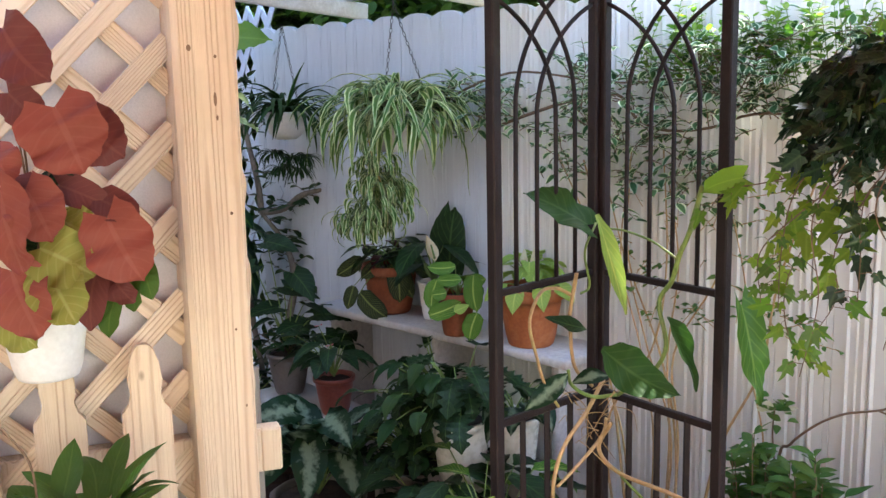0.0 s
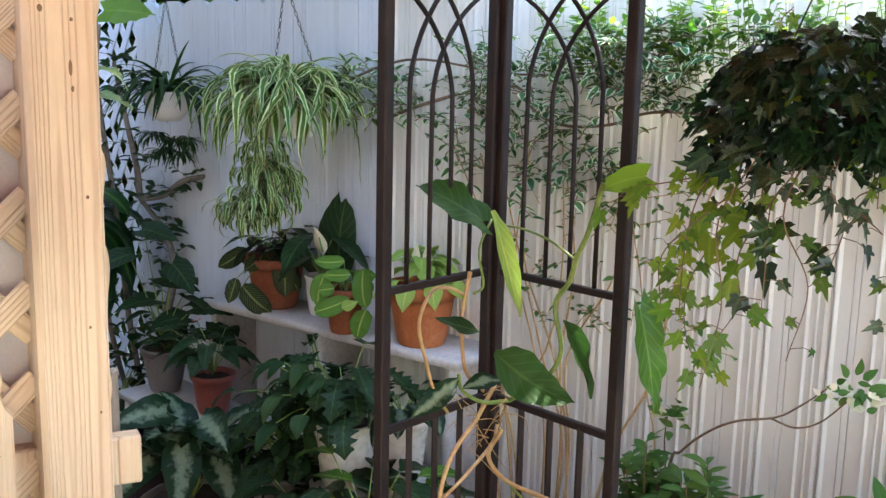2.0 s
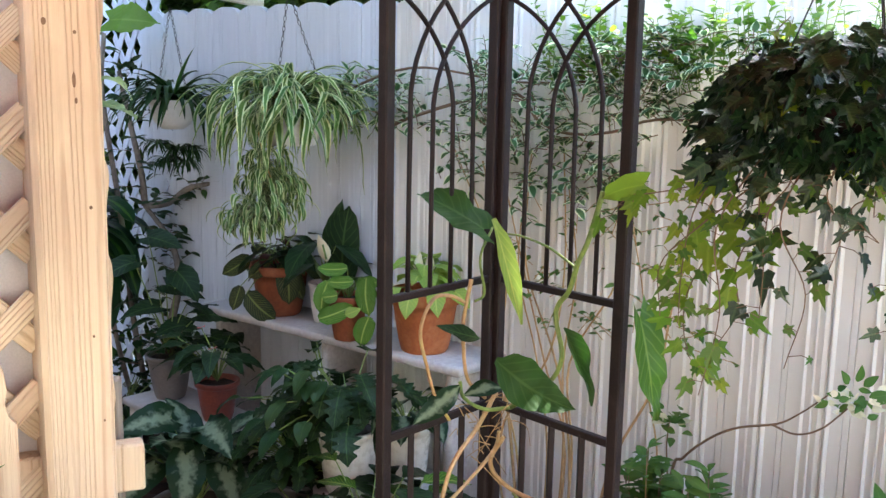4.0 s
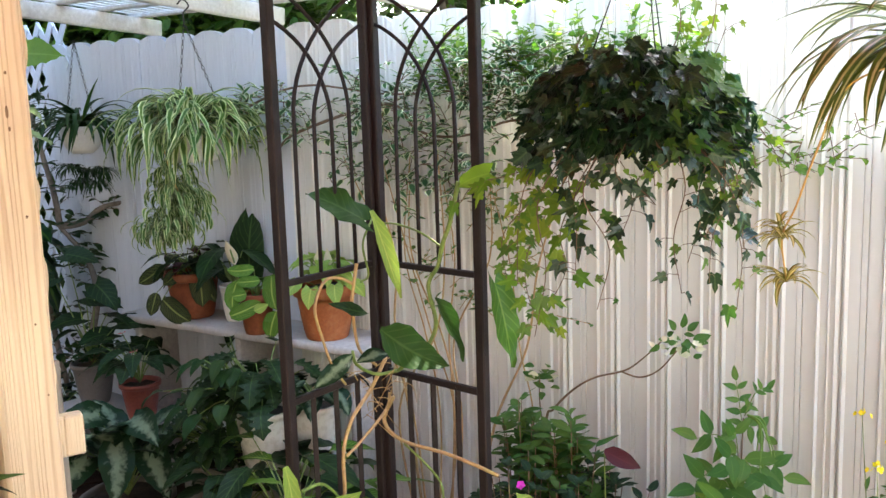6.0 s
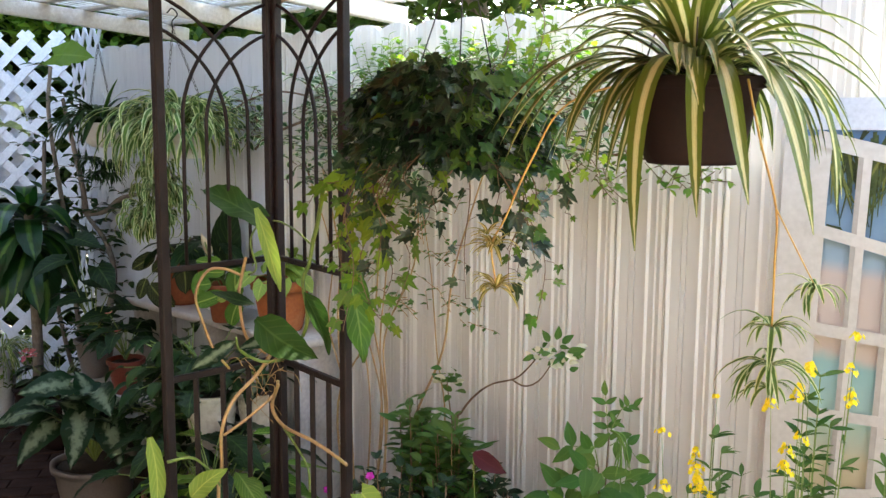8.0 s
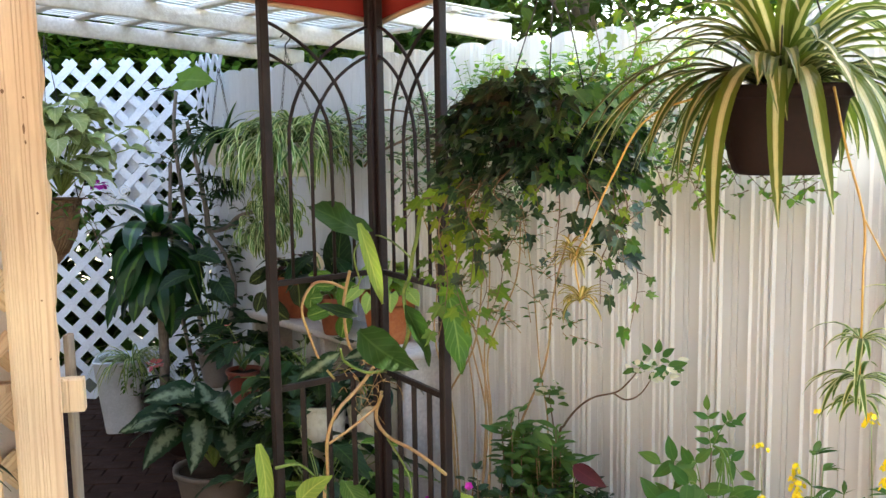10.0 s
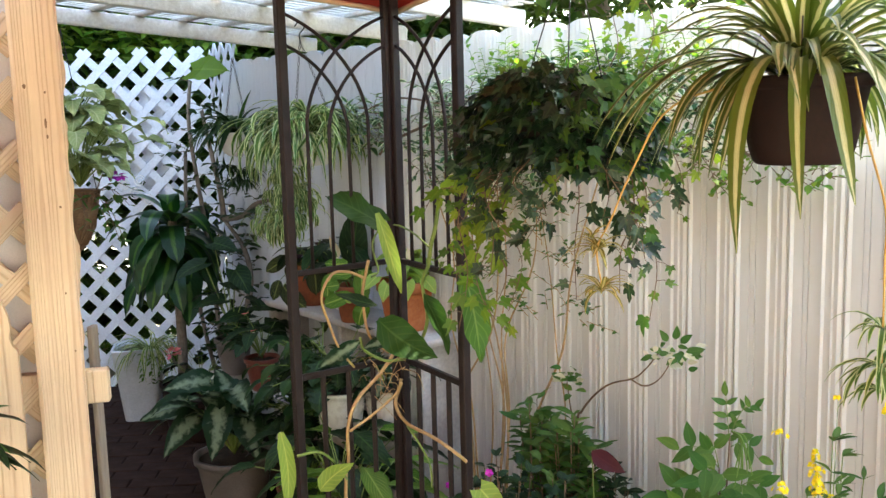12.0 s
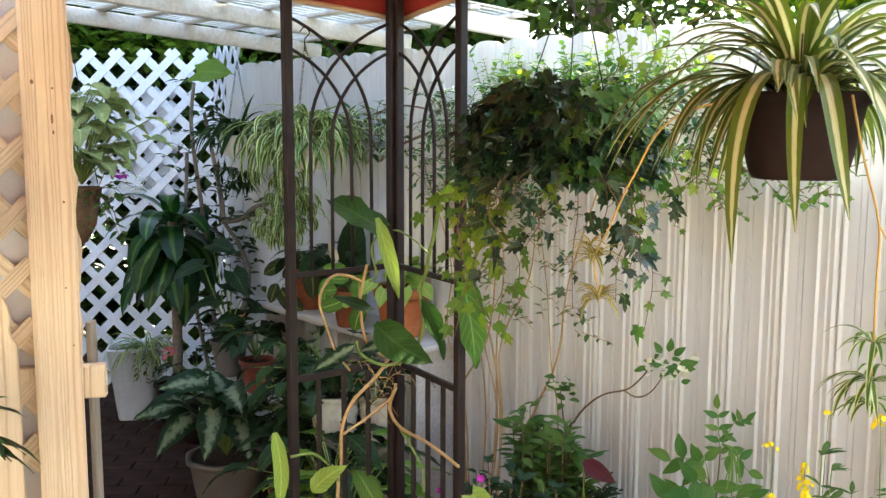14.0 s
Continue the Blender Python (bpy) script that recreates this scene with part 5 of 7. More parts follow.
# large clay pot
t4 = thing("potted_pothos", "lime green heart-leaved plant in an orange clay pot", "potted plant", (0.25, 3.11, SHELF_Z), "pots on the shelf")
pot(t4, 0.108, 0.195, CLAY, "orange clay pot", 0.70, 0.04)
stalked_leaves(t4, (0, 0, 0.19), 30, (0.04, 0.12), (0.07, 0.10), (0.05, 0.075), "heart", PHILO_LIME, rnd, (0.4, 2.2), (0.7, 1.6))
g = Geo()
for k in range(2):
    leaf(g, (-0.02 + k * 0.03, 0, 0.22), (0.02, 0, 1), (0, 1, 0.1), 0.10, 0.035, "ovate", 0.1, 0.4, 0, rnd)
part("new_leaf", g, CREAM_LEAF, t4)
facing(t4, PHILO_LIME, ((-0.05, -0.09, 0.16, -0.2, -0.9, 0.075, 0.06), (0.03, -0.1, 0.17, 0.1, -0.9, 0.075, 0.06), (0.09, -0.06, 0.17, 0.6, -0.5, 0.075, 0.06), (-0.1, -0.06, 0.18, -0.7, -0.5, 0.08, 0.06)), "heart", rnd, root=(0, 0, 0.15))
# grey pot with jade-like plant
t5 = thing("potted_anthurium", "dark-leaved plant in a taupe pot on the low bench", "potted plant", (-0.70, 3.72, LOW_Z), "pots on the low bench")
pot(t5, 0.085, 0.17, GREY_PLASTIC, "taupe pot", 0.66, 0.02)
stalked_leaves(t5, (0, 0, 0.165), 8, (0.10, 0.26), (0.10, 0.15), (0.05, 0.07), "ovate", DEEP, rnd, (0.8, 3.0), (0.5, 1.2))
gl, gs = Geo(), Geo()
for k in range(16):
    d = around(rnd, rnd.uniform(0.3, 1.2)) * rnd.uniform(0.08, 0.16)
    sprig(gl, gs, [(0, 0, 0.165), Vector((0, 0, 0.17)) + d * 0.5, Vector((0, 0, 0.17)) + d], 0.018, (0.03, 0.055), rnd, "ovate")
part("low_foliage", gl, SPIDER_DARK, t5)
part("twigs", gs, TWIG, t5)
for p, d in (((-0.06, -0.02, 0.62), (0.9, -0.5, 0.0)), ((0.05, -0.06, 0.50), (0.6, -0.6, -0.5)), ((-0.12, 0.0, 0.52), (-0.6, -0.6, -0.2)), ((0.0, -0.02, 0.44), (1, -0.3, -0.1)), ((0.12, -0.05, 0.33), (1, -0.3, 0.1)), ((0.09, 0.0, 0.28), (-0.6, -0.6, 0.1)), ((0.16, -0.02, 0.24), (0.8, -0.5, -0.2)), ((-0.03, 0.0, 0.35), (-0.7, -0.5, 0))):
    g = Geo()
    leaf(g, p, d, (0, -0.5, 1), 0.16, 0.105, "heart", 0.5, 0.15, 0.02, rnd)
    part("broad_leaf", g, DEEP, t5)
    g = Geo()
    tube(g, smooth_path([(0, 0, 0.16), Vector(p) * 0.5 + Vector((0, 0, 0.1)), p], 4), 0.003, 0.002, 5)
    part("stalk", g, STEM_GREEN, t5)
# rust pot with pink flowers
t6 = thing("potted_flamingo_flower", "dark flamingo flower with small pink blooms in a rust pot", "potted plant", (-0.475, 3.47, LOW_Z), "pots on the low bench")
pot(t6, 0.075, 0.145, RUST_PLASTIC, "rust red pot", 0.68, 0.02)
stalked_leaves(t6, (0, 0, 0.14), 18, (0.10, 0.22), (0.10, 0.15), (0.06, 0.08), "heart", DEEP, rnd, (0.4, 2.2), (0.5, 1.2))
for p in ((-0.04, -0.06, 0.35), (0.0, -0.08, 0.28)):
    g = Geo()
    leaf(g, p, (0.3, -0.6, 0.3), (0, -0.4, 1), 0.042, 0.032, "heart", 0.3, 0.25, 0, rnd)
    part("bloom", g, PETAL_PINK, t6, "small pink bloom")
    g = Geo()
    tube(g, smooth_path([(0, 0, 0.14), Vector(p) * 0.6 + Vector((0.01, 0, 0.06)), p], 4), 0.0016)
    part("stalk", g, STEM_GREEN, t6)

# ---- pots on the floor ----
t7 = thing("potted_aglaonema", "silver-patterned aglaonema in a ribbed taupe pot on paving", "potted plant", (-0.48, 3.10, 0.0), "floor pots")
pot(t7, 0.155, 0.215, GREY_PLASTIC, "ribbed taupe pot", 0.74, 0.022, ribs=44)
stalked_leaves(t7, (0, 0, 0.21), 24, (0.10, 0.27), (0.15, 0.20), (0.11, 0.14), "heart", AGLAO, rnd, (0.8, 3.0), (0.9, 1.6), wave=0.05, lay=0.8)
# tall square white pot with trailing plants
t8 = thing("potted_spider_plant", "small trailing plants in a tall white square pot on paving", "potted plant", (-1.40, 4.17, 0.0), "floor pots", rz=20)
g = Geo()
lathe(g, [(0, 0.0), (0.085, 0.0), (0.088, 0.006), (0.13, 0.38), (0.135, 0.385), (0.125, 0.39), (0.118, 0.36), (0.10, 0.2)], 40, (0, 0, 0), 0.72)
part("pot", g, WHITE, t8, "tall white square pot")
g = Geo()
lathe(g, [(0.0, 0.365), (0.06, 0.362), (0.112, 0.355)], 24)
part("soil", g, SOIL, t8)
strap_foliage(t8, (0.06, -0.04, 0.37), 110, (0.16, 0.30), (0.007, 0.011), SPIDER_PALE, rnd, (0.3, 1.5), (1.8, 3.0), 0.08, "small_spider_leaves")
gl, gs = Geo(), Geo()
for k in range(5):
    a = radians(-80 + k * 14)
    s0 = Vector((math.cos(a) * 0.12, math.sin(a) * 0.12, 0.38))
    sprig(gl, gs, [s0, s0 + Vector((math.cos(a) * 0.06, math.sin(a) * 0.06, -0.06)), s0 + Vector((math.cos(a) * 0.05, math.sin(a) * 0.05, -0.14 - 0.02 * k))], 0.013, (0.02, 0.035), rnd, "ovate")
part("trailing_foliage", gl, MID, t8)
part("trailing_stems", gs, STEM_GREEN, t8)
t8b = thing("corn_plant", "corn plant with a bare trunk in a brown pot", "potted plant", (-1.10, 4.02, 0.0), "floor pots")
pot(t8b, 0.11, 0.24, BROWN_PLASTIC, "brown pot", 0.75, 0.02)
g = Geo()
tube(g, smooth_path([(0, 0, 0.2), (0.005, 0.01, 0.5), (0.0, 0.0, 1.06)], 6), 0.026, 0.022, 10)
part("trunk", g, BARK, t8b)
for k in range(44):
    g = Geo()
    f = k / 43
    d = around(rnd, -0.1 + 1.7 * f ** 3 + rnd.uniform(-0.2, 0.2))
    leaf(g, (d.x * 0.02, d.y * 0.02, 0.86 + 0.22 * f), d, (0, 0, 1), rnd.uniform(0.30, 0.40), rnd.uniform(0.095, 0.125), "oblong", rnd.uniform(2.0, 2.9) * (1 - 0.35 * f ** 6), 0.12, 0.06, rnd)
    part("leaf", g, CORN, t8b)
t9 = thing("potted_begonia", "dark-leaved begonia with a pink bloom in a brown pot", "potted plant", (-0.93, 3.86, 0.0), "floor pots")
pot(t9, 0.11, 0.22, BROWN_PLASTIC, "brown pot", 0.75, 0.02)
facing(t7, AGLAO, ((-0.10, -0.10, 0.36, -0.5, -0.5, 0.2, 0.115), (0.0, -0.12, 0.40, 0.0, -0.7, 0.2, 0.12), (0.10, -0.10, 0.38, 0.4, -0.6, 0.2, 0.115), (-0.16, -0.06, 0.42, -0.9, -0.1, 0.2, 0.11), (0.05, -0.08, 0.48, 0.3, 0.0, 0.19, 0.115), (-0.06, -0.06, 0.50, -0.4, 0.2, 0.19, 0.11)), "heart", rnd, 0.5, root=(0, 0, 0.21))
stalked_leaves(t9, (0, 0, 0.22), 34, (0.08, 0.20), (0.08, 0.12), (0.05, 0.08), "ovate", DEEP, rnd, (0.2, 1.8), (0.5, 1.3))
g = Geo()
for k in range(26):
    d = around(rnd, rnd.uniform(-0.5, 1))
    leaf(g, Vector((-0.13, -0.02, 0.43)) + d * 0.02, d, (0, 0, 1), 0.028, 0.022, "small", 0.4, 0.2, 0, rnd)
part("bloom", g, PETAL_PINK, t9, "dusty pink bloom cluster")

# ---- leafy pots below the shelf ----
t10 = thing("potted_swiss_cheese_plant", "dark split-leaf plant in a white pot on a stand", "potted plant", (0.02, 2.93, 0.345), "pots below the shelf")
pot(t10, 0.095, 0.20, CERAMIC, "white glazed pot", 0.75, 0.02)
stalked_leaves(t10, (0, 0, 0.2), 56, (0.05, 0.24), (0.10, 0.15), (0.075, 0.105), "split", DEEP, rnd, (0.1, 2.0), (0.7, 1.9), arc=(60, 330))
stalked_leaves(t10, (-0.06, -0.02, 0.22), 40, (0.08, 0.3), (0.07, 0.12), (0.035, 0.055), "ovate", SPIDER_DARK, rnd, (0.1, 1.6), (0.6, 1.6), arc=(90, 270), singles=False)
g = Geo()
lathe(g, [(0, 0), (0.10, 0.0), (0.105, 0.01), (0.09, 0.03), (0.085, 0.31), (0.11, 0.33), (0.11, 0.345), (0, 0.345)], 24)
whole("plant_stand", g, MARBLE, "pale round plant stand holding a pot", "plant stand", (0.02, 2.93, 0.0))
t10b = thing("potted_fern", "dark feathery foliage plant below the shelf", "potted plant", (-0.13, 3.06, 0.0), "pots below the shelf")
pot(t10b, 0.12, 0.34, GREY_PLASTIC, "taupe pot", 0.75, 0.02)
stalked_leaves(t10b, (0, 0, 0.33), 60, (0.08, 0.24), (0.08, 0.12), (0.05, 0.075), "split", DEEP, rnd, (0.2, 2.0), (0.8, 1.9))
stalked_leaves(t10b, (0, 0, 0.33), 60, (0.08, 0.24), (0.07, 0.10), (0.04, 0.055), "split", SPIDER_DARK, rnd, (0.1, 1.6), (0.8, 1.9), singles=False)
t11 = thing("potted_aglaonema", "white-streaked leafy plant in a cream pot", "potted plant", (0.19, 2.97, 0.36), "pots below the shelf")
pot(t11, 0.085, 0.18, CERAMIC, "cream pot", 0.75, 0.02)
stalked_leaves(t11, (0, 0, 0.18), 16, (0.05, 0.14), (0.12, 0.17), (0.05, 0.075), "ovate", AGLAO, rnd, (0.3, 1.8), (0.5, 1.4), wave=0.03)
g = Geo()
lathe(g, [(0, 0), (0.10, 0.0), (0.105, 0.01), (0.09, 0.03), (0.085, 0.33), (0.11, 0.345), (0.11, 0.36), (0, 0.36)], 24)
whole("plant_stand", g, MARBLE, "pale round plant stand holding a pot", "plant stand", (0.19, 2.97, 0.0))
t12 = thing("potted_peace_lily", "broad ribbed green leaves in a low pot on the ground", "potted plant", (0.08, 2.62, 0.0), "floor pots")
pot(t12, 0.12, 0.22, BROWN_PLASTIC, "brown pot", 0.75, 0.02)
stalked_leaves(t12, (0, 0, 0.21), 24, (0.14, 0.34), (0.17, 0.24), (0.08, 0.11), "ovate", DEEP, rnd, (0.5, 2.6), (0.6, 1.5))
stalked_leaves(t12, (0.04, -0.03, 0.21), 12, (0.16, 0.36), (0.16, 0.22), (0.07, 0.09), "ovate", PRAYER, rnd, (0.8, 2.8), (0.5, 1.2))
t13 = thing("potted_prayer_plant", "lime striped upright leaves in a pot behind the panel", "potted plant", (0.21, 2.36, 0.0), "floor pots")
pot(t13, 0.10, 0.24, GREY_PLASTIC, "taupe pot", 0.75, 0.02)
stalked_leaves(t13, (0, 0, 0.23), 13, (0.14, 0.30), (0.20, 0.27), (0.06, 0.085), "lance", STRIPED, rnd, (1.4, 4.0), (0.3, 0.9), wave=0.1)
t14 = thing("potted_peace_lily", "dark broad leaves in a low pot beside the bench", "potted plant", (-0.08, 2.80, 0.0), "floor pots")
pot(t14, 0.11, 0.22, RUST_PLASTIC, "rust pot", 0.75, 0.02)
stalked_leaves(t14, (0, 0, 0.21), 24, (0.10, 0.24), (0.13, 0.18), (0.065, 0.09), "ovate", DEEP, rnd, (0.4, 2.4), (0.6, 1.5))

# ---- gnarled branch with leaves beside the lattice ----
rnd = random.Random(51)
tr = thing("gnarled_shrub", "gnarled grey-stemmed shrub with sparse dark leaves by the lattice", "shrub", (-0.80, 4.12, 0.0))
limbs = ([(0, 0, 0), (-0.02, 0.02, 0.4), (0.05, 0.0, 0.72), (0.02, 0.02, 0.9), (-0.09, 0.05, 1.05)], [(-0.09, 0.05, 1.05), (0.02, 0.02, 1.07), (0.10, 0.0, 1.13), (0.22, -0.05, 1.16)],
         [(-0.09, 0.05, 1.05), (-0.10, 0.05, 1.18), (-0.14, 0.06, 1.38), (-0.18, 0.06, 1.6)], [(-0.05, 0.0, 0.0), (-0.14, 0.03, 0.5), (-0.19, 0.05, 1.0), (-0.25, 0.06, 1.5), (-0.24, 0.08, 1.75)],
         [(-0.1, 0, 0), (-0.22, 0.02, 0.5), (-0.28, 0.03, 1.0), (-0.27, 0.04, 1.4)])
gl, gs2 = Geo(), Geo()
for k, pts in enumerate(limbs):
    g = Geo()
    tube(g, smooth_path(pts, 6), 0.019 - 0.002 * k if k else 0.022, 0.009, 8)
    part("limb", g, BARK, tr)
    for q in smooth_path(pts, 4)[3:]:
        for _ in range(2 if q.z < 1.1 else 1):
            d = around(rnd, rnd.uniform(-0.2, 0.8)) * rnd.uniform(0.06, 0.15)
            sprig(gl, gs2, [q, q + d * 0.5, q + d], 0.024, (0.045, 0.075), rnd, "ovate", 0.0016)
part("foliage", gl, SPIDER_DARK, tr)
part("twigs", gs2, TWIG, tr)
g = Geo()
leaf(g, (-0.20, 0.03, 1.80), (0.9, -0.4, 0.12), (-0.1, -0.8, 0.8), 0.22, 0.17, "heart", 0.5, 0.12, 0.08, rnd)
part("broad_leaf", g, FRESH, tr, "large sunlit lime leaf")
# ---- hanging wicker basket with pale heart leaves ----
rnd = random.Random(61)
wb = thing("hanging_wicker_basket", "wicker cone basket with pale veined leaves hanging near post", "plant", (-0.955, 2.86, 1.105), "hanging plants")
g = Geo()
lathe(g, [(0.0, -0.04), (0.035, 0.0), (0.065, 0.06), (0.085, 0.13), (0.092, 0.2), (0.098, 0.205), (0.085, 0.2), (0.07, 0.12)], 32, ribs=16, rib=0.0)
part("basket", g, WICKER, wb)
for k in range(30):
    g = Geo()
    a = 2 * math.pi * k / 30
    tube(g, [(math.cos(a) * 0.036, math.sin(a) * 0.036, 0.0), (math.cos(a + 0.4) * 0.07, math.sin(a + 0.4) * 0.07, 0.065), (math.cos(a + 0.8) * 0.095, math.sin(a + 0.8) * 0.095, 0.2)], 0.0028, sides=4)
    part("cane", g, WICKER, wb)
stalked_leaves(wb, (0.04, -0.02, 0.22), 52, (0.08, 0.36), (0.09, 0.125), (0.075, 0.105), "heart", PALE_HEART, rnd, (0.4, 3.2), (0.6, 1.6), wave=0.14, fold=0.3)
stalked_leaves(wb, (0.04, -0.02, 0.42), 40, (0.06, 0.20), (0.08, 0.12), (0.07, 0.10), "heart", PALE_HEART, rnd, (0.2, 2.5), (0.6, 1.6), wave=0.14, fold=0.3)
gl, gs = Geo(), Geo()
for k in range(14):
    a = radians(rnd.uniform(-120, 30))
    s0 = Vector((math.cos(a) * 0.09, math.sin(a) * 0.09, 0.2))
    e = s0 + Vector((math.cos(a) * rnd.uniform(0.05, 0.16), math.sin(a) * 0.1, rnd.uniform(-0.2, 0.12)))
    sprig(gl, gs, [s0, s0.lerp(e, 0.5) + Vector((0, 0, 0.03)), e], 0.022, (0.03, 0.05), rnd, "ovate")
part("trailing_foliage", gl, MID, wb)
part("trailing_stems", gs, TWIG, wb)
g = Geo()
for k in range(16):
    d = around(rnd, rnd.uniform(-0.6, 0.8))
    leaf(g, Vector((0.205, -0.05, 0.26)) + d * 0.008, d, (0, 0, 1), 0.030, 0.028, "small", 0.4, 0.2, 0, rnd)
part("bloom", g, PETAL_MAGENTA, wb, "magenta bloom")
wires(wb, (0, 0, 0.2), 0.085, (0, 0, 0.80))

# ---- arrowhead plant on the pine lattice ----
rnd = random.Random(71)
sy = thing("hanging_arrowhead_plant", "pink and wine arrowhead plant in a white pot on pine lattice", "plant", (-0.622, 1.535, 1.11), "hanging plants")
pot(sy, 0.072, 0.12, WHITE_PLASTIC, "white pot", 0.72, 0.012)
g = Geo()
tube(g, [(0.0, 0.06, 0.11), (0.0, 0.085, 0.13), (0.0, 0.09, 0.10)], 0.002)
part("pot_hook", g, WIRE, sy)
SY_UPPER = ((0.014, 0.570, 0.083, 0.499, -0.075, 0.070, PINK_DEEP), (0.003, 0.473, 0.065, 0.429, -0.055, 0.053, PINK_DEEP), (0.092, 0.450, 0.136, 0.359, -0.095, 0.105, PINK), (0.112, 0.427, 0.182, 0.380, -0.065, 0.074, PINK_DEEP), (-0.021, 0.387, 0.020, 0.346, -0.085, 0.053, PINK), (0.036, 0.326, 0.082, 0.257, -0.095, 0.070, PINK), (0.006, 0.329, 0.034, 0.209, -0.115, 0.083, PINK), (0.071, 0.328, 0.152, 0.308, -0.055, 0.040, PINK_DEEP), (0.161, 0.281, 0.214, 0.191, -0.095, 0.084, PINK), (0.142, 0.304, 0.203, 0.291, -0.065, 0.044, PINK_DEEP), (0.031, 0.335, 0.006, 0.299, -0.055, 0.044, PINK_DEEP), (0.097, 0.253, 0.071, 0.272, -0.055, 0.044, PINK_DEEP))
SY_LOWER = ((0.055, 0.235, 0.136, 0.204, -0.105, 0.074, YELLOW_GREEN), (0.070, 0.201, 0.115, 0.131, -0.115, 0.070, YELLOW_GREEN), (0.080, 0.274, 0.141, 0.251, -0.075, 0.053, YELLOW_GREEN), (0.032, 0.196, 0.026, 0.210, -0.085, 0.044, YELLOW_GREEN), (0.017, 0.204, 0.060, 0.111, -0.125, 0.079, PINK), (0.137, 0.204, 0.129, 0.111, -0.085, 0.044, PINK_DEEP), (0.152, 0.206, 0.186, 0.151, -0.075, 0.053, PINK_DEEP), (0.177, 0.190, 0.188, 0.137, -0.065, 0.035, MID), (0.194, 0.202, 0.218, 0.156, -0.055, 0.032, MID), (0.156, 0.147, 0.152, 0.098, -0.075, 0.030, MID), (-0.023, 0.128, 0.037, 0.088, -0.105, 0.053, YELLOW_GREEN), (0.109, 0.237, 0.135, 0.179, -0.065, 0.044, MID), (-0.027, 0.263, 0.026, 0.230, -0.045, 0.044, DEEP), (0.060, 0.351, 0.079, 0.313, -0.035, 0.053, DEEP))
for x, z, x2, z2, y, W, m_ in SY_UPPER + SY_LOWER:
    # each blade: where its stalk meets it, where its tip hangs
    g = Geo()
    d = Vector((x2 - x, -0.035, z2 - z))
    leaf(g, (x, y, z), d, (rnd.uniform(-0.4, 0.4), -1.0, rnd.uniform(0.2, 0.7)), d.length * 1.04, W * 1.3, "round", 0.9, 0.22, 0.2, rnd)
    big_blade = part("leaf", g, m_, sy)
    g = Geo()
    tube(g, smooth_path([(0, 0, 0.11), (x * 0.45, y * 0.35, 0.11 + (z - 0.11) * 0.6), (x, y, z)], 4), 0.0024, 0.0016, 5)
    part("stalk", g, TWIG, big_blade)

# dark leafy plants low in the foreground
rnd = random.Random(81)
fg = thing("potted_shrub", "dark glossy leafy shrub in a pot beside the pine pickets", "potted plant", (-0.50, 1.40, 0.0), "floor pots")
pot(fg, 0.13, 0.26, GREY_PLASTIC, "taupe pot", 0.75, 0.02)
g = Geo()
tube(g, smooth_path([(0, 0, 0.25), (0.01, 0.0, 0.6), (0, 0, 0.86)], 5), 0.012, 0.008, 8)
part("stem", g, BARK, fg)
stalked_leaves(fg, (0, 0, 0.84), 26, (0.03, 0.12), (0.10, 0.16), (0.040, 0.058), "lance", MID, rnd, (0.5, 3.0), (0.3, 1.2), lay=0.7)
stalked_leaves(fg, (-0.02, -0.02, 0.80), 30, (0.06, 0.18), (0.12, 0.17), (0.045, 0.06), "lance", DEEP, rnd, (0.0, 1.4), (0.5, 1.4))
stalked_leaves(fg, (-0.06, -0.04, 0.80), 16, (0.06, 0.16), (0.11, 0.16), (0.042, 0.06), "lance", MID, rnd, (0.4, 2.5), (0.3, 1.0), lay=0.7)
g = Geo()
tube(g, smooth_path([(0.0, -0.03, 0.84), (-0.06, -0.05, 0.93), (-0.075, -0.05, 1.03), (-0.13, -0.05, 1.10)], 5), 0.0028, 0.0016, 6)
part("bare_twig", g, TWIG, fg)
f2 = thing("potted_shrub", "glossy green leafy stems rising beside the pickets", "potted plant", (-0.235, 1.13, 0.0), "floor pots")
pot(f2, 0.11, 0.24, GREY_PLASTIC, "taupe pot", 0.75, 0.02)
gl, gs = Geo(), Geo()
for x, y, z in ((0.03, 0.05, 0.66), (0.05, 0.06, 0.76), (0.0, 0.02, 0.70)):
    tube(gs, smooth_path([(0, 0, 0.23), (x * 0.2, y * 0.2, 0.5), (x, y, z)], 5), 0.004, 0.0025, 6)
part("stems", gs, STEM_GREEN, f2)
for x, y, z, dx, dz in ((0.02, 0.03, 0.80, 0.9, 0.1), (0.02, 0.02, 0.74, 0.8, 0.0), (-0.02, 0.03, 0.72, -0.7, 0.1), (0.03, 0.03, 0.69, 0.9, -0.2), (-0.03, 0.02, 0.78, -0.8, 0.2), (0.0, 0.0, 0.66, 0.6, -0.3)):
    g = Geo()
    leaf(g, (x, y, z), (dx, -0.2, dz), (0, -0.4, 1), 0.10, 0.042, "lance", 0.5, 0.2, 0.02, rnd)
    part("leaf", g, MID, f2)

# ---- philodendron climbing the gazebo panels ----
rnd = random.Random(91)
ph = thing("climbing_philodendron", "philodendron with large arrow leaves and tan stems climbing the panels", "vine", (0.385, 2.20, 0.0))
po = Vector((0.385, 2.20, 0.0))


def vine(pts, r, r2, material, label=""):
    g = Geo()
    path = smooth_path([Vector(p) - po for p in pts], 6)
    tube(g, path, r, r2, 7)
    part("stem", g, material, ph, label)


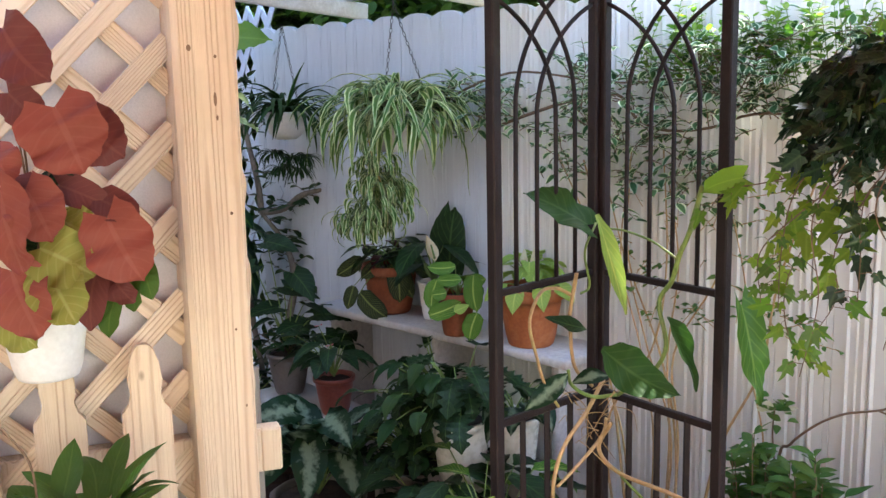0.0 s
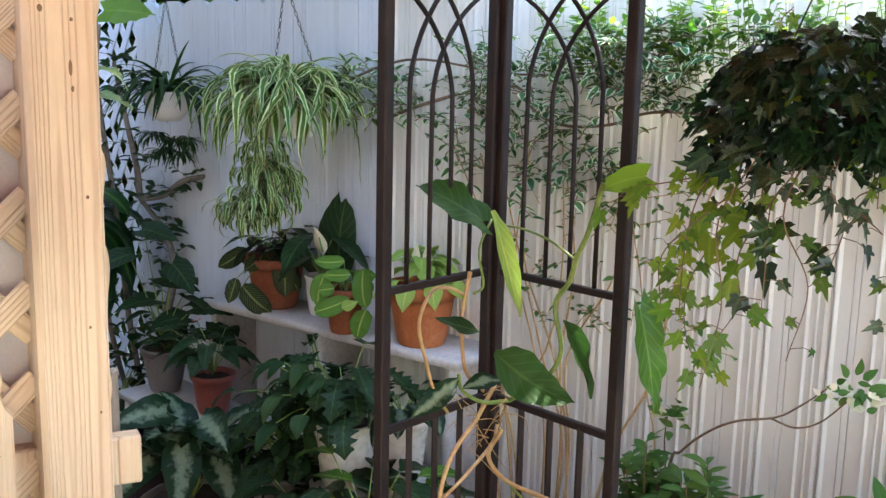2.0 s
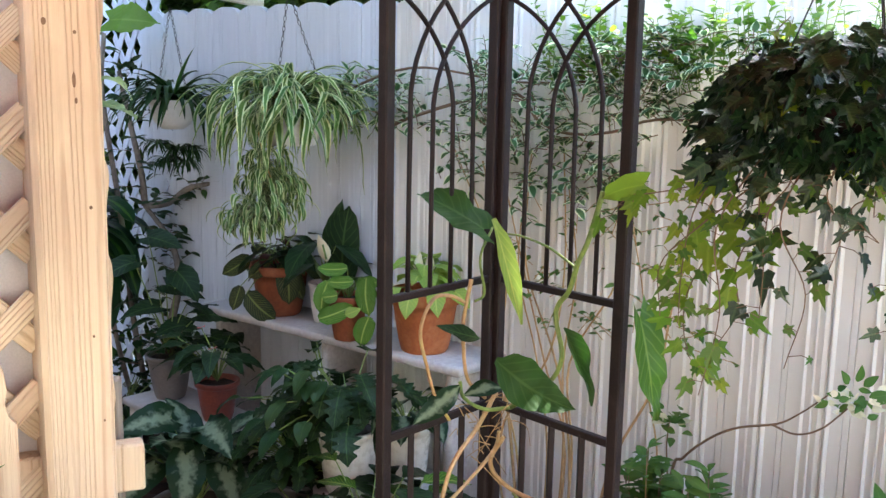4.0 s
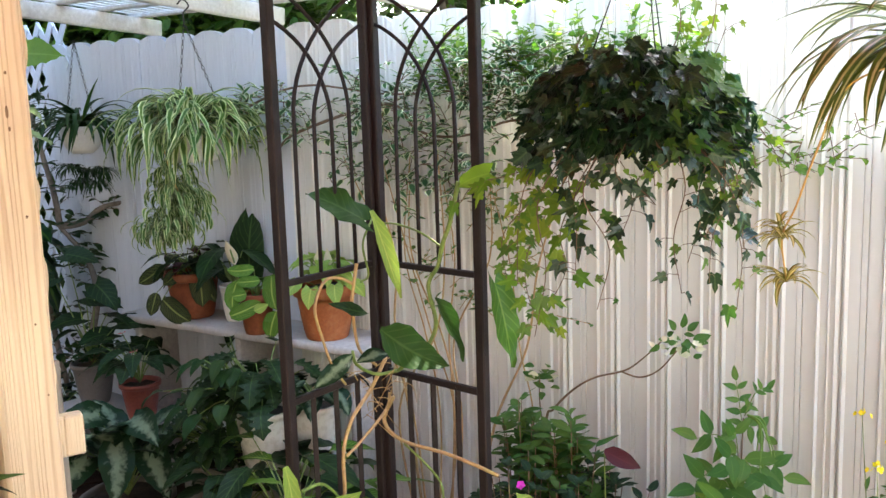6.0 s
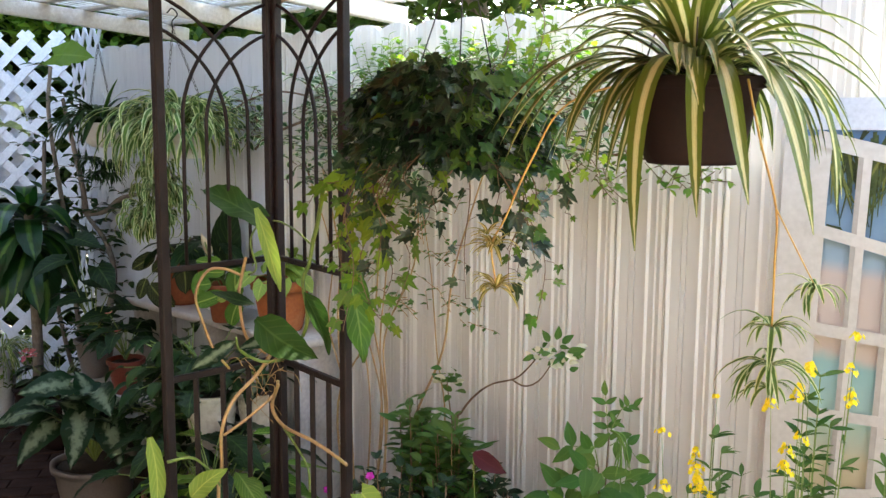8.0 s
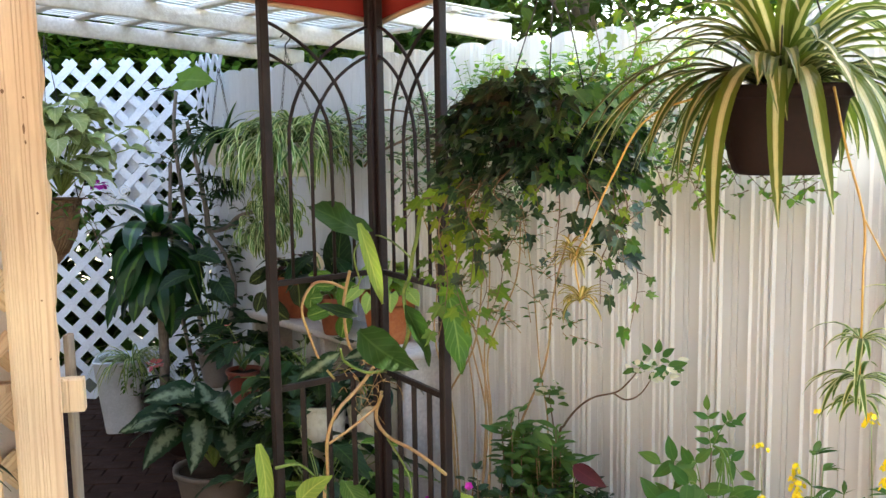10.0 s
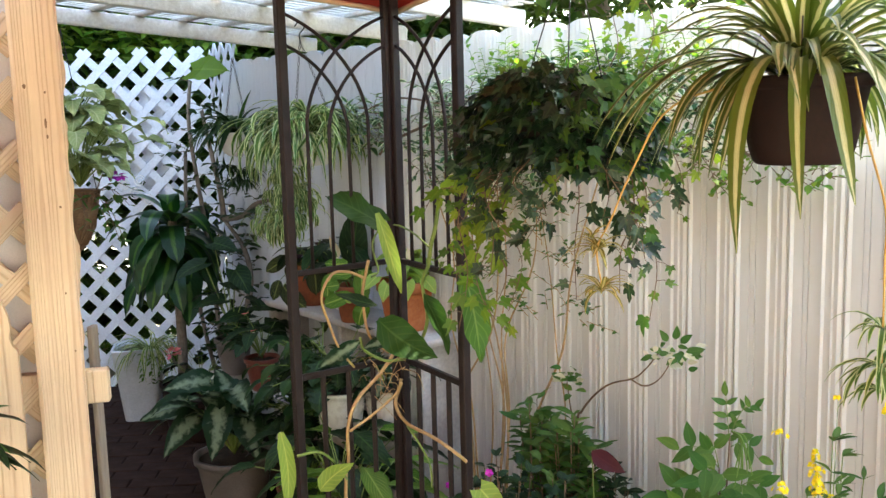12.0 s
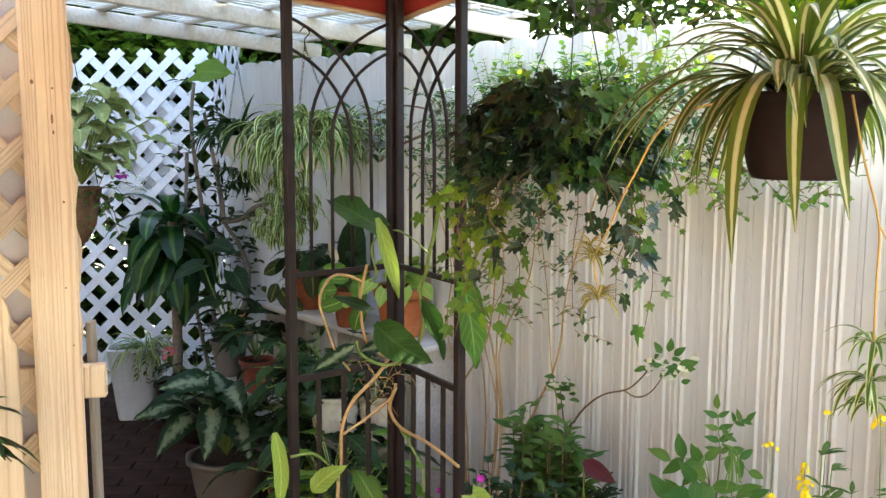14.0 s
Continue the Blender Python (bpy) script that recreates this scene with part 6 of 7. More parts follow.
vine([(0.313, 2.190, 1.096), (0.273, 2.149, 1.122), (0.236, 2.111, 1.121), (0.210, 2.085, 1.060), (0.226, 2.101, 0.975), (0.247, 2.122, 0.900), (0.279, 2.155, 0.840)], 0.0042, 0.0036, STEM_TAN)
vine([(0.323, 2.195, 1.149), (0.309, 2.180, 1.077), (0.306, 2.176, 1.036), (0.318, 2.190, 0.927), (0.364, 2.236, 0.864)], 0.005, 0.004, STEM_TAN)
vine([(0.392, 2.244, 0.881), (0.346, 2.196, 0.812), (0.290, 2.138, 0.751), (0.264, 2.112, 0.674), (0.262, 2.109, 0.573), (0.253, 2.100, 0.490), (0.248, 2.095, 0.0)], 0.0055, 0.005, STEM_TAN)
vine([(0.399, 2.236, 0.785), (0.387, 2.223, 0.745), (0.326, 2.161, 0.697), (0.271, 2.104, 0.665)], 0.0048, 0.004, STEM_TAN)
vine([(0.405, 2.204, 0.782), (0.380, 2.235, 0.707), (0.422, 2.184, 0.667), (0.517, 2.067, 0.668), (0.585, 1.983, 0.661), (0.631, 1.926, 0.652)], 0.0055, 0.0048, STEM_TAN)
vine([(0.426, 2.173, 0.662), (0.474, 2.113, 0.625), (0.508, 2.072, 0.584), (0.513, 2.066, 0.520)], 0.0035, 0.003, STEM_GREEN)
vine([(0.156, 1.966, 0.638), (0.205, 2.017, 0.632), (0.242, 2.056, 0.582), (0.264, 2.079, 0.529)], 0.0045, 0.003, STEM_GREEN)
vine([(0.567, 2.016, 1.365), (0.547, 2.040, 1.265), (0.531, 2.059, 1.213), (0.518, 2.076, 1.151), (0.496, 2.102, 1.097), (0.510, 2.085, 1.003), (0.482, 2.119, 0.929), (0.418, 2.188, 0.858)], 0.006, 0.005, STEM_GREEN)
vine([(0.418, 2.188, 0.858), (0.36, 2.20, 0.85), (0.31, 2.16, 0.89), (0.30, 2.15, 0.93)], 0.005, 0.004, STEM_GREEN)
vine([(0.37, 2.23, 1.26), (0.34, 2.18, 1.20), (0.352, 2.19, 1.12), (0.33, 2.19, 1.10)], 0.003, 0.003, STEM_GREEN)
vine([(0.53, 2.06, 1.20), (0.48, 2.10, 1.235), (0.43, 2.16, 1.25), (0.40, 2.2, 1.25)], 0.003, 0.0025, STEM_GREEN)
for k in range(22):
    a = Vector((0.37, 2.21, 0.84)) + Vector((rnd.uniform(-0.07, 0.07), rnd.uniform(-0.05, 0.03), rnd.uniform(-0.1, 0.05)))
    e = a + Vector((rnd.uniform(-0.08, 0.08), rnd.uniform(-0.03, 0.03), rnd.uniform(-0.12, 0.03)))
    vine([a, a.lerp(e, 0.5) + Vector((rnd.uniform(-0.02, 0.02), -0.01, 0.02)), e], 0.0012, 0.0007, STEM_TAN)


def big_leaf(base, tip, width, material, face=(0.0, -1.0, 0.35), shape="heart", droop=0.25, fold=0.2, label=""):
    g = Geo()
    b, t_ = Vector(base) - po, Vector(tip) - po
    if shape in ("heart", "arrow"):
        b = b.lerp(t_, 0.15)
    run = (t_ - b).length
    leaf(g, b, t_ - b + Vector((0, 0, run * droop * 0.3)), face, run * 1.03, width, shape, droop, fold, 0.2, rnd)
    part("leaf", g, material, ph, label)


big_leaf((0.372, 2.225, 1.243), (0.215, 2.165, 1.340), 0.088, PHILO, (0.25, -0.85, 0.75), "arrow", 0.45, 0.3)
big_leaf((0.363, 2.150, 1.290), (0.425, 2.135, 1.069), 0.042, PHILO_LIME, (0.5, -0.8, 0.2), "oblong", 0.1, 0.5)
big_leaf((0.634, 1.965, 1.158), (0.672, 1.935, 0.925), 0.080, PHILO_BRIGHT, (0.55, -1, 0.1), "arrow", 0.15, 0.3)
big_leaf((0.370, 2.085, 0.998), (0.527, 2.050, 0.890), 0.100, PHILO, (0.5, -1.0, 0.1), "ovate", 0.35, 0.28)
big_leaf((0.505, 2.055, 1.076), (0.570, 2.050, 0.913), 0.058, PHILO, (0.7, -0.7, 0.1), "ovate", 0.1, 0.6)
big_leaf((0.345, 2.191, 1.017), (0.256, 2.098, 1.064), 0.035, DEEP, (0.1, -0.8, 0.5), "lance", 0.2, 0.4)
big_leaf((0.640, 1.919, 1.396), (0.555, 2.009, 1.345), 0.055, IVY_BRIGHT, (0.1, -0.9, 0.4), "heart", 0.3)
big_leaf((0.30, 2.15, 0.92), (0.21, 2.06, 0.86), 0.05, AGLAO, (0.1, -0.8, 0.6), "lance", 0.5)
big_leaf((0.31, 2.15, 0.90), (0.40, 2.15, 0.91), 0.04, AGLAO, (0.1, -0.8, 0.6), "lance", 0.4)
big_leaf((0.121, 1.937, 0.715), (0.127, 1.942, 0.50), 0.042, PHILO_LIME, (0.4, -0.9, 0.1), "oblong", 0.1, 0.45)
big_leaf((0.66, 1.90, 0.60), (0.74, 1.86, 0.53), 0.07, PHILO_LIME, (0.0, -0.8, 0.6), "heart", 0.4)
big_leaf((0.20, 2.02, 0.52), (0.30, 2.0, 0.60), 0.06, PHILO_LIME, (0.0, -0.9, 0.3), "ovate", 0.2)

# ---- variegated vine over the fence ----
rnd = random.Random(101)
fv = thing("fence_vine", "white-edged variegated vine spreading over the fence", "vine", fence_at(0.0, 0.0, 0.0), rz=FENCE_RZ)


def fence_branch(pts, r=0.005, wood=None):
    g = Geo()
    tube(g, smooth_path(pts, 6), r, r * 0.5, 6)
    part("branch", g, wood or TWIG, fv)


def fl(s, off, z):
    return Vector((s, -off, z))


fence_branch([fl(-1.02, 0.05, 1.40), fl(-0.9, 0.06, 1.46), fl(-0.5, 0.07, 1.55), fl(-0.38, 0.08, 1.47), fl(-0.28, 0.08, 1.44), fl(-0.14, 0.08, 1.45), fl(0.03, 0.07, 1.49), fl(0.5, 0.06, 1.45), fl(0.85, 0.06, 1.42)], 0.006)
fence_branch([fl(-1.3, 0.06, 1.5), fl(-0.9, 0.06, 1.62), fl(-0.45, 0.07, 1.58), fl(0.1, 0.06, 1.6)], 0.005)
for s0 in (-0.42, -0.38, -0.36, -0.3, -0.26, -0.22, -0.18, -0.15, -0.06, 0.02):
    e = s0 + rnd.uniform(-0.4, 0.5)
    fence_branch([fl(s0 * 0.6 - 0.1, 0.16, 0.05), fl(s0 + rnd.uniform(-0.06, 0.06), 0.12, 0.5), fl(s0 + (e - s0) * 0.3 + rnd.uniform(-0.08, 0.08), 0.1, 0.78), fl(s0 + (e - s0) * 0.6 + rnd.uniform(-0.10, 0.10), 0.1, 1.05), fl(e, 0.07, rnd.uniform(1.3, 1.5))], rnd.uniform(0.003, 0.0055), STEM_TAN)
gl, gs = Geo(), Geo()
knots = [rnd.gauss(-0.32, 0.45) for _ in range(60)]
for k in range(360):
    s = rnd.choice(knots) + rnd.gauss(0, 0.03)
    if s < -1.35 or s > 1.05:
        s = rnd.uniform(-0.9, 0.9)
    z = 1.22 + 0.42 * rnd.random() ** 0.7
    if s > 0.35:
        z = rnd.uniform(1.40, 1.62)
    elif s < -0.75:
        z = rnd.uniform(1.42, 1.6)
    elif s > -0.15:
        z = rnd.uniform(1.45, 1.70)
    a = fl(s, rnd.uniform(0.02, 0.16), z)
    e = a + Vector((rnd.uniform(-0.14, 0.14), rnd.uniform(-0.05, 0.03), rnd.uniform(-0.06, 0.09)))
    sprig(gl, gs, [a, a.lerp(e, 0.5) + Vector((0, 0, 0.01)), e], 0.0155, (0.030, 0.052), rnd, "ovate", 0.0018, 0.55)
part("foliage", gl, VARIEGATED, fv)
tagged(part("twigs", gs, TWIG, fv), kind="stuff")
gl, gs = Geo(), Geo()
for k in range(130):
    s = rnd.uniform(-0.4, 0.62)
    a = fl(s, rnd.uniform(0.03, 0.10), rnd.uniform(1.55, 1.66))
    e = a + Vector((rnd.uniform(-0.06, 0.06), rnd.uniform(-0.05, 0.02), rnd.uniform(0.05, 0.17)))
    sprig(gl, gs, [a, a.lerp(e, 0.5), e], 0.014, (0.024, 0.042), rnd, "ovate", 0.0014, 0.5)
part("top_foliage", gl, FRESH, fv, "fresh green upper shoots")
tagged(part("top_twigs", gs, STEM_GREEN, fv), kind="stuff")
gl, gs = Geo(), Geo()
for k in range(60):
    s = rnd.uniform(-0.45, 0.15)
    a = fl(s, rnd.uniform(0.06, 0.14), rnd.uniform(0.85, 1.3))
    e = a + Vector((rnd.uniform(-0.12, 0.12), rnd.uniform(-0.04, 0.02), rnd.uniform(-0.02, 0.09)))
    sprig(gl, gs, [a, a.lerp(e, 0.5), e], 0.02, (0.022, 0.036), rnd, "ovate", 0.0015, 0.5)
part("lower_foliage", gl, MID, fv)
tagged(part("lower_twigs", gs, STEM_TAN, fv), kind="stuff")
gl, gs = Geo(), Geo()
for k in range(60):
    s = rnd.uniform(0.35, 1.0)
    a = fl(s, rnd.uniform(0.03, 0.10), rnd.uniform(1.36, 1.50))
    e = a + Vector((rnd.uniform(-0.08, 0.12), rnd.uniform(-0.05, 0.01), rnd.uniform(-0.09, 0.05)))
    sprig(gl, gs, [a, a.lerp(e, 0.5), e], 0.02, (0.022, 0.04), rnd, "ovate", 0.0015, 0.55)
part("side_foliage", gl, FRESH, fv)
tagged(part("side_twigs", gs, TWIG, fv), kind="stuff")

# ---- bare branch with a white-flowered tip ----
wo = Vector((0.87, 2.60, 0.0))
wt_ = thing("flowering_twig", "thin brown branch with white variegated leaves at its tip", "shrub", wo)
g = Geo()
tube(g, smooth_path([Vector(p) - wo for p in [wo, (0.908, 2.578, 0.519), (0.927, 2.534, 0.602), (0.972, 2.466, 0.682), (1.020, 2.40, 0.735), (1.081, 2.314, 0.776), (1.115, 2.262, 0.822), (1.147, 2.201, 0.885)]], 6), 0.0048, 0.0020, 6)
part("branch", g, TWIG, wt_)
g = Geo()
tube(g, smooth_path([Vector(p) - wo for p in [(1.072, 2.328, 0.770), (1.108, 2.265, 0.768), (1.145, 2.215, 0.800), (1.177, 2.161, 0.868)]], 6), 0.0030, 0.0018, 6)
part("branch", g, TWIG, wt_)
gl, gw = Geo(), Geo()
for k in range(40):
    d = around(rnd, rnd.uniform(-0.5, 0.8))
    p = Vector((1.180 + rnd.gauss(0, 0.024), 2.15 + rnd.uniform(-0.02, 0.02), 0.886 + rnd.gauss(0, 0.017))) - wo
    leaf(gw if k % 2 else gl, p, (d.x, d.y * 0.6 - 0.2, d.z), (rnd.uniform(-0.7, 0.7), -0.8, 0.6), rnd.uniform(0.022, 0.036), 0.016, "ovate", 0.4, 0.2, 0.02, rnd)
for x, z, dx, dz, L in ((1.215, 0.900, 1.0, 0.25, 0.052), (1.20, 0.925, 0.7, 0.6, 0.040), (1.225, 0.893, 0.9, -0.1, 0.034), (1.165, 0.93, -0.5, 0.8, 0.040), (1.15, 0.90, -1.0, 0.3, 0.036), (1.185, 0.935, 0.1, 1.0, 0.042)):
    leaf(gl, Vector((x, 2.145, z)) - wo, (dx, -0.2, dz), (0.1, -1.0, 0.4), L, L * 0.52, "ovate", 0.3, 0.2, 0.02, rnd)
part("foliage", gl, MID, wt_)
part("white_leaves", gw, CREAM_LEAF, wt_, "creamy white leaves")
gl, gw = Geo(), Geo()
for k in range(26):
    d = around(rnd, rnd.uniform(-0.4, 0.8))
    p = Vector((0.88 + rnd.gauss(0, 0.022), 2.52, 0.715 + rnd.gauss(0, 0.022))) - wo
    leaf(gw if k % 4 == 0 else gl, p, d, (0, -0.6, 0.8), rnd.uniform(0.025, 0.045), 0.021, "ovate", 0.4, 0.2, 0.02, rnd)
part("lower_foliage", gl, MID, wt_)
part("lower_white_leaves", gw, CREAM_LEAF, wt_, "creamy white leaves")
g = Geo()
tube(g, smooth_path([Vector(p) - wo for p in [(0.905, 2.58, 0.50), (0.888, 2.56, 0.62), (0.88, 2.52, 0.71)]], 5), 0.003, 0.0016, 6)
part("branch", g, TWIG, wt_)

# ---- shrubs at the foot of the fence ----
def bed_shrub(name, label, loc, h, spread, n, size, material, seed, shape="lance", ratio=0.36, flower=None, nf=0, gap=0.02, bare=0.0):
    rnd = random.Random(seed)
    sh = thing(name, label, "shrub", loc, "bed plants")
    gl, gs = Geo(), Geo()
    for k in range(n):
        d = around(rnd, 0) * rnd.uniform(0.1, 1) * spread
        top = Vector((d.x, d.y, h * rnd.uniform(0.6, 1.0) * (1 - 0.3 * d.length / spread)))
        foot, mid = Vector((d.x * 0.15, d.y * 0.15, 0)), Vector((d.x * 0.6, d.y * 0.6, top.z * 0.5))
        if bare:
            crown = mid.lerp(top, bare)
            tube(gs, smooth_path([foot, mid, crown], 3), 0.003, 0.0022, 5)
            sprig(gl, gs, [crown, crown.lerp(top, 0.5), top], gap, size, rnd, shape, 0.0022, ratio, 0.0014)
        else:
            sprig(gl, gs, [foot, mid, top], gap, size, rnd, shape, 0.003, ratio, 0.0014)
    part("foliage", gl, material, sh)
    part("stems", gs, TWIG, sh)
    for k in range(nf):
        g = Geo()
        d = around(rnd, 0) * spread * rnd.uniform(0.3, 1)
        c = Vector((d.x, d.y - 0.02, h * rnd.uniform(0.65, 0.98)))
        for q in range(5):
            a = 2 * math.pi * q / 5 + k
            leaf(g, c, (math.cos(a), -0.3, math.sin(a)), (0, -1, 0), 0.013, 0.012, "small", 0.1, 0.1, 0, rnd)
        part("flower", g, flower, sh)
    return sh


bed_shrub("periwinkle_shrub", "bushy periwinkle with small purple flowers in the bed", (0.80, 2.36, 0), 0.80, 0.14, 36, (0.045, 0.075), MID, 201, nf=0, gap=0.011, bare=0.45)
bed_shrub("periwinkle_shrub", "upright leafy periwinkle in the bed by the fence", (0.90, 2.25, 0), 0.73, 0.12, 28, (0.045, 0.075), MID, 202, gap=0.011, bare=0.45)
bed_shrub("low_bed_shrub", "dark small-leaved low shrub in the bed", (0.72, 2.12, 0), 0.63, 0.22, 90, (0.03, 0.05), DEEP, 203, "ovate", 0.5, PETAL_MAGENTA, 2, 0.02)
bed_shrub("low_bed_shrub", "dark small-leaved low shrub beside the fence", (0.98, 2.28, 0), 0.56, 0.2, 70, (0.03, 0.055), DEEP, 204, "ovate", 0.5, None, 0, 0.02)
bed_shrub("low_bed_shrub", "dark dense low shrub at the foot of the panel", (0.70, 2.02, 0), 0.50, 0.2, 90, (0.03, 0.055), DEEP, 209, "ovate", 0.5, None, 0, 0.018)
bed_shrub("low_bed_shrub", "dark dense low shrub in the bed", (0.86, 2.10, 0), 0.58, 0.17, 100, (0.03, 0.055), DEEP, 210, "ovate", 0.5, PETAL_MAGENTA, 1, 0.018)
bed_shrub("leafy_bed_shrub", "broad-leaved fresh green plant in the bed", (1.18, 1.90, 0), 0.55, 0.16, 22, (0.08, 0.12), FRESH, 206, "ovate", 0.42)
bed_shrub("leafy_bed_shrub", "soft green seedling clump in the bed", (1.00, 1.90, 0), 0.53, 0.12, 20, (0.05, 0.08), FRESH, 207, "lance", 0.4)

# the pinnate shrub with its hanging seed pods
rnd = random.Random(205)
PIN = Vector((1.30, 2.04, 0.0))
pin = thing("pinnate_shrub", "fresh green pinnate-leaved shrub with hanging seed pods in the bed", "shrub", PIN, "bed plants")


def pinnate(base, tip, pairs, size, rise=0.03):
    """A compound leaf: a thin stalk with leaflets in pairs and one at the tip."""
    a, e = Vector(base) - PIN, Vector(tip) - PIN
    path = smooth_path([a, a.lerp(e, 0.5) + Vector((0, 0, rise)), e], 6)
    g = Geo()
    run = (e - a).normalized()
    side = run.cross(Vector((0, -1, 0.35))).normalized()
    for k in range(pairs):
        p = path[min(len(path) - 2, int((k + 0.7) / (pairs + 0.3) * (len(path) - 1)))]
        for sg in (-1, 1):
            way = side * sg + run * rnd.uniform(0.45, 0.8) + Vector((0, -0.15, rnd.uniform(-0.25, 0.1)))
            L = size * rnd.uniform(0.85, 1.1)
            leaf(g, p, way, (rnd.uniform(-0.3, 0.3), -0.8, 0.6), L, L * rnd.uniform(0.42, 0.5), "ovate", rnd.uniform(0.2, 0.6), 0.18, 0.03, rnd)
    leaf(g, path[-1], run + Vector((0, 0, 0.1)), (rnd.uniform(-0.3, 0.3), -0.8, 0.6), size * 1.05, size * 0.46, "ovate", 0.4, 0.18, 0.03, rnd)
    o = part("leaf", g, SHRUB, pin)
    g = Geo()
    tube(g, path, 0.0017, 0.0009, 5)
    part("stalk", g, STEM_GREEN, o)


g = Geo()
for tip in ((1.322, 2.06, 0.70), (1.29, 2.02, 0.62), (1.35, 2.05, 0.56), (1.24, 2.02, 0.55)):
    e = Vector(tip) - PIN
    tube(g, smooth_path([(0, 0, 0), (e.x * 0.4 + rnd.uniform(-0.02, 0.02), e.y * 0.4, e.z * 0.5), e], 6), 0.0045, 0.0022, 6)
part("stems", g, TWIG, pin)
pinnate((1.322, 2.062, 0.67), (1.314, 2.09, 0.795), 4, 0.040, 0.0)
pinnate((1.325, 2.06, 0.705), (1.385, 2.054, 0.775), 3, 0.034)
pinnate((1.325, 2.06, 0.665), (1.40, 2.085, 0.625), 2, 0.054)
pinnate((1.29, 2.02, 0.62), (1.19, 2.055, 0.655), 2, 0.066)
pinnate((1.29, 2.02, 0.62), (1.26, 1.99, 0.68), 1, 0.060)
pinnate((1.29, 2.02, 0.60), (1.235, 1.97, 0.605), 2, 0.085)
pinnate((1.35, 2.05, 0.56), (1.42, 2.02, 0.54), 2, 0.070)
pinnate((1.35, 2.05, 0.56), (1.345, 1.97, 0.52), 2, 0.075)
pinnate((1.24, 2.02, 0.55), (1.16, 1.99, 0.545), 2, 0.080)
pinnate((1.24, 2.02, 0.55), (1.25, 1.95, 0.50), 2, 0.085)
pinnate((1.29, 2.02, 0.58), (1.30, 1.96, 0.585), 1, 0.080)
for k in range(7):
    g = Geo()
    a = Vector((1.323, 2.04, 0.715)) - PIN
    e = Vector((1.345 + rnd.uniform(-0.028, 0.022), 1.975 + rnd.uniform(-0.02, 0.03), 0.60 + rnd.uniform(-0.02, 0.035))) - PIN
    tube(g, smooth_path([a, a.lerp(e, 0.25) + Vector((0.012 + k * 0.002, -0.012, 0.012)), a.lerp(e, 0.7) + Vector((0.01, -0.006, 0.0)), e], 6), 0.0028, 0.0014, 6)
    part("seed_pod", g, PHILO_BRIGHT, pin, "slender light green seed pod")

co = thing("caladium", "dark wine red broad caladium leaf in the bed", "shrub", (0.98, 2.16, 0.0), "bed plants")
blade(co, (-0.022, -0.04, 0.618), (0.060, -0.08, 0.572), 0.052, WINE, random.Random(208), "ovate", (0.35, -0.9, 0.4), 0.35, 0.2, root=(0, 0, 0.02))


def yellow_flowers(loc, racemes, shoots, seed):
    """Thin stems that end in racemes of small five-petalled flowers, with leafy shoots between them. A raceme: its top, its length, how many flowers."""
    rnd = random.Random(seed)
    o = Vector(loc)
    y = thing("yellow_flower_plant", "slender green plant with racemes of small yellow flowers", "shrub", loc, "yellow flowers")
    gl, gs = Geo(), Geo()
    for x_, y_, z_, run, n in racemes:
        top = Vector((x_, y_, z_)) - o
        foot, mid = Vector((top.x * 0.25, top.y * 0.25, 0)), Vector((top.x * 0.7, top.y * 0.7, top.z * 0.55))
        low = mid.lerp(top, 0.55)
        sprig(gl, gs, [foot, mid, low], 0.030, (0.03, 0.052), rnd, "lance", 0.002, 0.26, 0.0012)
        tube(gs, [low, top], 0.0012, 0.0006, 5)
        g = Geo()
        for q in range(int(n * 1.8)):
            f = rnd.random()
            a0 = rnd.random() * 6.28
            r_ = (0.004 + 0.018 * f) * rnd.uniform(0.4, 1.0)
            c = top + Vector((math.cos(a0) * r_, math.sin(a0) * r_, -run * f))
            out = Vector((math.cos(a0), math.sin(a0) - 0.4, 0.5)).normalized()
            u = out.cross(Vector((0.2, 0.1, 1))).normalized()
            v = out.cross(u)
            for w in range(5):
                a = 2 * math.pi * w / 5 + a0
                leaf(g, c, u * math.cos(a) + v * math.sin(a) + out * 0.35, out, 0.0068, 0.0056, "small", 0.2, 0.15, 0, rnd)
        part("flower_cluster", g, PETAL_YELLOW, y, "yellow flower cluster")
    for x_, y_, z_ in shoots:
        top = Vector((x_, y_, z_)) - o
        sprig(gl, gs, [(top.x * 0.3, top.y * 0.3, 0), (top.x * 0.75, top.y * 0.75, top.z * 0.6), top], 0.017, (0.032, 0.056), rnd, "lance", 0.0024, 0.28, 0.0012)
    part("foliage", gl, MID, y)
    part("stems", gs, STEM_GREEN, y)


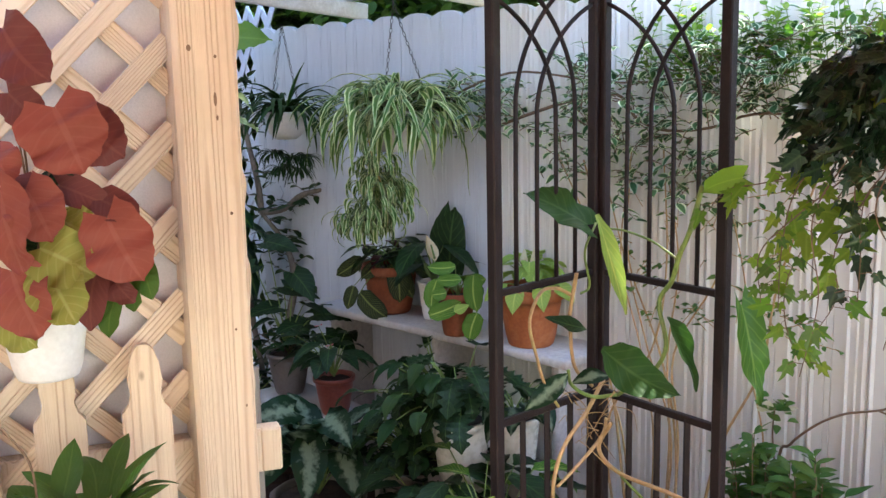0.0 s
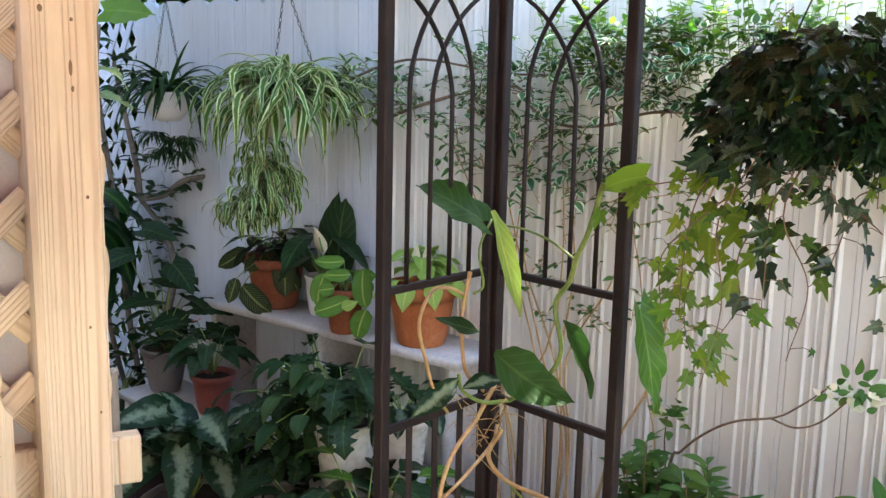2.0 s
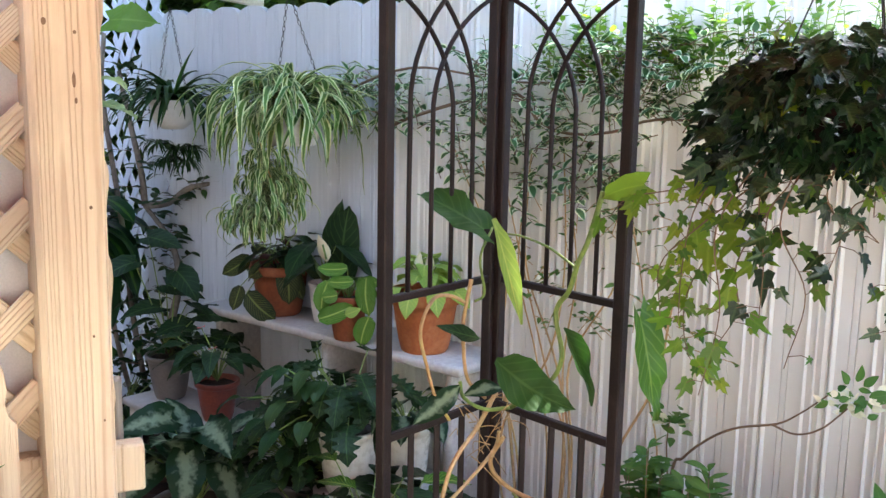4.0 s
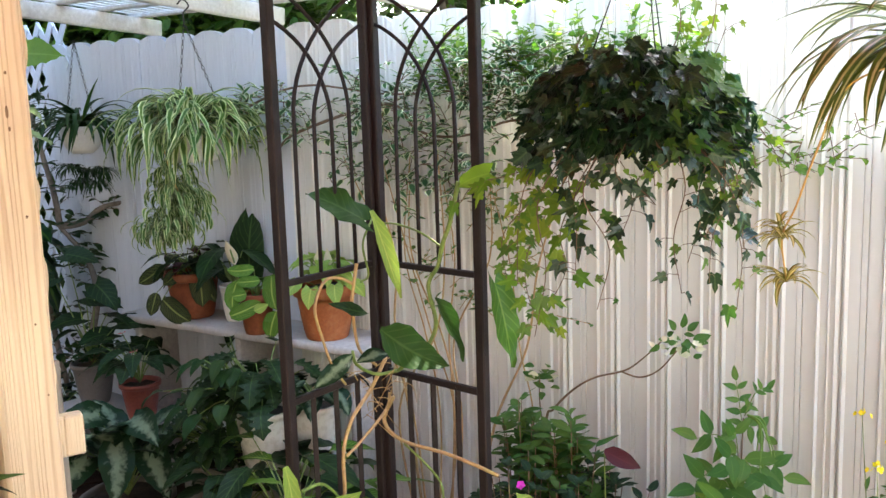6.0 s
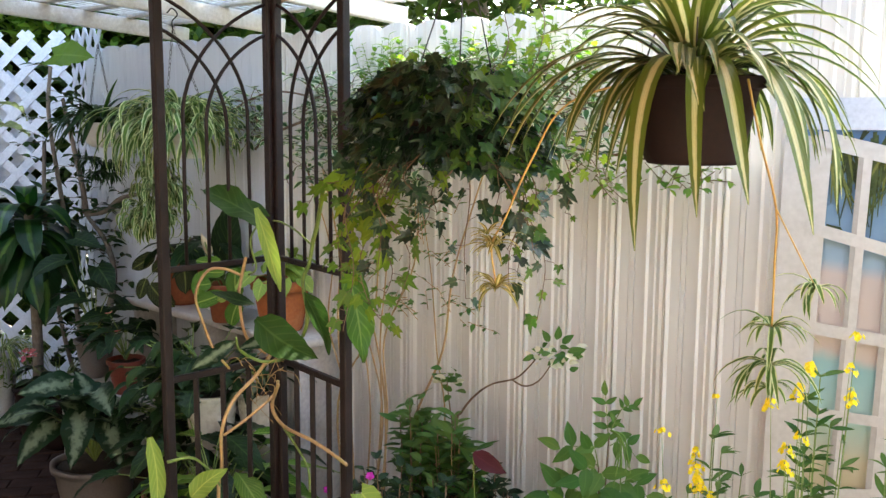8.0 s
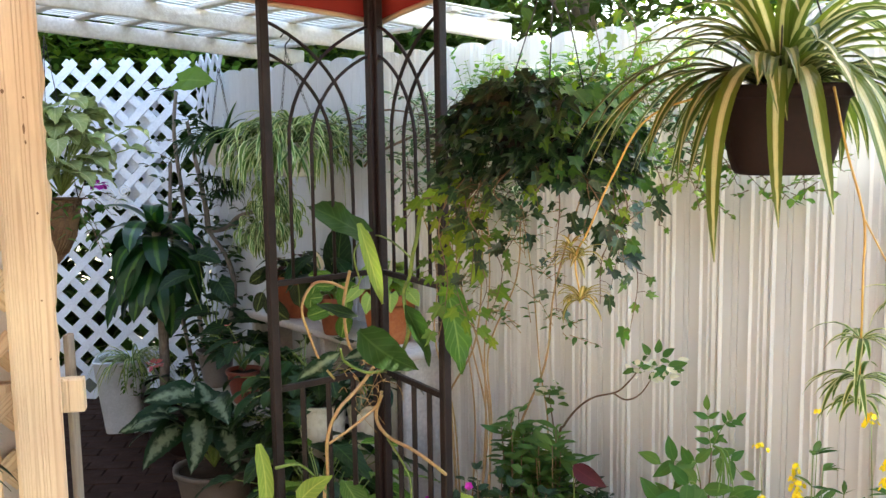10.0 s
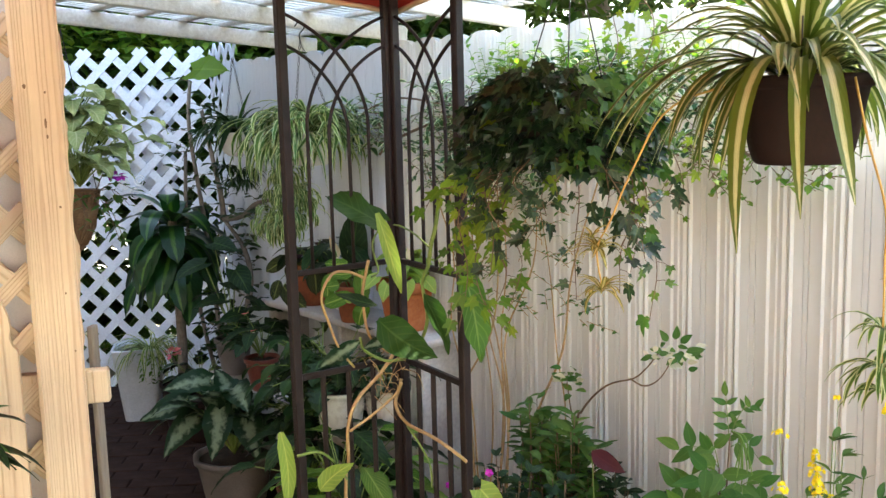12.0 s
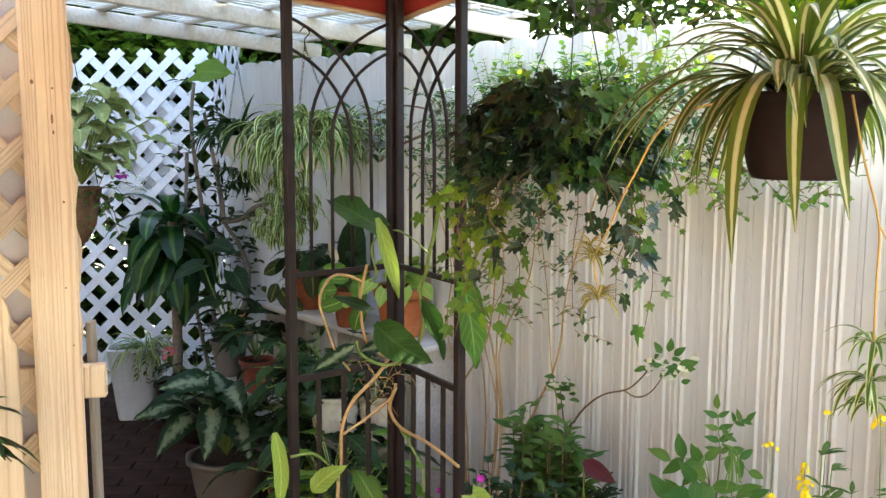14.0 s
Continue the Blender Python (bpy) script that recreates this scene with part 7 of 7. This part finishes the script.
yellow_flowers((1.43, 1.50, 0), ((1.428, 1.56, 0.838, 0.055, 16), (1.424, 1.51, 0.805, 0.045, 16), (1.440, 1.47, 0.775, 0.05, 14), (1.354, 1.565, 0.878, 0.012, 4), (1.348, 1.495, 0.790, 0.02, 6), (1.486, 1.625, 0.937, 0.01, 2), (1.475, 1.43, 0.755, 0.03, 7)),
               ((1.457, 1.541, 0.866), (1.48, 1.55, 0.83), (1.51, 1.50, 0.80), (1.40, 1.50, 0.76), (1.45, 1.46, 0.78), (1.35, 1.48, 0.72), (1.53, 1.46, 0.77)), 301)
yellow_flowers((1.60, 1.40, 0), ((1.512, 1.348, 1.012, 0.02, 9), (1.553, 1.301, 0.962, 0.018, 6), (1.540, 1.33, 0.930, 0.025, 7), (1.535, 1.32, 0.900, 0.03, 7), (1.610, 1.42, 1.066, 0.02, 12), (1.595, 1.43, 1.020, 0.03, 10), (1.691, 1.427, 1.062, 0.02, 7), (1.700, 1.436, 1.010, 0.035, 9), (1.702, 1.43, 1.128, 0.02, 5)),
               ((1.600, 1.42, 0.99), (1.642, 1.45, 1.03), (1.620, 1.40, 0.94), (1.585, 1.36, 0.90), (1.66, 1.43, 0.93), (1.56, 1.37, 0.85), (1.63, 1.44, 0.86)), 302)
yellow_flowers((1.83, 1.50, 0), ((1.813, 1.462, 0.936, 0.02, 11), (1.855, 1.446, 0.960, 0.018, 11)), ((1.84, 1.50, 0.87), (1.80, 1.48, 0.83), (1.87, 1.49, 0.84)), 303)

# ---- trees behind the fence and hedge behind the lattice ----
def leaf_cloud(g, rnd, n, lo, hi, size, clumps=24, r=0.35):
    centres = [Vector([rnd.uniform(a, b) for a, b in zip(lo, hi)]) for _ in range(clumps)]
    for k in range(n):
        c = rnd.choice(centres)
        p = c + Vector((rnd.gauss(0, r), rnd.gauss(0, r), rnd.gauss(0, r * 0.8)))
        d = around(rnd, rnd.uniform(-1.0, 0.5))
        s = rnd.uniform(*size)
        leaf(g, p, d, (rnd.uniform(-0.5, 0.5), rnd.uniform(-0.5, 0.5), 1), s, s * 0.48, "small", 0.5, 0.15, 0, rnd)


def tree(loc, h, seed, lo, hi, n, material, label, turn=0):
    rnd = random.Random(seed)
    t_ = thing("tree", label, "tree", loc, "trees behind the fence", rz=turn)
    g = Geo()
    tube(g, smooth_path([(0, 0, -0.05), (0.05, 0.02, h * 0.35), (-0.04, 0.05, h * 0.7), (0, 0, h)], 6), 0.07, 0.02, 9)
    part("trunk", g, BARK, t_)
    for k in range(7):
        a = rnd.uniform(0, 6.28)
        z = h * rnd.uniform(0.35, 0.8)
        g = Geo()
        tube(g, smooth_path([(0, 0, z), (math.cos(a) * 0.4, math.sin(a) * 0.4, z + 0.25), (math.cos(a) * 0.9, math.sin(a) * 0.9, z + 0.35)], 5), 0.025, 0.008, 6)
        part("limb", g, BARK, t_)
    g = Geo()
    leaf_cloud(g, rnd, n, lo, hi, (0.06, 0.11) if material is TREE_LEAF and h < 6 else (0.09, 0.16), 130, 0.26)
    part("crown", g, material, t_)


# the 7 m crowns are unseen, added to hold the sun off the yard; the left row is extended for shade
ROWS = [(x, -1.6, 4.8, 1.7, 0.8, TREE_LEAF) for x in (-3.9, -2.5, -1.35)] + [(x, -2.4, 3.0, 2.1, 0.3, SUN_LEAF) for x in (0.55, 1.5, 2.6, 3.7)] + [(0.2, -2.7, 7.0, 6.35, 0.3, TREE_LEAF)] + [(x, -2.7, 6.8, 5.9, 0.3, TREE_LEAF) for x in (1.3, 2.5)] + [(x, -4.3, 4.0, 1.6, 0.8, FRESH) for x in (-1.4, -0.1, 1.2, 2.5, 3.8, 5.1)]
# SUN_LEAF and FRESH crowns carry the sunlight in their leaf colour
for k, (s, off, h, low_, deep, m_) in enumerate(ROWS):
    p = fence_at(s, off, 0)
    tree((p.x, p.y, 0), h, 400 + k, (-0.9, -deep, low_), (0.9, deep, h + 0.2), (5500 if h > 6 else 17000) if m_ is TREE_LEAF else 3200 if m_ is SUN_LEAF else 8000, m_, "leafy green tree behind the white fence, in rows partly added for shade" if m_ is TREE_LEAF else "fresh green tree beyond the white fence, sunlight in its leaf colour", FENCE_RZ)
hd = Geo()
# the hedge's upper part is added height that shades the left patio
leaf_cloud(hd, random.Random(500), 50000, (-3.9, 5.25, 0.1), (0.3, 6.2, 4.9), (0.11, 0.18), 420, 0.2)
leaf_cloud(hd, random.Random(501), 16000, (-3.6, 5.9, 1.5), (0.2, 6.9, 3.0), (0.12, 0.19), 160, 0.2)
# paler leaves over the hedge top, their colour standing for skylight there
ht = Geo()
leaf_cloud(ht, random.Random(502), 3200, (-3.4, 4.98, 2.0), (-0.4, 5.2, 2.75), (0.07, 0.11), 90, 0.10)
whole("hedge_lit_top", ht, FRESH, "hedge-top leaves in a paler green that stands for skylight", "hedge", kind="stuff")
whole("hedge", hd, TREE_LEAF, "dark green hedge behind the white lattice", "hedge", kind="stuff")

# ---- dark brick paving ----
paving = thing("paving", "dark brown brick paving in running bond", "paving", (-0.9, 3.6, 0), kind="structure", rz=12)
gb = Geo()
box(gb, (0, 0, -0.015), (0.196, 0.096, 0.03), 0, 0.004)
brick_mesh = gb.mesh("brick", PAVER, False)
for r in range(-13, 14):
    for c in range(-6, 6):
        shared("brick", brick_mesh, paving, ((c + 0.5 * (r % 2)) * 0.2, r * 0.1, random.uniform(-0.002, 0.002)))
gj = Geo()
box(gj, (0, 0, -0.018), (2.6, 2.8, 0.016), 0, 0.002)
part("joint_sand", gj, SOIL, paving, "dark sand joints", False)
